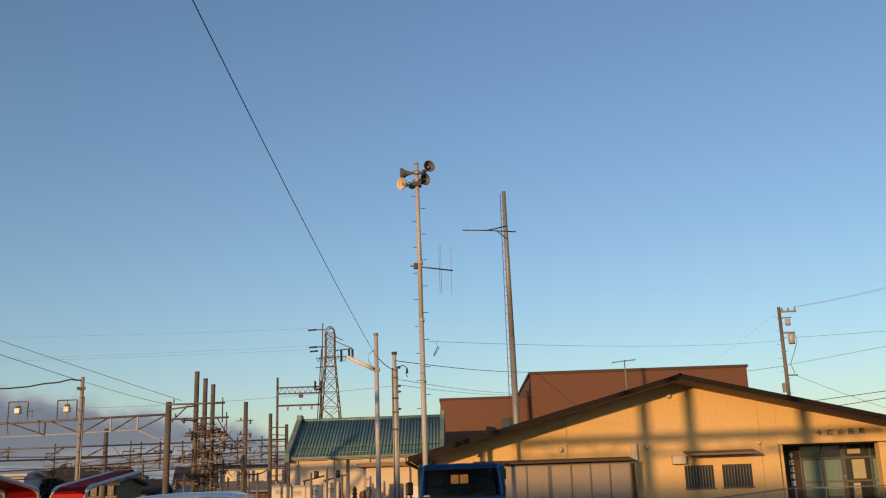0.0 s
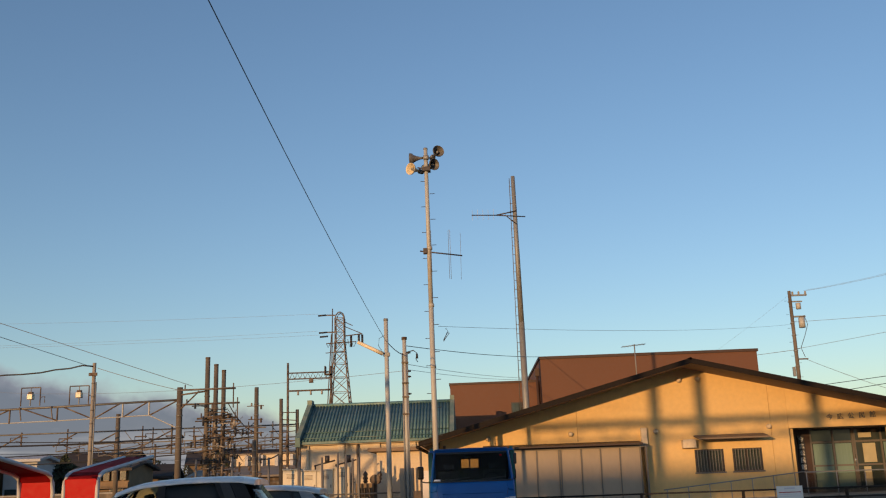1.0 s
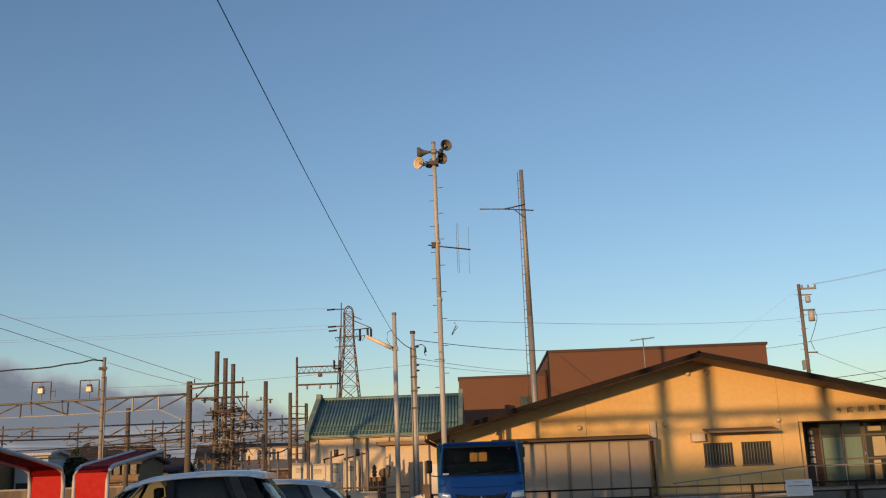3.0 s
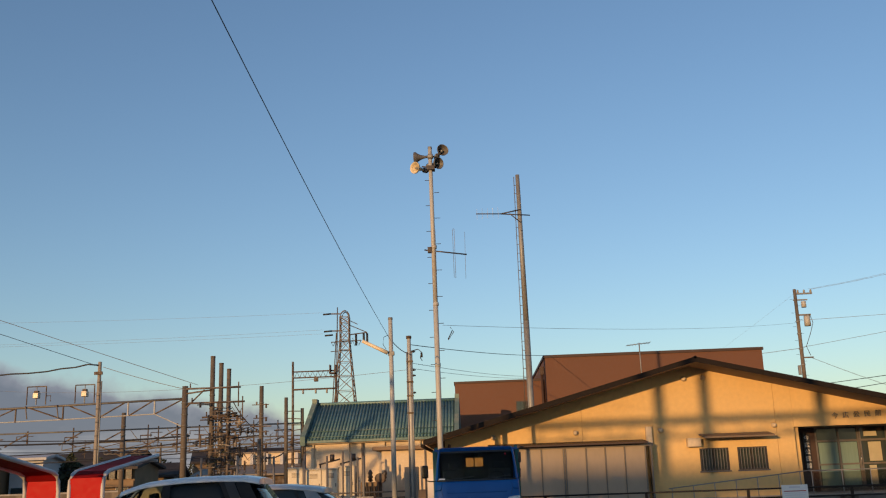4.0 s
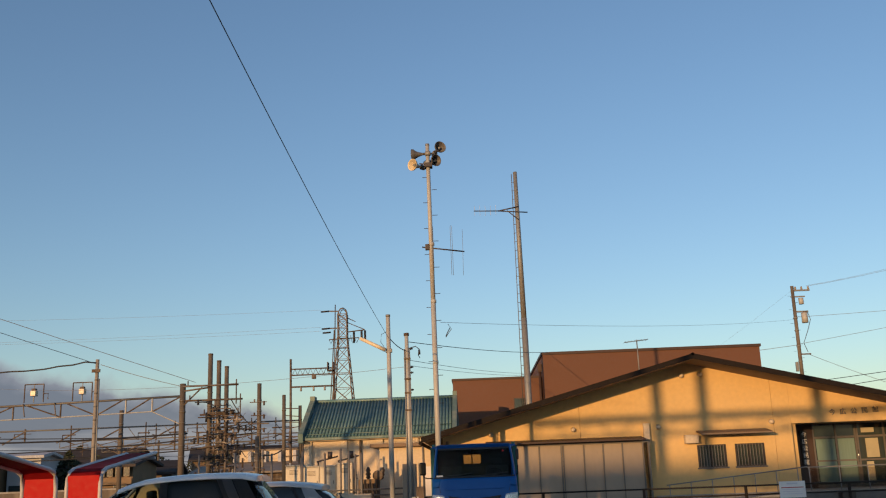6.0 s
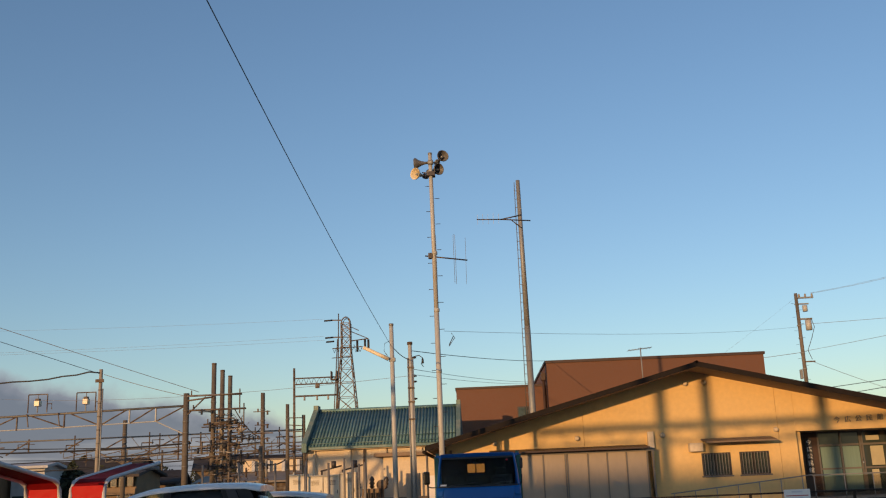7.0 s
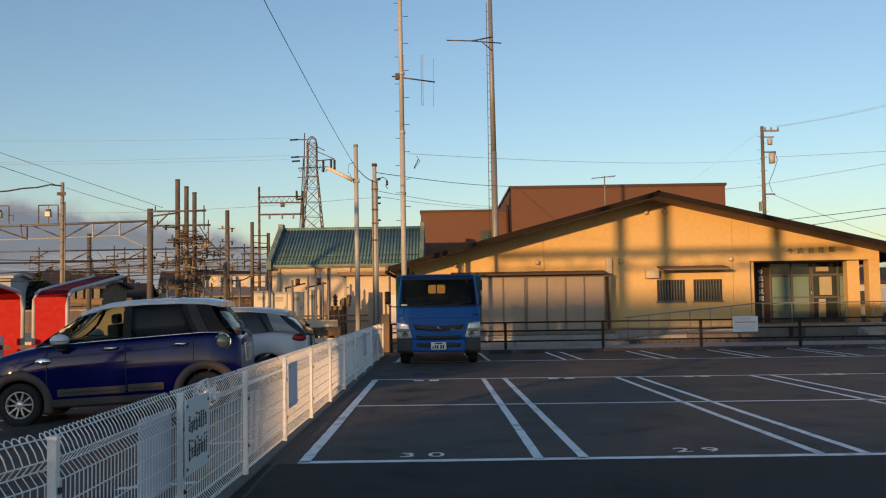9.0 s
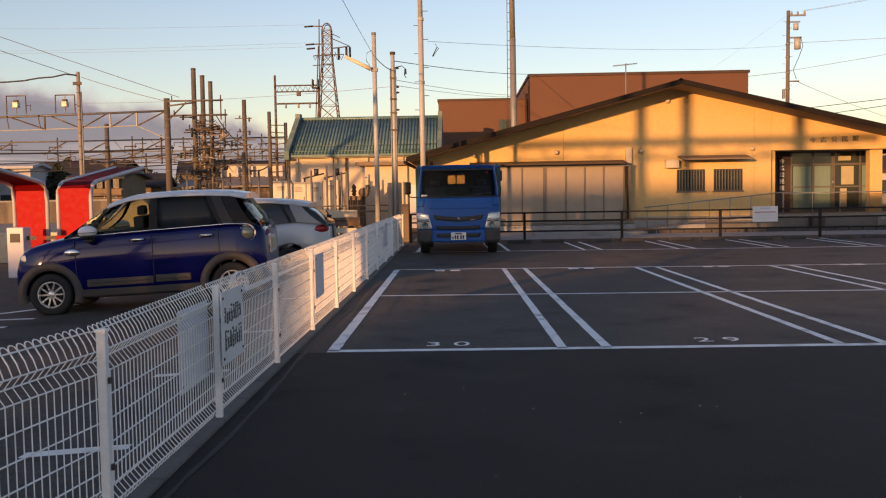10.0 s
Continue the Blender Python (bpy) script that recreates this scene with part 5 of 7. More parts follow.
# cables over the tracks
wire((-28.3, 35, 11.55), (-13.2, 45, 6.05), 0.05, 0.013, "wire_pale", "thin overhead cable over the tracks")
wire((-28.8, 25, 11.4), (-18.0, 45, 7.12), 0.06, 0.014, "wire_pale", "thin overhead cable over the tracks")
wire((-17.8, 45, 7.08), (-13.9, 45, 5.90), 0.05, 0.014, "wire_pale", "thin overhead cable over the tracks")
tagged(part("power_line", TB(([(-18.0, 44.9, 7.16), (-18.5, 44.9, 7.22), (-19.1, 44.9, 7.10), (-19.8, 44.9, 7.06), (-20.5, 44.9, 6.95), (-21.4, 44.9, 6.90), (-22.2, 44.9, 6.90), (-23.1, 44.9, 6.84), (-26.0, 44.9, 6.66)], 0.035, 6)), "wire"),
       "thick wavy black cable on the slender mast", "cable", "overhead cables")
wire((-55, 60, 5.2), (-10.2, 45, 3.6), 1.0, 0.03, "wire", "thin overhead cable over the tracks")
wire((-55, 60, 4.6), (-10.2, 45, 3.1), 0.9, 0.03, "wire", "thin overhead cable over the tracks")
wire((-11.5, 45, 5.2), (-10.2, 45, 3.8), 0.25, 0.025, "wire", "thin overhead cable over the tracks")
wire((-10.2, 45, 2.7), (-8.9, 45, 2.9), 0.25, 0.03, "wire", "thin overhead cable over the tracks")
for z, y0 in ((4.2, 70), (3.9, 80), (3.6, 90), (3.0, 78), (2.7, 88)):
    wire((-60, y0 - 15, z + 1.2), (-8, y0 + 12, z), 0.6, 0.020, "wire", "contact wire over the distant tracks")
for za, x1, y1, zb in ((20.72, -112, 140, 28.0), (18.69, -116, 134, 23.2), (18.23, -120, 134, 23.2)):
    wire((-17.6, 110, za), (x1, y1, zb), 0.6, 0.011, "wire_pale", "far transmission line leaving the pylon")
for a, b, s, r, mt in (((22.02, 62, 12.52), (34, 46, 14.2), 0.6, 0.009, "wire_pale"), ((21.9, 62, 12.55), (36, 44, 15.4), 0.9, 0.007, "wire_pale"), ((21.1, 62, 8.76), (34.6, 46, 9.9), 0.08, 0.012, "wire_pale"),
                       ((21.0, 62, 10.5), (33.1, 56, 10.2), 0.05, 0.012, "wire_pale"), ((21.5, 62, 8.1), (31.6, 66, 5.1), 0.15, 0.014, "wire_pale"), ((14.5, 70.5, 6.1), (34, 43.5, 6.9), 0.15, 0.020, "wire"),
                       ((20, 70, 5.8), (31, 41, 6.5), 0.10, 0.020, "wire"), ((5, 80, 9.4), (21.0, 62, 8.7), 0.2, 0.016, "wire_pale"), ((21.0, 62, 12.3), (14, 80, 7.0), 0.2, 0.004, "wire_pale")):
    wire(a, b, s, r, mt, "thin overhead cable near the utility pole")

# ---- railway frame and poles out of sight, whose shade falls on the hall ----
pg = thing("steel_gantry", "weathered steel gantry of two masts and beams", "gantry", pose(0, -7.7, LOW))
for x in (-13.0, -14.55):
    part("post", TB((((x, 0, 0), (x, 0, 11.0)), 0.17, 12)), "pole_dark", pg)
part("beam", TB((((-19.0, 0, 7.55), (-6.5, 0, 7.60)), 0.13, 8)), "beam", pg)
part("beam", TB((((-19.0, 0, 7.00), (-8.5, 0, 7.05)), 0.07, 8)), "beam", pg)
for k in range(8):
    part("lacing", TB((((-19 + 1.5 * k, 0, 7.0), (-18.25 + 1.5 * k, 0, 7.55), (-17.5 + 1.5 * k, 0, 7.0)), 0.04, 5)), "beam", pg)
round_mast("utility_pole", -9.4, -8.2, 9.2, 0.18, "weathered round utility pole beside the lot")
round_mast("utility_pole", -3.5, -14.2, 9.0, 0.15, "weathered round utility pole beside the lot")
# unseen portal and masts, added so that a thick lattice shades the substation hall
portal_beam(-32.0, -19.5, 8.0, 4.9, 6.5, 9, r=0.16)
round_mast("catenary_mast", -19.4, 8.0, 7.0, 0.16, "unseen round weathered mast carrying a shade-casting portal beam")
round_mast("catenary_mast", -22.6, 10.0, 8.0, 0.14, "unseen round weathered mast beside the tracks")

# ---- distance ----
def house(x, y, w, d, h, rise, wall="house_wall", roof="tile_dark", turn=0, label="small tan house with a dark tiled gable roof"):
    o = thing("house", label, "house", pose(x, y, LOW, 0, 0, turn), "distant houses")
    part("wall", B((-w / 2, w / 2, -d / 2, d / 2, 0, h)), wall, o)
    bm = bmesh.new()
    prism(bm, [(-d / 2 - 0.5, h - 0.15), (0, h + rise), (d / 2 + 0.5, h - 0.15), (d / 2 + 0.5, h + 0.05), (0, h + rise + 0.2), (-d / 2 - 0.5, h + 0.05)], "x", -w / 2 - 0.4, w / 2 + 0.4)
    part("roof", bm, roof, o)
    bm = bmesh.new()
    prism(bm, [(-d / 2, h), (0, h + rise), (d / 2, h)], "x", -w / 2, w / 2)
    part("gable", bm, wall, o)
    n = max(2, int(w / 2))
    for storey in range(max(1, int(h // 2.6))):
        for k in range(n):
            xx = -w / 2 + w * (k + 0.5) / n
            wd = part("window", B((xx - 0.5, xx + 0.5, -d / 2 - 0.05, -d / 2, 0.9 + 2.6 * storey, 2.0 + 2.6 * storey)), "house_white", o)
            part("pane", B((xx - 0.44, xx + 0.44, -d / 2 - 0.07, -d / 2 - 0.052, 0.96 + 2.6 * storey, 1.94 + 2.6 * storey)), "window_glass", wd)
    return o


inn = house(-27.3, 74, 3.8, 4.4, 3.15, 0.40, "house_tan", turn=-4, label="tan two-storey house with a row of small windows")
part("balcony", B((-2.2, 2.2, -3.1, -2.5, 1.75, 1.88), (-2.2, 2.2, -3.1, -3.05, 1.88, 2.25)), "house_tan", inn)
for k in range(6):
    wd = part("window", B((-1.85 + 0.64 * k, -1.40 + 0.64 * k, -2.56, -2.5, 2.32, 3.0)), "dark_frame", inn)
    part("pane", B((-1.82 + 0.64 * k, -1.43 + 0.64 * k, -2.58, -2.562, 2.36, 2.96)), "window_glass", wd)
part("canopy", B((-2.4, 2.4, -3.6, -2.5, 1.45, 1.55)), "tile_dark", inn)
house(-28.6, 84, 5, 6, 2.6, 0.9, turn=8)
house(-38.6, 80, 6.4, 6, 3.9, 0.4, "house_white", "tile_dark", 4, "grey-white house with low dark roof by the tracks")
house(-34.7, 75, 2.5, 3, 4.1, 0.15, "house_white", "house_white", 3, "narrow grey-white flat-topped house by the tracks")
house(-39.6, 72, 7, 5, 3.6, 0.3, "house_tan", "tile_dark", 2, "tan house with low roof by the tracks")
house(-22.5, 96, 6, 6, 3.6, 1.3, turn=10)
house(-46, 120, 9, 7, 4.5, 1.6, turn=-6)
house(-34, 130, 8, 7, 4.6, 1.6, turn=12)
house(-24, 135, 8, 7, 4.6, 1.4, "house_white")
house(-60, 140, 9, 8, 5.2, 1.5, "house_white", turn=5)
house(-16, 128, 8, 8, 4.4, 1.3, turn=-4)
house(27, 92, 9, 7, 3.4, 1.0, "house_white", turn=-10, label="grey house beyond the hall with a dark roof")
house(38, 100, 10, 8, 5.2, 1.4, turn=6)
house(33, 72, 7, 6, 2.6, 0.9, "house_white", turn=-5)
# long shed with a pale roof behind the masts
sh = thing("train_shed", "long low shed with pale sheet roof by the tracks", "shed", pose(-18.55, 78, LOW))
part("wall", B((-4.0, 4.0, 0, 10, 0, 2.2)), "rust", sh)
bm = bmesh.new()
prism(bm, [(-0.8, 2.4), (4.8, 3.25), (10.5, 2.4), (10.5, 2.25), (4.8, 3.1), (-0.8, 2.25)], "x", -4.6, 4.6)
part("roof", bm, "shed_roof", sh)
lm = mesh_of("roof_light", B((-0.13, 0.13, 4.35, 4.72, 3.05, 4.12)), "house_white")
for k in range(6):
    shared("roof_light", lm, sh, pose(-2.1 + 1.28 * k, 0, 0))
part("roof_band", B((-2.3, 4.6, 4.75, 5.2, 3.1, 4.15)), "cream_wall", sh, "sunlit cream clerestory band")
part("roof_band_cap", B((-2.4, 4.7, 4.6, 5.4, 4.16, 4.28)), "shed_roof", sh)
tagged(part("distant_wall", B((-34, -10, 62, 62.4, LOW, 1.2)), "pole_dark"), "long low dark wall beside the tracks", "wall")
tagged(part("platform_wall", B((-60, -20, 66, 66.5, LOW, 1.3)), "concrete"), "long grey platform edge", "platform")


def tree(x, y, h, w, seed, label="dark distant evergreen tree"):
    rng = random.Random(seed)
    o = thing("tree", label, "tree", pose(x, y, LOW), "distant trees")
    tb = bmesh.new()
    tube(tb, [(0, 0, 0), (0.1, 0, h * 0.35), (0.0, 0.1, h * 0.75)], 0.28, 8, 0.10)
    for k in range(6):
        a = rng.uniform(0, 6.28)
        tube(tb, [(0, 0, h * (0.3 + 0.06 * k)), (w * 0.35 * math.cos(a), w * 0.35 * math.sin(a), h * (0.45 + 0.07 * k))], 0.09, 5, 0.03)
    part("trunk", tb, "bark", o)
    cb = bmesh.new()
    for k in range(900):
        a, u, rr = rng.uniform(0, 6.28), rng.random(), rng.random() ** 0.5
        z = h * (0.28 + 0.72 * u)
        lim = w / 2 * math.sin(math.pi * min(0.97, 0.18 + 0.82 * u)) * (0.75 + 0.35 * math.sin(3 * a + seed + 5 * u))
        c = Vector((lim * rr * math.cos(a), lim * rr * math.sin(a), z))
        s = rng.uniform(0.14, 0.34)
        n = Vector((rng.uniform(-1, 1), rng.uniform(-1, 1), rng.uniform(-1, 1))).normalized()
        p, q = n.orthogonal().normalized() * s, n.cross(n.orthogonal()).normalized() * s * 0.6
        cb.faces.new([cb.verts.new(c + p), cb.verts.new(c + q), cb.verts.new(c - p), cb.verts.new(c - q)])
    part("crown", cb, "leaf", o)


for i, (x, y, h, w) in enumerate(((-62, 150, 8.0, 6), (-57, 152, 7.2, 6), (-66, 150, 7.0, 5), (-50, 150, 6.4, 7), (-44, 152, 6.0, 7), (-39, 150, 5.6, 5), (-31, 150, 5.2, 6), (-55, 148, 6.4, 5), (-27, 152, 6.0, 4), (-12, 150, 5, 6), (-34.0, 80, 4.5, 2.8), (-31.9, 81, 4.1, 2.4), (-36.2, 83, 4.4, 2.6), (-22.0, 84, 4.9, 3.2), (-15.5, 92, 5.2, 3.0), (46, 130, 6, 6), (52, 128, 7, 7))):
    tree(x, y, h, w, i)
tagged(part("distant_hills", B((-400, 500, 900, 940, -1, 9), (-500, -100, 800, 820, -1, 12)), "leaf"), "low dark line of distant woods", "backdrop", kind="structure")

# ---- white mesh fence ----
FX, FY0, FP = -1.52, 3.955, 1.866
fence = thing("mesh_fence", "white coated wire mesh fence on a concrete kerb", "fence", pose(0, 0, -0.04))
bm = bmesh.new()
box(bm, -0.020, 0.020, -0.020, 0.020, 0.0, 0.825, bevel=0.005)
box(bm, -0.023, 0.023, -0.023, 0.023, 0.825, 0.838)
post_mesh = mesh_of("post", bm, "white_steel")
# one upright wire from foot to top, with its two folds and the rolled head
SIDE = [(-0.012, 0.068), (0.0, 0.10), (-0.034, 0.142), (0.0, 0.185), (0.0, 0.685), (-0.038, 0.735), (0.0, 0.780), (-0.016, 0.822), (-0.042, 0.862)]
CROSS = ((0.004, 0.10), (0.004, 0.185), (0.004, 0.265), (0.004, 0.370), (0.004, 0.475), (0.004, 0.580), (0.004, 0.685), (-0.034, 0.735), (0.004, 0.780), (-0.036, 0.862))


def mesh_panel(length, pitch=0.0505, r=0.0031):
    bm = bmesh.new()
    n = int(round(length / pitch))
    pitch = length / n
    for k in range(n):
        y = pitch * (k + 0.5)
        tube(bm, [(x, y, z) for x, z in SIDE], r, 4, caps=False)
        if k < n - 1:
            c = y + pitch / 2
            for (ex, ez), up in ((SIDE[-1], 0.023), (SIDE[0], -0.020)):
                tube(bm, [(ex - 0.016 * math.sin(a), c - pitch / 2 * math.cos(a), ez + up * math.sin(a)) for a in [math.pi * j / 6 for j in range(7)]], r, 4, caps=False)
    for x, z in CROSS:
        tube(bm, [(x, 0, z), (x, length, z)], r * 1.2, 4, caps=False)
    return mesh_of("mesh_panel", bm, "white_steel")


panel_mesh = mesh_panel(FP)
clip_mesh = mesh_of("clip", B((0.022, 0.032, -0.010, 0.010, -0.013, 0.013)), "dark_frame")


def fence_post(x, y, turn=0):
    p = shared("post", post_mesh, fence, pose(x, y, 0.04, 0, 0, turn))
    for z in (0.25, 0.62):
        shared("clip", clip_mesh, p, pose(0, 0, z))


for k in range(12):
    fence_post(FX, FY0 + FP * k)
    if k < 11:
        shared("mesh_panel", panel_mesh, fence, pose(FX - 0.018, FY0 + FP * k, 0, 0, 0, random.uniform(-0.2, 0.2)))
px_, py_ = FX - 0.02, FY0
for k in range(3):
    a = -9.0
    nx, ny = px_ + FP * math.sin(radians(a)), py_ - FP * math.cos(radians(a))
    shared("mesh_panel", panel_mesh, fence, pose(nx, ny, 0.004, 0, 0, a + 0.0))
    fence_post(nx + 0.02, ny, a)
    px_, py_ = nx, ny


def sheet(y0, y1, z0, z1, x, mat, label):
    o = thing("sign_board", label, "sign", pose(x, 0, 0), "boards on the fence")
    part("board", B((-0.004, 0.004, y0, y1, z0, z1), bevel=0.0015), mat, o)
    for z in (z0 + 0.04, z1 - 0.04):
        for y in (y0 + 0.03, y1 - 0.03):
            part("tie", B((0.004, 0.010, y - 0.008, y + 0.008, z - 0.008, z + 0.008)), "dark_frame", o)
    return o


sheet(5.27, 5.88, 0.27, 0.745, FX - 0.075, "sheet", "plain back of a grey board tied behind the mesh fence")
s2 = sheet(5.79, 6.35, 0.34, 0.795, FX + 0.036, "sign_white", "white board with bold dark writing tied to the mesh fence")
rng = random.Random(4)
for z0, z1 in ((0.585, 0.705), (0.42, 0.555)):
    y = 5.855
    while y < 6.28:
        w = rng.uniform(0.030, 0.052)
        h = (z1 - z0) * rng.uniform(0.75, 1.0)
        zc = (z0 + z1) / 2
        strokes = [(y, y + w, zc + h * q - 0.006, zc + h * q + 0.008) for q in rng.sample((-0.42, -0.2, 0.0, 0.22, 0.42), 3)]
        strokes += [(y + w * q, y + w * q + 0.011, zc - h / 2, zc + h * rng.uniform(0.0, 0.5)) for q in rng.sample((0.0, 0.35, 0.7), 2)]
        bm = bmesh.new()
        for i, (ya, yb, za, zb) in enumerate(strokes):
            box(bm, 0.0045, 0.0056 + 0.0001 * i, ya, yb, za, zb)
        part("text_bar", bm, "sign_ink", s2)
        y += w + 0.018
sheet(9.58, 10.11, 0.33, 0.775, FX + 0.036, "sheet", "plain grey board tied to the mesh fence")
sheet(18.35, 18.90, 0.36, 0.80, FX + 0.036, "sheet", "plain grey board tied to the mesh fence")
# a coil of white wire hung over the fence head
bm = bmesh.new()
for k in range(5):
    tilt = 0.10 * (k - 2)
    tube(bm, [(0.012 * (k - 2) + 0.03 * math.sin(a + k), (0.135 - 0.006 * k) * math.cos(a), (0.072 - 0.003 * k) * math.sin(a) + tilt * 0.06 * math.cos(a)) for a in [2 * math.pi * j / 28 for j in range(29)]], 0.0042, 5, caps=False)
tagged(part("wire_coil", bm, "white_steel", m=pose(FX + 0.01, 6.42, 0.805, 0, 0, 0)), "loose coil of white wire hung on the mesh fence", "wire coil")


# ---- vehicles ----
def lerp_line(pts, x):
    pts = sorted(pts)
    if x <= pts[0][0]:
        return pts[0][1]
    for (xa, a), (xb, b) in zip(pts, pts[1:]):
        if x <= xb:
            k = (x - xa) / (xb - xa)
            return a + (b - a) * k
    return pts[-1][1]


def wheel(parent, x, y, r, w, side, spokes=10, name="wheel"):
    """A wheel at x, y; side: +1 where its face looks to +y."""
    m = pose(x, y, r, -90 * side)
    wh = new(name)
    wh.empty_display_size = 0.1
    wh.parent = parent
    wh.matrix_basis = m
    bm = bmesh.new()
    lathe(bm, [(r * 0.64, -w / 2), (r * 0.93, -w / 2), (r, -w * 0.36), (r, w * 0.36), (r * 0.93, w / 2), (r * 0.66, w / 2), (r * 0.63, w * 0.42), (r * 0.64, -w / 2)], 32)
    part("tyre", bm, "tyre", wh)
    bm = bmesh.new()
    lathe(bm, [(r * 0.645, w * 0.40), (r * 0.62, w * 0.50), (r * 0.585, w * 0.47), (r * 0.56, w * 0.20)], 32)
    lathe(bm, [(0.0, w * 0.42), (r * 0.15, w * 0.42), (r * 0.19, w * 0.36), (r * 0.19, w * 0.2)], 16)
    for k in range(spokes):
        a = 2 * math.pi * k / spokes
        u, v = Vector((math.cos(a), math.sin(a), 0)), Vector((-math.sin(a), math.cos(a), 0))
        hw = r * 0.042
        ps = [u * r * 0.14 + v * hw, u * r * 0.60 + v * hw * 0.8, u * r * 0.60 - v * hw * 0.8, u * r * 0.14 - v * hw]
        top = [bm.verts.new(p + Vector((0, 0, w * (0.40 if i in (0, 3) else 0.44)))) for i, p in enumerate(ps)]
        bot = [bm.verts.new(p + Vector((0, 0, w * 0.30))) for p in ps]
        bm.faces.new(top)
        for i in range(4):
            bm.faces.new((top[i], bot[i], bot[(i + 1) % 4], top[(i + 1) % 4]))
    part("rim", bm, "alloy", wh, "spoked silver alloy rim")
    bm = bmesh.new()
    lathe(bm, [(0.0, w * 0.05), (r * 0.60, w * 0.05), (r * 0.62, -w * 0.3)], 24)
    part("brake_disc", bm, "plastic_black", wh)
    return wh


def car(name, label, m, spec):
    """A hatchback; nose to +x."""
    o = thing(name, label, "car", m, "parked cars")
    L2, W2, paint_, ax, r = spec["L"] / 2, spec["W"] / 2, spec["paint"], spec["axles"], spec["r"]
    top, sill = spec["top"], spec["sill"]
    n = 56
    bm = bmesh.new()
    rings = []
    for i in range(n + 1):
        x = -L2 + 2 * L2 * i / n
        e = max(0.0, (abs(x) - (L2 - 0.42)) / 0.42)
        w = W2 * (1 - 0.16 * e ** 2.2)
        zt = lerp_line(top, x)
        zl = sill + 0.10 * e ** 2
        za = zl
        for a in ax:
            d = abs(x - a)
            if d < r * 1.17:
                za = max(za, r + math.sqrt((r * 1.17) ** 2 - d * d))
        zm = max(za + 0.02, zl + 0.12)
        z_mid = max(zm + 0.015, 0.62 * zt)
        half = [(w * 0.93, za), (w, zm), (w * 1.0, z_mid), (w * 0.985, max(z_mid + 0.01, zt - 0.10)), (w * 0.94, zt - 0.025), (w * 0.86, zt)]
        crown = 0.035 * (1 if x > 0.5 else 0.3)
        sec = [(y, z) for y, z in half] + [(w * 0.4, zt + crown), (-w * 0.4, zt + crown)] + [(-y, z) for y, z in half[::-1]]
        rings.append([bm.verts.new((x, y, z)) for y, z in sec])
    k = len(rings[0])
    for ra, rb in zip(rings, rings[1:]):
        for j in range(k):
            f = bm.faces.new((ra[j], ra[(j + 1) % k], rb[(j + 1) % k], rb[j]))
            f.smooth = True
    bm.faces.new(rings[0])
    bm.faces.new(rings[-1][::-1])
    part("body", bm, paint_, o)
    # dark floor pan and inner arches
    part("underbody", B((-L2 + 0.2, L2 - 0.2, -W2 * 0.8, W2 * 0.8, sill - 0.04, sill + 0.12)), "plastic_black", o)
    # glazed cabin
    roof = spec["roof"]
    xs_ = [x for x, _ in roof]
    bm, rb_ = bmesh.new(), []
    m_ = 30
    xr0, xr1 = min(xs_), max(xs_)
    for i in range(m_ + 1):
        x = xr0 + (xr1 - xr0) * i / m_
        zr, zb = lerp_line(roof, x), lerp_line(top, x) - 0.01
        h = max(0.012, zr - zb)
        wb = W2 * 0.955
        wt_ = wb - spec["lean"] * h
        sec = [(wb, zb), (wb - 0.35 * spec["lean"] * h, zb + 0.5 * h), (wt_, zb + 0.90 * h), (wt_ - 0.07, zb + h), (0, zb + h * 1.012)]
        sec = sec + [(-y, z) for y, z in sec[-2::-1]]
        rb_.append([bm.verts.new((x, y, z)) for y, z in sec])
    for ra, rc in zip(rb_, rb_[1:]):
        for j in range(len(ra) - 1):
            bm.faces.new((ra[j], ra[j + 1], rc[j + 1], rc[j])).smooth = True
    bm.faces.new(rb_[0])
    bm.faces.new(rb_[-1][::-1])
    part("cabin_glass", bm, spec["glass"], o, "tinted windows")
    floor_ = bmesh.new()
    for i in range(12):
        xa, xb = xr0 + 0.10 + (xr1 - xr0 - 0.22) * i / 12, xr0 + 0.10 + (xr1 - xr0 - 0.22) * (i + 1) / 12
        zf = min(lerp_line(roof, xa) - 0.05, max(lerp_line(top, xa), lerp_line(top, xb)) + 0.03)
        box(floor_, xa, xb, -W2 * 0.86, W2 * 0.86, zf - 0.02, zf)
    part("cabin_lining", floor_, "plastic_black", o)
    for sx, zt in ((0.05, 0.30), (-0.85, 0.27)):
        for sy in (-0.34, 0.34):
            zf = lerp_line(top, sx) + 0.03
            sb = part("seat_back", B((sx - 0.10, sx + 0.04, sy - 0.23, sy + 0.23, zf - 0.01, zf + zt * 0.55), bevel=0.03), "truck_inside", o)
            part("headrest", B((sx - 0.09, sx + 0.01, sy - 0.12, sy + 0.12, zf + zt * 0.58, zf + zt), bevel=0.03), "truck_inside", sb)
    part("rear_screen_shade", B((xr0 + 0.22, xr0 + 0.24, -W2 * 0.70, W2 * 0.70, lerp_line(top, xr0) + 0.05, lerp_line(roof, xr0 + 0.22) - 0.06)), "plastic_black", o)
    # roof skin over it
    bm, rb_ = bmesh.new(), []
    x0, x1 = spec["skin"]
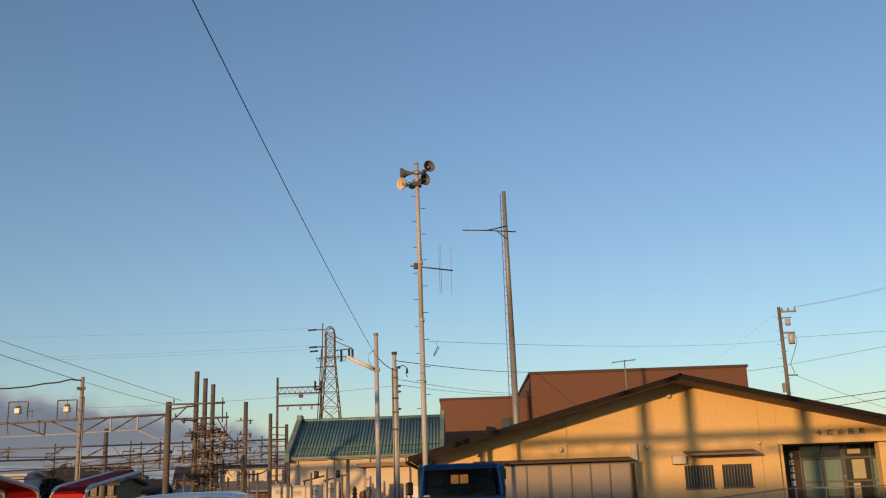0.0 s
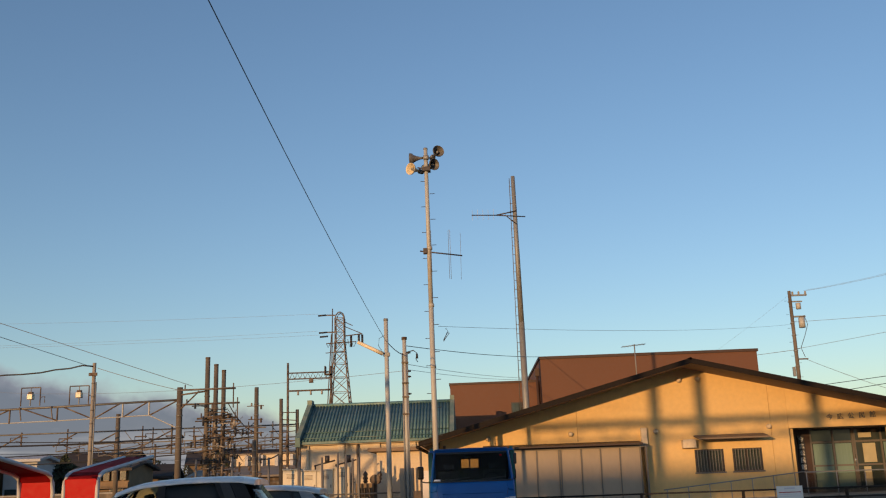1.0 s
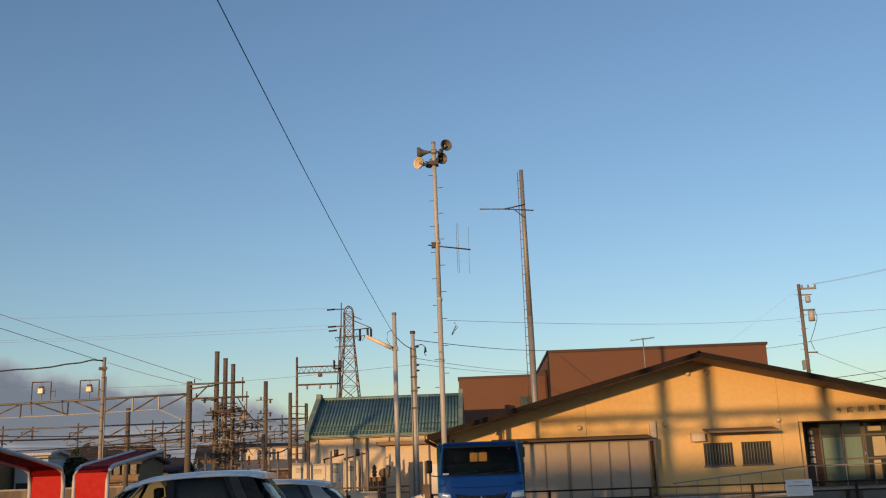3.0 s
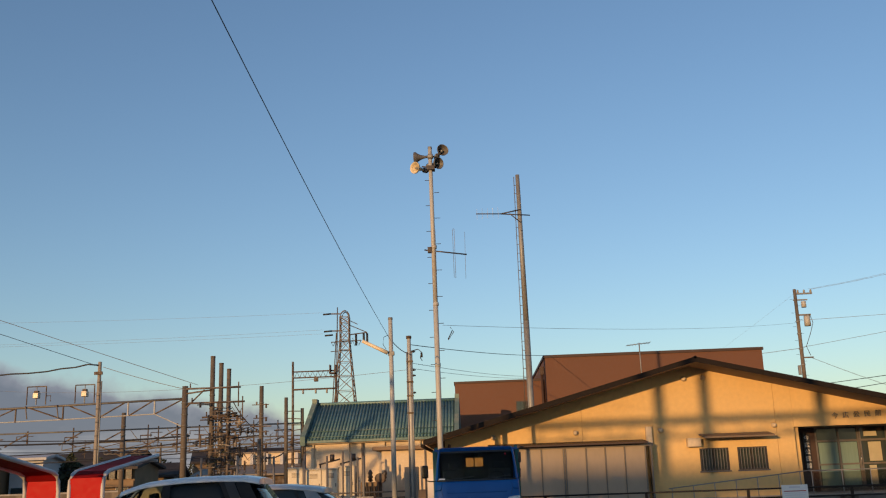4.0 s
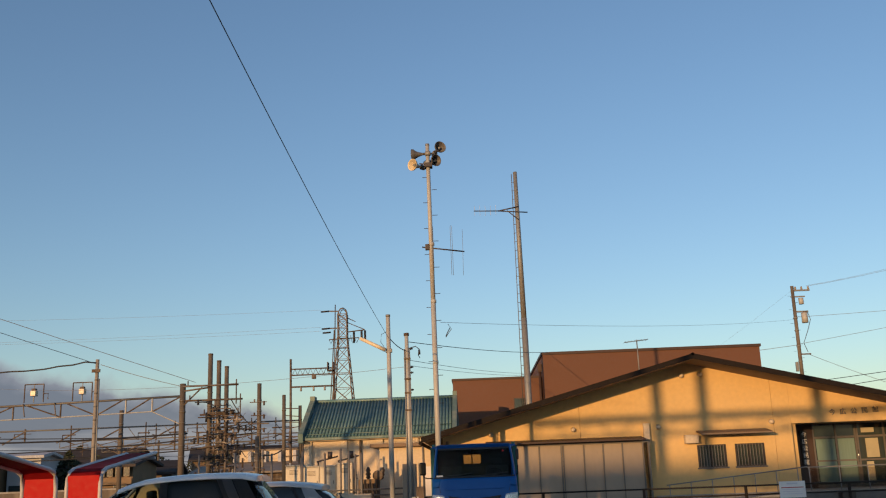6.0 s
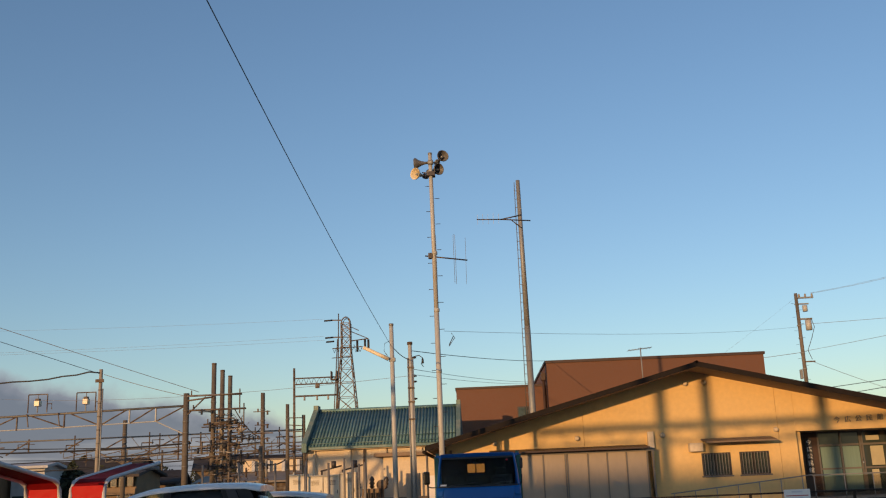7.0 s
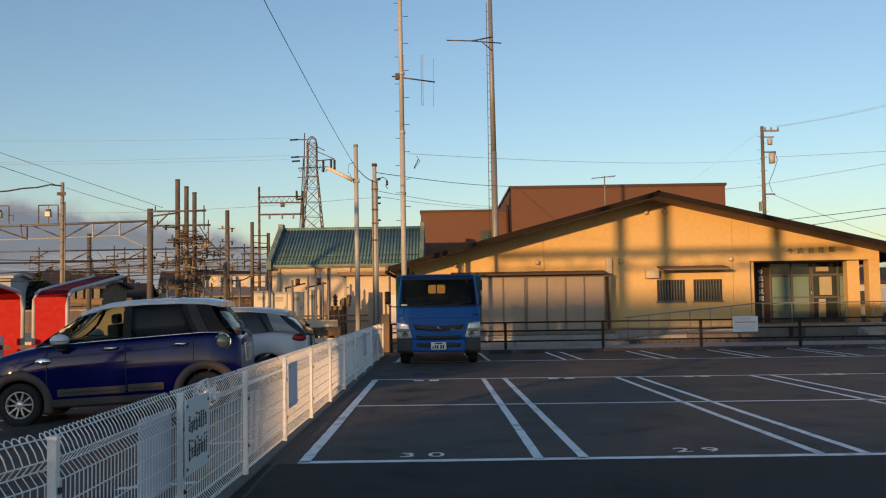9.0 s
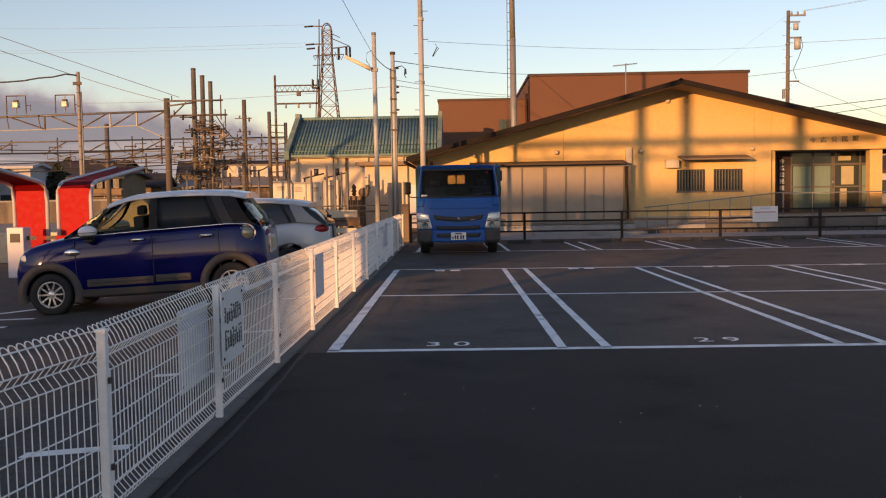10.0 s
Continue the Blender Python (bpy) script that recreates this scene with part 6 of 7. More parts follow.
    for i in range(19):
        x = x0 + (x1 - x0) * i / 18
        zr, zb = lerp_line(roof, max(xr0, min(xr1, x))), lerp_line(top, x) - 0.01
        if x < spec.get("spoiler", -9):
            zr = lerp_line(roof, spec["spoiler"]) - 0.05 * (spec["spoiler"] - x) / 0.2
        h = max(0.3, zr - zb)
        wt_ = W2 * 0.955 - spec["lean"] * h + 0.012
        sec = [(wt_ + 0.008, zr - 0.055), (wt_, zr - 0.03), (wt_ - 0.07, zr + 0.012), (wt_ * 0.5, zr + 0.03), (0, zr + 0.034)]
        sec = sec + [(-y, z) for y, z in sec[-2::-1]]
        rb_.append([bm.verts.new((x, y, z)) for y, z in sec] + [bm.verts.new((x, -y_, zr - 0.05)) for y_ in (wt_ * 0.6, -wt_ * 0.6)])
    for ra, rc in zip(rb_, rb_[1:]):
        for j in range(len(ra)):
            bm.faces.new((ra[j], ra[(j + 1) % len(ra)], rc[(j + 1) % len(ra)], rc[j])).smooth = True
    bm.faces.new(rb_[0])
    bm.faces.new(rb_[-1][::-1])
    part("roof", bm, spec["roof_paint"], o, spec["roof_label"])

    def on_glass(x, f, s, out=0.006):
        zr, zb = lerp_line(roof, x), lerp_line(top, x) - 0.01
        h = zr - zb
        wb = W2 * 0.955
        ys_ = wb - 0.35 * spec["lean"] * h * f / 0.5 if f <= 0.5 else wb - spec["lean"] * h * (0.35 + 0.65 * (f - 0.5) / 0.4)
        return Vector((x, s * (ys_ + out), zb + f * h))

    for s in (-1, 1):
        for xb, xt, w0, w1, mat in spec["pillars"]:
            bm = bmesh.new()
            q = [[bm.verts.new(on_glass(xb + (xt - xb) * f / 0.9 + dw * (w0 + (w1 - w0) * f / 0.9), f, s, out)) for f in (0.0, 0.3, 0.5, 0.7, 0.9)] for dw in (-0.5, 0.5) for out in (0.012,)]
            for i in range(4):
                bm.faces.new((q[0][i], q[1][i], q[1][i + 1], q[0][i + 1]))
            bmesh.ops.solidify(bm, geom=bm.faces[:], thickness=0.010)
            part("pillar", bm, mat, o)
        if spec["clad"]:
            bm = bmesh.new()
            q = [[bm.verts.new(on_glass(-1.10 + 0.15 * f + (0.85 - 0.15 * f) * u, f, s, 0.004)) for f in (0.03, 0.3, 0.5, 0.7, 0.88)] for u in [i / 8 for i in range(9)]]
            for ra, rb in zip(q, q[1:]):
                for i in range(4):
                    bm.faces.new((ra[i], rb[i], rb[i + 1], ra[i + 1])).smooth = True
            bmesh.ops.solidify(bm, geom=bm.faces[:], thickness=0.003)
            part("rear_side_glass", bm, "privacy_glass", o, "dark privacy glass")
        # bright strip below the windows, handles, cladding and mirror
        xa, xb = spec["strip"]
        if spec["chrome"]:
            part("belt_strip", TB(([(x, s * W2 * 0.972, lerp_line(top, x) - 0.005) for x in [xa + (xb - xa) * i / 8 for i in range(9)]], 0.010, 6)), "chrome", o)
        hz = spec["handle_z"]
        for hx in spec["handles"]:
            h = part("door_handle", TB((((hx - 0.10, s * (W2 - 0.01), hz), (hx - 0.07, s * (W2 + 0.026), hz + 0.005), (hx + 0.07, s * (W2 + 0.026), hz - 0.005), (hx + 0.10, s * (W2 - 0.01), hz - 0.01)), 0.017, 6)), spec["handle_mat"], o)
        for dx in spec["seams"]:
            part("door_seam", B((dx - 0.003, dx + 0.003, s * W2 * 0.99 - 0.012, s * W2 * 0.99 + 0.012, sill + 0.16, lerp_line(top, dx) - 0.06)), "plastic_black", o)
        mx = spec["mirror"]
        def shell(kx, ky, kz, dz=0.0):
            e = bmesh.new()
            bmesh.ops.create_uvsphere(e, u_segments=20, v_segments=12, radius=1.0, matrix=pose(mx, s * (W2 + 0.115), 1.115 + dz) @ Matrix.Diagonal((kx, ky, kz, 1)))
            for f in e.faces:
                f.smooth = True
            return e

        mr = part("mirror", shell(0.125, 0.105, 0.082), spec["mirror_mat"], o, spec["mirror_label"])
        if spec["clad"]:
            part("mirror_band", shell(0.128, 0.108, 0.014, -0.01), "plastic_black", mr)
            part("mirror_base", shell(0.100, 0.085, 0.055, -0.055), "plastic_black", mr)
        part("mirror_foot", B((mx - 0.05, mx + 0.05, min(s * (W2 - 0.04), s * (W2 + 0.12)), max(s * (W2 - 0.04), s * (W2 + 0.12)), 0.97, 1.03), bevel=0.02), "plastic_black", o)
        if spec["clad"]:
            for a in ax:
                bm = bmesh.new()
                ring = [[bm.verts.new((a + k_ * math.cos(t_), s * (W2 + d_), r + k_ * math.sin(t_))) for k_, d_ in ((r * 1.13, -0.02), (r * 1.17, 0.022), (r * 1.48, 0.020), (r * 1.55, -0.012))]
                        for t_ in [math.pi * (-0.10 + 1.20 * q / 22) for q in range(23)]]
                for ra, rb in zip(ring, ring[1:]):
                    for j in range(3):
                        bm.faces.new((ra[j], ra[j + 1], rb[j + 1], rb[j])).smooth = True
                part("wheel_arch_trim", bm, "plastic_grey", o)
            part("side_moulding", B((ax[0] + r * 1.9, -0.20, s * W2 - 0.015, s * W2 + 0.018, 0.375, 0.475), bevel=0.012), "plastic_grey", o)
            part("side_moulding", B((-0.17, ax[1] - r * 1.75, s * W2 - 0.015, s * W2 + 0.018, 0.365, 0.465), bevel=0.012), "plastic_grey", o)
            for xa_, xb_ in ((ax[0] + r * 1.9 + 0.04, -0.24), (-0.13, ax[1] - r * 1.75 - 0.04)):
                part("moulding_ridge", B((xa_, xb_, s * W2 - 0.01, s * W2 + 0.026, 0.405, 0.430), bevel=0.006), "plastic_black", o)
            part("sill_trim", B((ax[0] + r * 1.2, ax[1] - r * 1.2, s * W2 - 0.03, s * W2 + 0.005, sill - 0.01, sill + 0.09), bevel=0.012), "plastic_black", o)
            bm = bmesh.new()
            lathe(bm, [(0.0, 0.02), (0.07, 0.02), (0.09, 0.0), (0.09, -0.03)], 20, pose(L2 - 0.80, s * W2 * 0.998, 0.845, -90 * s) @ Matrix.Diagonal((1.25, 0.55, 1, 1)))
            part("side_marker", bm, "chrome", o)
        for a in ax:
            wheel(o, a, s * (W2 - 0.10), r, 0.18, s, spec["spokes"])
        # lamps
        hl = bmesh.new()
        bmesh.ops.create_uvsphere(hl, u_segments=18, v_segments=10, radius=1.0, matrix=pose(L2 - 0.19, s * (W2 - 0.15), spec["lamp_z"]) @ Matrix.Diagonal((0.13, 0.105, 0.105, 1)))
        for f in hl.faces:
            f.smooth = True
        part("headlight", hl, "lamp_clear", o)
        tl = bmesh.new()
        tx, ty, tz, sx_, sy_, sz_ = spec["tail"]
        bmesh.ops.create_uvsphere(tl, u_segments=18, v_segments=10, radius=1.0, matrix=pose(tx, s * ty, tz) @ Matrix.Diagonal((sx_, sy_, sz_, 1)))
        for f in tl.faces:
            f.smooth = True
        lamp_ = part("tail_lamp", tl, spec["tail_mat"], o)
        if spec["clad"]:
            part("lamp_ring", TB(([(tx - 0.012 + 0.106 * math.cos(a), s * (ty + 0.050 - 0.03 * math.sin(a) ** 2), tz + 0.110 * math.sin(a)) for a in [2 * math.pi * j / 24 for j in range(25)]], 0.013, 6)), "chrome", lamp_)
        part("fog_lamp", B((L2 - 0.16, L2 - 0.02, s * (W2 - 0.28) - 0.09, s * (W2 - 0.28) + 0.09, 0.44, 0.53), bevel=0.02), "lamp_amber", o)
    part("front_bumper", B((L2 - 0.34, L2 + 0.0, -W2 * 0.80, W2 * 0.80, 0.20, 0.44), bevel=0.06), "plastic_grey" if spec["clad"] else paint_, o)
    part("rear_bumper", B((-L2 - 0.02, -L2 + 0.28, -W2 * 0.85, W2 * 0.85, 0.22, 0.50), bevel=0.06), "plastic_grey" if spec["clad"] else paint_, o)
    part("grille", B((L2 - 0.06, L2 + 0.015, -0.42, 0.42, 0.52, 0.66), bevel=0.01), "plastic_black", o)
    part("number_plate", B((-L2 - 0.035, -L2 - 0.02, -0.16, 0.16, 0.70, 0.86), bevel=0.003), "notice", o, "pale number plate")
    part("plate_frame", B((-L2 - 0.022, -L2 + 0.05, -0.26, 0.26, 0.64, 0.92), bevel=0.02), "chrome" if spec["clad"] else "plastic_black", o)
    part("rear_wiper", TB((((-L2 + 0.06, 0.0, 1.07), (-L2 + 0.13, -0.25, 1.16)), 0.012, 6), (((-L2 + 0.02, 0.02, 1.05), (-L2 + 0.1, 0.02, 1.07)), 0.028, 8)), "plastic_black", o)
    return o


blue = dict(L=3.40, W=1.475, paint="car_blue", axles=(-1.225, 1.23), r=0.288, sill=0.24, lean=0.20,
            top=[(-1.70, 0.98), (-1.60, 1.08), (-1.35, 1.112), (-0.8, 1.100), (0.0, 1.082), (0.50, 1.066), (0.85, 1.05), (1.2, 1.00), (1.45, 0.945), (1.60, 0.88), (1.67, 0.80), (1.70, 0.70)],
            roof=[(-1.655, 1.06), (-1.58, 1.16), (-1.44, 1.36), (-1.36, 1.475), (-1.27, 1.532), (-0.9, 1.562), (-0.45, 1.574), (-0.1, 1.566), (0.12, 1.548), (0.38, 1.475), (1.00, 1.052)],
            skin=(-1.46, 0.40), spoiler=-1.27, roof_paint="car_white", roof_label="white painted roof with rear spoiler",
            pillars=[(0.93, 0.40, 0.09, 0.08, "plastic_black"), (-0.205, -0.225, 0.12, 0.10, "plastic_black"), (-1.125, -0.955, 0.06, 0.07, "plastic_black"), (-1.225, -1.055, 0.145, 0.135, "plastic_silver"), (-1.455, -1.23, 0.30, 0.20, "plastic_black")],
            strip=(-1.5, 0.9), chrome=True, handles=(-0.914, 0.009), handle_z=0.968, handle_mat="chrome", seams=(-1.08, -0.18, 0.86), mirror=0.63, mirror_mat="car_white", mirror_label="white door mirror cap",
            glass="car_window", lamp_z=0.78, clad=True, spokes=10, tail=(-1.46, 0.660, 0.965, 0.10, 0.080, 0.105), tail_mat="lamp_dark")
car("hatchback_car", "dark blue compact car with white roof and grey cladding", pose(-4.40, 13.6, -0.15, 0, 2.6, 180 + 3.5), blue)
silver = dict(L=3.90, W=1.695, paint="car_silver", axles=(-1.25, 1.24), r=0.29, sill=0.20, lean=0.26,
              top=[(-1.95, 0.86), (-1.80, 0.98), (-1.4, 1.02), (0.0, 0.95), (0.9, 0.92), (1.3, 0.86), (1.7, 0.74), (1.95, 0.58)],
              roof=[(-1.92, 0.96), (-1.72, 1.16), (-1.42, 1.34), (-1.0, 1.40), (-0.3, 1.435), (0.1, 1.41), (1.15, 0.93)],
              skin=(-1.62, 0.18), spoiler=-1.42, roof_paint="car_silver", roof_label="silver painted roof",
              pillars=[(1.05, 0.16, 0.08, 0.08, "car_silver"), (-0.05, -0.10, 0.10, 0.08, "plastic_black"), (-1.62, -1.38, 0.44, 0.22, "car_silver"), (-1.30, -1.12, 0.05, 0.05, "plastic_black")],
              strip=(-1.2, 1.0), chrome=False, handles=(-0.80, 0.20), handle_z=0.90, handle_mat="car_silver", seams=(-0.95, 0.0, 0.9), mirror=0.85, mirror_mat="car_silver", mirror_label="silver door mirror",
              glass="car_glass", lamp_z=0.70, clad=False, spokes=7, tail=(-1.70, 0.72, 0.86, 0.24, 0.10, 0.085), tail_mat="lamp_red")
car("hatchback_car", "silver hatchback parked behind the mesh fence", pose(-4.22, 17.0, -0.14, 0, 2.4, 180 + 3), silver)

# blue truck
tk = thing("light_truck", "bright blue cab-over light truck facing the lot", "truck", pose(-0.075, 21.15, 0))
HW = 0.93
# height, set-back at the middle, half width
NOSE = [(0.50, 0.01, 0.925), (0.62, 0.0, 0.930), (0.80, 0.0, 0.935), (0.95, 0.012, 0.935), (1.08, 0.035, 0.930), (1.18, 0.062, 0.925), (1.265, 0.090, 0.918)]
SCREEN = [(1.265, 0.092, 0.905), (1.50, 0.200, 0.888), (1.75, 0.318, 0.862), (1.925, 0.405, 0.835)]


def along(rows, z):
    """Set-back and half width of the cab at a height."""
    for (za, ya, wa), (zb, yb, wb) in zip(rows, rows[1:]):
        if z <= zb or zb == rows[-1][0]:
            k = max(0.0, (z - za) / (zb - za))
            return ya + (yb - ya) * k, wa + (wb - wa) * k


def cab_y(rows, x, z, depth=0.24, n=4.6):
    """The cab's rounded front: nearly flat across, curling back at the corners."""
    y0, w = along(rows, z)
    u = min(0.999, abs(x) / w)
    return y0 + depth * (1 - (1 - u ** n) ** (1 / n))


def push_back(bm, thick):
    """Gives a sheet its thickness, away from the front."""
    r = bmesh.ops.extrude_face_region(bm, geom=bm.faces[:])
    for e in r["geom"]:
        if isinstance(e, bmesh.types.BMVert):
            e.co.y += thick
    return bm


def cab_skin(rows, zs, edge=0.997, cols=36, thick=0.03):
    bm = bmesh.new()
    g = []
    for z in zs:
        w = along(rows, z)[1] * edge
        line = [w * math.sin(math.pi / 2 * (2 * j / cols - 1)) for j in range(cols + 1)]
        g.append([bm.verts.new((x, cab_y(rows, x, z), z)) for x in line])
    for ra, rb in zip(g, g[1:]):
        for j in range(cols):
            bm.faces.new((ra[j], ra[j + 1], rb[j + 1], rb[j])).smooth = True
    return push_back(bm, thick)


def cab_patch(top, low, out, thick=0.02, rows=NOSE, nu=12, nv=5):
    """A piece laid on the cab's front between an upper and a lower edge, given as (x, z) corners."""
    def on(line, u):
        k = u * (len(line) - 1)
        i = min(len(line) - 2, int(k))
        return [line[i][c] + (line[i + 1][c] - line[i][c]) * (k - i) for c in (0, 1)]

    bm = bmesh.new()
    g = []
    for i in range(nv + 1):
        v = i / nv
        row = []
        for j in range(nu + 1):
            p, q = on(top, j / nu), on(low, j / nu)
            x, z = p[0] + (q[0] - p[0]) * v, p[1] + (q[1] - p[1]) * v
            row.append(bm.verts.new((x, cab_y(rows, x, z) - out, z)))
        g.append(row)
    for ra, rb in zip(g, g[1:]):
        for j in range(nu):
            bm.faces.new((ra[j], ra[j + 1], rb[j + 1], rb[j])).smooth = True
    return push_back(bm, thick)


def flip(line, s):
    return [(s * x, z) for x, z in line]


part("front_panel", cab_skin(NOSE, [0.52, 0.62, 0.74, 0.86, 0.95, 1.02, 1.08, 1.13, 1.18, 1.225, 1.262]), "truck_blue", tk)
ws = part("windscreen", cab_skin(SCREEN, [1.285 + 0.08 * k for k in range(8)] + [1.90], 0.955, 36, 0.008), "cab_glass", tk, "clear raked windscreen")
part("windscreen_seal", cab_patch([(-0.86, 1.300), (0.86, 1.300)], [(-0.87, 1.268), (0.87, 1.268)], 0.012, 0.02, SCREEN, 24, 2), "plastic_black", ws)
part("header_seal", cab_patch([(-0.78, 1.912), (0.78, 1.912)], [(-0.785, 1.868), (0.785, 1.868)], 0.006, 0.012, SCREEN, 20, 2), "plastic_black", ws)
part("sticker", cab_patch([(-0.82, 1.335), (-0.68, 1.335)], [(-0.83, 1.300), (-0.69, 1.300)], 0.006, 0.004, SCREEN, 4, 2), "sign_white", ws)
part("sticker", cab_patch([(0.63, 1.84), (0.67, 1.84)], [(0.63, 1.80), (0.67, 1.80)], 0.006, 0.004, SCREEN, 2, 2), "lamp_red", ws)
for s in (-1, 1):
    # corner pillar between the screen and the door
    bm = bmesh.new()
    rails = []
    for z in [1.25 + 0.085 * k for k in range(9)]:
        y0, w = along(SCREEN, z)
        rails.append([bm.verts.new((s * x, y, z)) for x, y in ((w * 0.945, cab_y(SCREEN, w * 0.945, z) - 0.012), (w * 0.985, cab_y(SCREEN, w * 0.985, z) - 0.008), (w + 0.006, y0 + 0.22), (w + 0.002, y0 + 0.30), (w - 0.05, y0 + 0.28), (w * 0.93, y0 + 0.14))])
    for ra, rb in zip(rails, rails[1:]):
        for j in range(6):
            bm.faces.new((ra[j], ra[(j + 1) % 6], rb[(j + 1) % 6], rb[j])).smooth = True
    bm.faces.new(rails[0])
    bm.faces.new(rails[-1][::-1])
    part("windscreen_pillar", bm, "truck_blue", tk)
# roof, rounded at the brow and the sides
bm = bmesh.new()
g = []
for y, z, w in ((0.395, 1.905, 0.80), (0.405, 1.945, 0.815), (0.46, 1.978, 0.82), (0.62, 1.995, 0.83), (1.10, 2.0, 0.84), (1.60, 1.985, 0.84), (1.655, 1.93, 0.84)):
    sec = [(-w, -0.045), (-w, -0.022), (-w + 0.025, -0.006), (-w + 0.08, 0.0), (0, 0.010), (w - 0.08, 0.0), (w - 0.025, -0.006), (w, -0.022), (w, -0.045)]
    g.append([bm.verts.new((x, y + 0.10 * (abs(x) / w) ** 5 * (1 if y < 0.6 else 0), z + dz)) for x, dz in sec])
for ra, rb in zip(g, g[1:]):
    for j in range(8):
        bm.faces.new((ra[j], ra[j + 1], rb[j + 1], rb[j])).smooth = True
bmesh.ops.solidify(bm, geom=bm.faces[:], thickness=0.02)
part("roof", bm, "truck_blue", tk)
for s in (-1, 1):
    x0, x1 = sorted((s * HW, s * (HW - 0.04)))
    bm = bmesh.new()
    prism(bm, [(0.24, 0.62), (1.66, 0.62), (1.66, 1.20), (0.30, 1.27)], "x", x0, x1)
    d = part("door", bm, "truck_blue", tk)
    bm = bmesh.new()
    prism(bm, [(0.40, 1.27), (1.50, 1.22), (1.50, 1.88), (0.68, 1.90)], "x", s * (HW - 0.06) - 0.003, s * (HW - 0.06) + 0.003)
    part("side_window", bm, "glass", d)
    xr = sorted((s * (HW - 0.03), s * (HW - 0.08)))
    part("rear_pillar", B((xr[0], xr[1], 1.50, 1.66, 1.20, 1.94)), "truck_blue", tk)
part("rear_panel", B((-0.88, 0.88, 1.62, 1.66, 0.5, 1.58), (-0.86, 0.86, 1.62, 1.66, 1.78, 1.93), (-0.87, -0.24, 1.62, 1.66, 1.58, 1.78), (-0.06, -0.03, 1.62, 1.66, 1.58, 1.78), (0.16, 0.87, 1.62, 1.66, 1.58, 1.78)), "truck_inside", tk)
part("rear_pane", B((-0.24, -0.06, 1.636, 1.642, 1.58, 1.78)), "rail_clear", tk)
part("rear_pane", B((-0.03, 0.16, 1.636, 1.642, 1.58, 1.78)), "rail_clear", tk)
part("cab_floor", B((-HW + 0.06, HW - 0.06, 0.30, 1.6, 0.55, 0.62)), "truck_inside", tk)
for x0, x1 in ((-0.78, -0.28), (0.26, 0.78)):
    st = part("seat", B((x0, x1, 0.95, 1.45, 0.90, 1.05), bevel=0.04), "truck_inside", tk)
    part("backrest", B((x0, x1, 1.40, 1.54, 1.0, 1.52), bevel=0.05), "truck_inside", st)
    part("headrest", B((x0 + 0.13, x1 - 0.13, 1.42, 1.52, 1.53, 1.68), bevel=0.04), "truck_inside", st)
part("dashboard", B((-HW + 0.10, HW - 0.10, 0.34, 0.62, 0.9, 1.25), bevel=0.04), "plastic_black", tk)
bm = bmesh.new()
lathe(bm, [(0.19, -0.012), (0.205, 0.0), (0.19, 0.012), (0.178, 0.0), (0.19, -0.012)], 24, pose(0.45, 0.72, 1.31, 50))
part("steering_wheel", bm, "plastic_black", tk)
part("inner_mirror", B((-0.12, 0.06, 0.50, 0.54, 1.77, 1.84), bevel=0.015), "plastic_black", tk)
part("mirror_stem", TB((((-0.03, 0.50, 1.83), (-0.03, 0.44, 1.90)), 0.012, 6)), "plastic_black", tk)
for xa, xb in ((-0.62, -0.05), (0.14, 0.74)):
    yb = [cab_y(SCREEN, x, z) - 0.015 for x, z in ((xa, 1.305), (xb, 1.36))]
    part("wiper", TB((((xa, yb[0], 1.305), (xb, yb[1], 1.36)), 0.011, 6), ((((xa + xb) / 2 - 0.12, yb[0], 1.275), ((xa + xb) / 2 + 0.05, (yb[0] + yb[1]) / 2, 1.335)), 0.010, 6)), "plastic_black", tk)
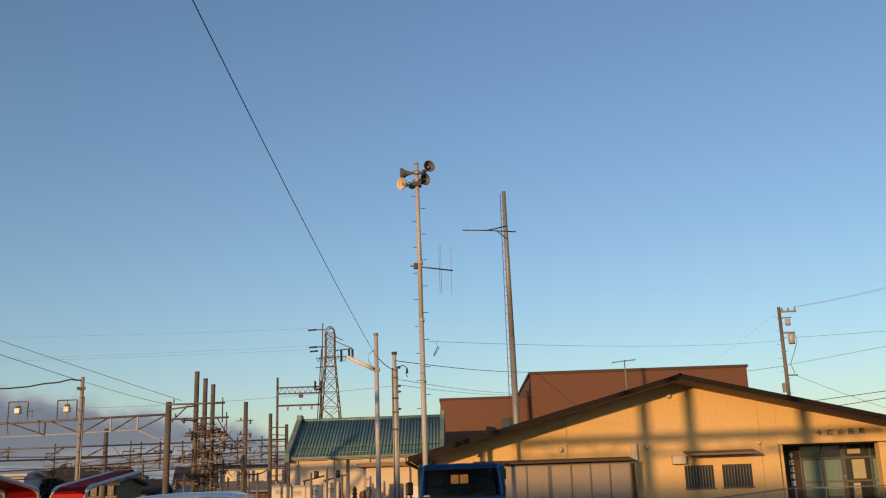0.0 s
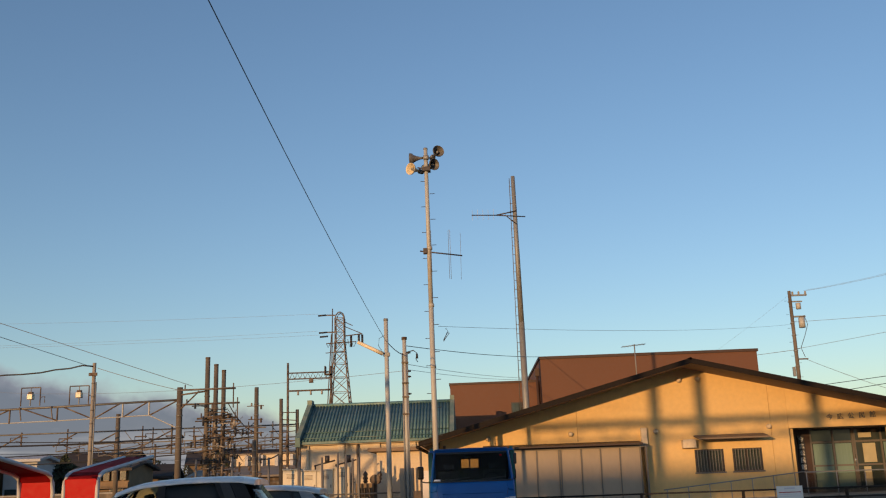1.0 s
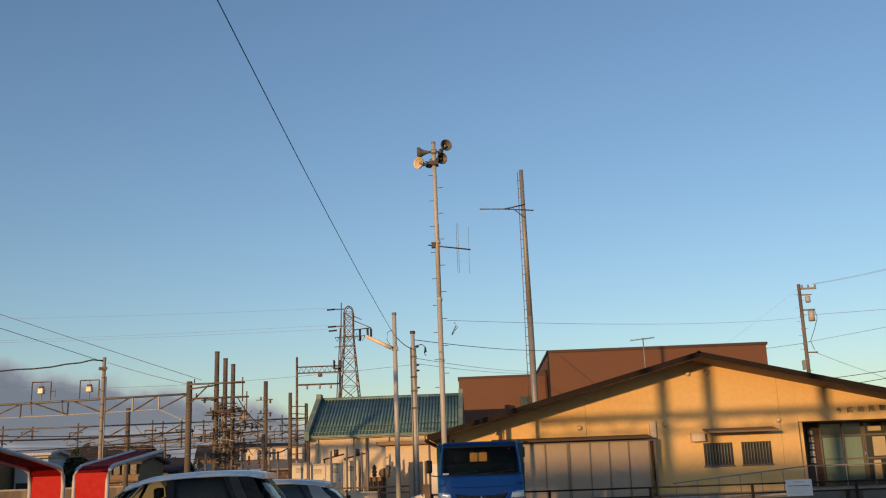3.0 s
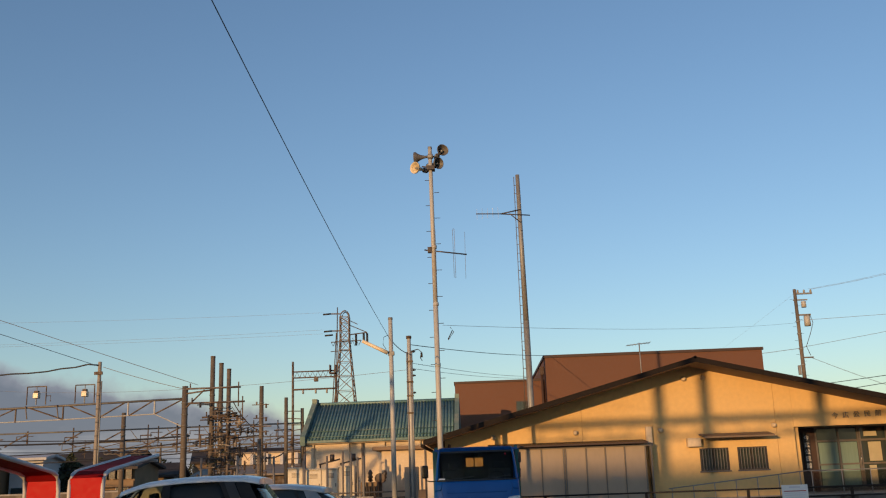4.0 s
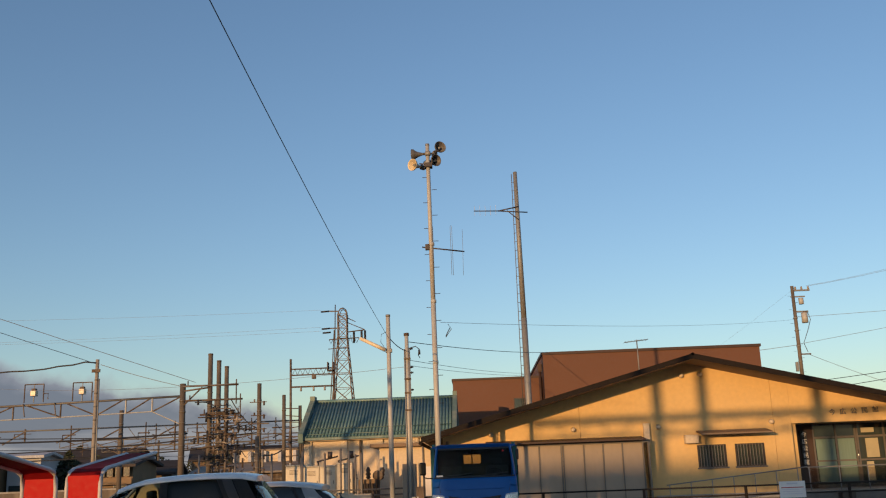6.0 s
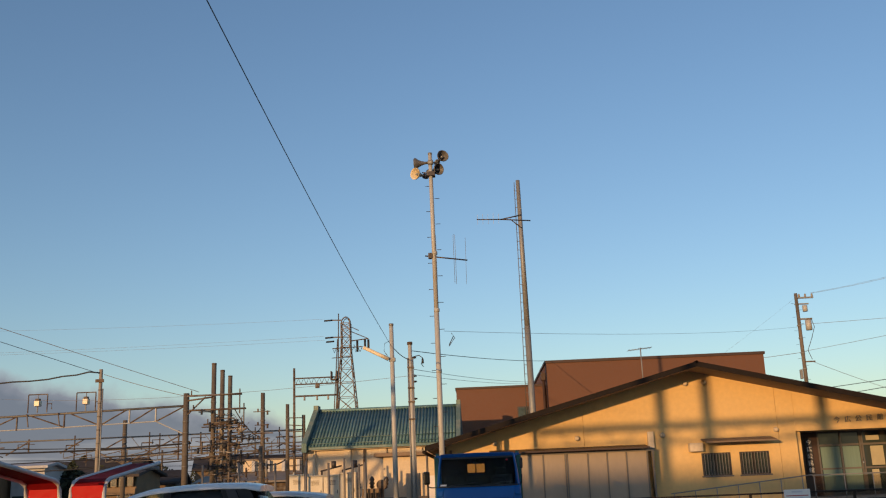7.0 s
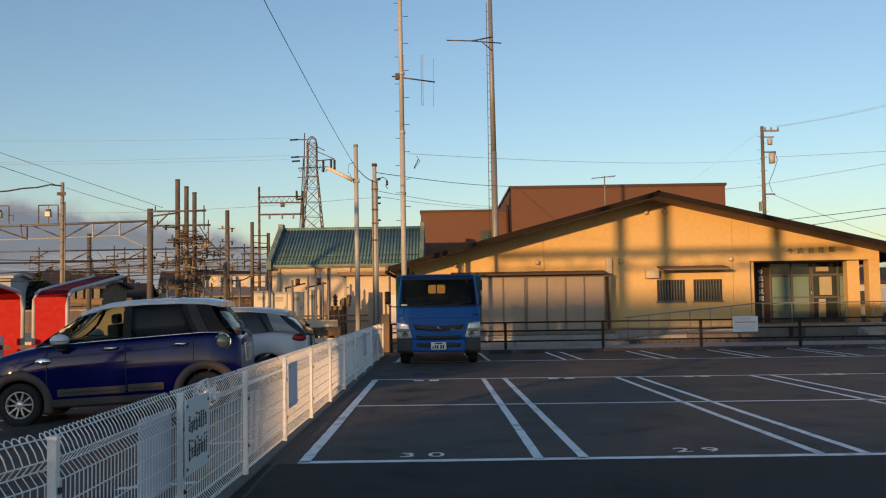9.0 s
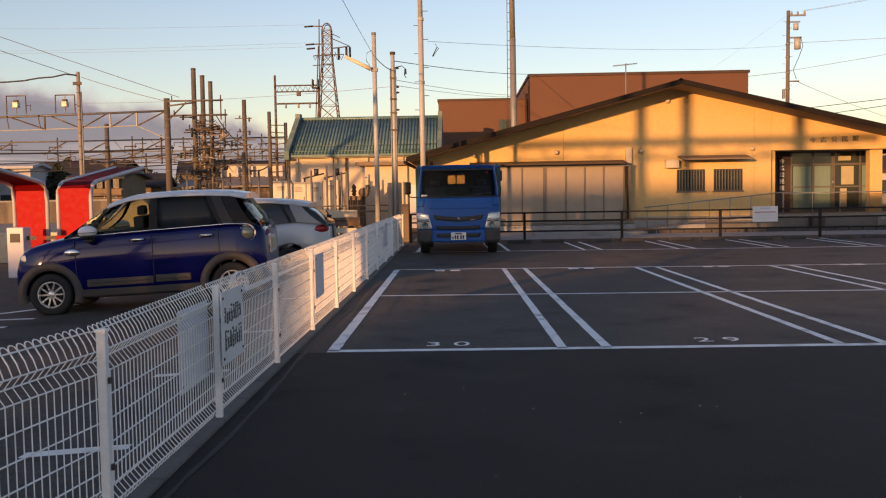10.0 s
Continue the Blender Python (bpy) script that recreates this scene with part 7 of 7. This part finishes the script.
# creases of the nose; the upper pair is darker blue, shade in the colour
for x0, x1 in ((-0.60, -0.07), (0.16, 0.66)):
    part("panel_crease", cab_patch([(x0, 1.180), (x1, 1.180)], [(x0 + 0.02, 1.150), (x1 - 0.02, 1.150)], -0.002, 0.006, NOSE, 10, 2), "truck_shadow_gap", tk)
part("panel_crease", cab_patch([(-0.66, 1.035), (0.66, 1.035)], [(-0.64, 1.020), (0.64, 1.020)], 0.010, 0.02, NOSE, 18, 2), "truck_blue", tk)
for s in (-1, 1):
    part("door_seam", cab_patch(flip([(0.80, 1.245), (0.808, 1.245)], s), flip([(0.735, 0.96), (0.743, 0.96)], s), 0.001, 0.006, NOSE, 2, 8), "plastic_black", tk)
    part("nose_cheek", cab_patch(flip([(0.74, 1.235), (0.91, 1.215)], s), flip([(0.78, 1.08), (0.915, 1.06)], s), 0.012, 0.02, NOSE, 8, 4), "truck_blue", tk)
    hl = part("headlight", cab_patch(flip([(0.665, 0.900), (0.79, 0.925), (0.925, 0.930)], s), flip([(0.580, 0.585), (0.75, 0.570), (0.925, 0.580)], s), 0.020, 0.04, NOSE, 12, 8), "lamp_clear", tk, "large slanted clear headlamp")
    part("bezel", cab_patch(flip([(0.672, 0.893), (0.79, 0.915), (0.915, 0.920)], s), flip([(0.635, 0.775), (0.77, 0.755), (0.915, 0.770)], s), 0.026, 0.008, NOSE, 12, 5), "alloy", hl)
    part("lamp_frame", cab_patch(flip([(0.635, 0.760), (0.77, 0.740), (0.915, 0.755)], s), flip([(0.630, 0.742), (0.77, 0.722), (0.915, 0.737)], s), 0.028, 0.008, NOSE, 12, 2), "plastic_black", hl)
    bm = bmesh.new()
    lathe(bm, [(0.0, 0.022), (0.030, 0.030), (0.060, 0.052), (0.068, 0.052), (0.070, 0.040)], 20, pose(s * 0.735, cab_y(NOSE, 0.735, 0.655) - 0.005, 0.655, 90))
    part("reflector", bm, "lamp_dark", hl, "dark green-grey lamp lens")
    part("turn_lamp", cab_patch(flip([(0.845, 0.735), (0.915, 0.735)], s), flip([(0.845, 0.600), (0.915, 0.600)], s), 0.026, 0.008, NOSE, 4, 4), "lamp_amber_pale", hl)
    part("bumper_corner", cab_patch(flip([(0.585, 0.565), (0.75, 0.555), (0.93, 0.570)], s), flip([(0.60, 0.290), (0.75, 0.270), (0.93, 0.300)], s), 0.065, 0.22, NOSE, 14, 5), "plastic_grey", tk, "dark grey bumper corner")
part("bumper", cab_patch([(-0.58, 0.545), (0.0, 0.530), (0.58, 0.545)], [(-0.60, 0.285), (0.0, 0.270), (0.60, 0.285)], 0.070, 0.18, NOSE, 20, 6), "truck_blue", tk)
part("bumper_slot", cab_patch([(-0.50, 0.470), (0.50, 0.470)], [(-0.46, 0.385), (0.46, 0.385)], 0.074, 0.02, NOSE, 16, 3), "plastic_black", tk)
part("grille", cab_patch([(-0.565, 0.890), (-0.30, 0.852), (0.0, 0.832), (0.30, 0.852), (0.565, 0.885)], [(-0.50, 0.775), (-0.25, 0.748), (0.0, 0.735), (0.25, 0.748), (0.50, 0.775)], 0.016, 0.03, NOSE, 24, 4), "plastic_black", tk, "black winged grille")
part("grille_bar", cab_patch([(-0.52, 0.835), (0.0, 0.790), (0.52, 0.832)], [(-0.51, 0.826), (0.0, 0.780), (0.51, 0.822)], 0.021, 0.01, NOSE, 20, 2), "plastic_grey", tk)
part("lower_grille", cab_patch([(-0.50, 0.640), (0.0, 0.625), (0.50, 0.640)], [(-0.46, 0.555), (0.0, 0.545), (0.46, 0.555)], 0.012, 0.03, NOSE, 20, 3), "plastic_black", tk)
for z in (0.575, 0.602):
    part("grille_bar", cab_patch([(-0.44, z + 0.008), (0.44, z + 0.008)], [(-0.44, z), (0.44, z)], 0.017, 0.01, NOSE, 14, 1), "plastic_grey", tk)
part("badge", TB((((-0.012, -0.035, 0.835), (0.005, -0.035, 0.795), (0.045, -0.035, 0.780)), 0.015, 6)), "chrome", tk)
part("badge", B((0.27, 0.37, -0.022, -0.014, 0.766, 0.776)), "chrome", tk)
pl = part("number_plate", B((-0.165, 0.165, -0.092, -0.074, 0.330, 0.495), bevel=0.003), "sign_white", tk, "white number plate")
for x0, x1, z0, z1 in ((-0.08, 0.08, 0.452, 0.478), (-0.14, -0.11, 0.355, 0.40), (-0.09, -0.055, 0.35, 0.43), (-0.04, -0.005, 0.35, 0.43), (0.035, 0.07, 0.35, 0.43), (0.085, 0.12, 0.35, 0.43)):
    part("text_bar", B((x0, x1, -0.095, -0.0922, z0, z1)), "sign_ink", pl)
part("mirror_arm", TB((((-0.90, 0.32, 1.275), (-1.02, 0.24, 1.280), (-1.10, 0.22, 1.300), (-1.12, 0.21, 1.36)), 0.013, 6)), "plastic_black", tk)
part("mirror", B((-1.19, -1.05, 0.16, 0.25, 1.345, 1.625), bevel=0.035), "gloss_black", tk, "black boxed door mirror")
part("mirror_arm", TB((((0.86, 0.46, 1.30), (0.96, 0.44, 1.31), (0.97, 0.44, 1.5)), 0.013, 6)), "plastic_black", tk)
part("mirror", B((0.93, 1.0, 0.40, 0.48, 1.62, 1.86), bevel=0.03), "plastic_black", tk)
for x0, x1 in ((-0.90, -0.56), (0.56, 0.90)):
    part("step_plate", B((x0, x1, 0.02, 0.30, 0.255, 0.285)), "plastic_black", tk)
for y in (0.72, 3.15):
    for s in (-1, 1):
        w = wheel(tk, 0, 0, 0.34, 0.21, 1, 8)
        w.matrix_basis = pose(s * 0.765, y, 0.34, 0, 90 * s, 0)
part("chassis", B((-0.40, -0.28, 0.2, 4.4, 0.42, 0.58), (0.28, 0.40, 0.2, 4.4, 0.42, 0.58), (-0.7, 0.7, 0.60, 0.84, 0.28, 0.42)), "plastic_black", tk)
part("wheel_well", B((-HW + 0.02, HW - 0.02, 0.22, 1.4, 0.56, 0.66)), "plastic_black", tk)
part("load_bed", B((-0.98, 0.98, 1.80, 4.6, 0.72, 0.82)), "truck_blue", tk)
for s in (-1, 1):
    part("bed_side", B((min(s * 0.98, s * 1.02), max(s * 0.98, s * 1.02), 1.80, 4.6, 0.80, 1.98), bevel=0.01), "tarp_green", tk, "teal green boarded bed side")
    part("bed_stake", B((min(s * 0.90, s * 0.98), max(s * 0.90, s * 0.98), 1.78, 1.86, 0.8, 2.05)), "tarp_green", tk)
part("headboard", B((-0.98, 0.98, 1.74, 1.79, 0.80, 1.40), (-0.98, 0.98, 1.74, 1.79, 1.95, 2.0), bevel=0.006), "truck_blue", tk)

# ---- ticket gate shelters ----
def shelter(m, label):
    o = thing("gate_shelter", label, "shelter", m, "gate shelters")
    prof = [(0.0, 0.0), (0.0, 1.55), (0.03, 1.75), (0.12, 1.87), (0.32, 1.94), (1.6, 2.10), (3.4, 2.32)]
    for y in (-0.34, 0.36):
        part("frame_tube", TB(([(x, y, z) for x, z in prof], 0.045, 8)), "shelter_tube", o)
    part("frame_tube", TB((((3.4, -0.34, 2.20), (3.4, 0.36, 2.20)), 0.035, 8)), "shelter_tube", o)
    part("red_panel", B((-0.015, 0.015, -0.32, 0.34, 0.05, 1.80)), "red_panel", o, "glossy red end panel")
    bm = bmesh.new()
    g = [[bm.verts.new((x, y, z + 0.01)) for y in (-0.32, 0.34)] for x, z in prof[2:]]
    for ra, rb in zip(g, g[1:]):
        bm.faces.new((ra[0], ra[1], rb[1], rb[0]))
    bmesh.ops.solidify(bm, geom=bm.faces[:], thickness=0.02)
    part("roof_sheet", bm, "red_roof", o, "red curved roof sheet")
    part("lamp", B((2.2, 2.9, -0.03, 0.03, 2.07, 2.10)), "house_white", o)
    return o


shelter(pose(-8.15, 20.0, LOW, 0, 0, 90), "red ticket gate shelter with white tube frame")
shelter(pose(-9.10, 20.0, LOW, 0, 0, -90), "red ticket gate shelter with white tube frame")
tm = thing("ticket_machine", "grey parking ticket machine with a striped barrier arm", "ticket machine", pose(-9.0, 19.2, LOW))
part("housing", B((-0.17, 0.17, -0.17, 0.17, 0, 1.02), bevel=0.02), "sheet", tm)
part("screen", B((-0.10, 0.10, -0.18, -0.171, 0.72, 0.9)), "plastic_black", tm)
for k in range(5):
    part("arm_segment", B((0.17 + 0.20 * k, 0.37 + 0.20 * k, -0.03, 0.03, 0.76, 0.84)), "plastic_black" if k % 2 == 0 else "red_panel", tm)
tagged(part("low_wall", B((-16, -9.6, 23.6, 23.9, LOW, 0.55), (-9.3, -7.5, 23.6, 23.9, LOW, 0.85), bevel=0.02), "cream_wall"), "low cream rendered wall behind the gate", "wall")

# van and kerbside things beyond the hall
van = thing("delivery_van", "white small delivery van parked beyond the hall", "van", pose(28.3, 58, 0, 0, 0, 0))
part("body", B((-1.7, 1.7, -0.8, 0.8, 0.35, 1.15), (-1.6, 1.2, -0.76, 0.76, 1.15, 1.9), bevel=0.08), "car_white", van)
for x0, x1 in ((-1.45, -0.7), (-0.6, 0.2), (0.3, 1.0)):
    part("window", B((x0, x1, -0.78, -0.765, 1.22, 1.7)), "car_glass", van)
for x in (-1.1, 1.1):
    for s in (-1, 1):
        wheel(van, x, s * 0.7, 0.30, 0.18, s, 6)
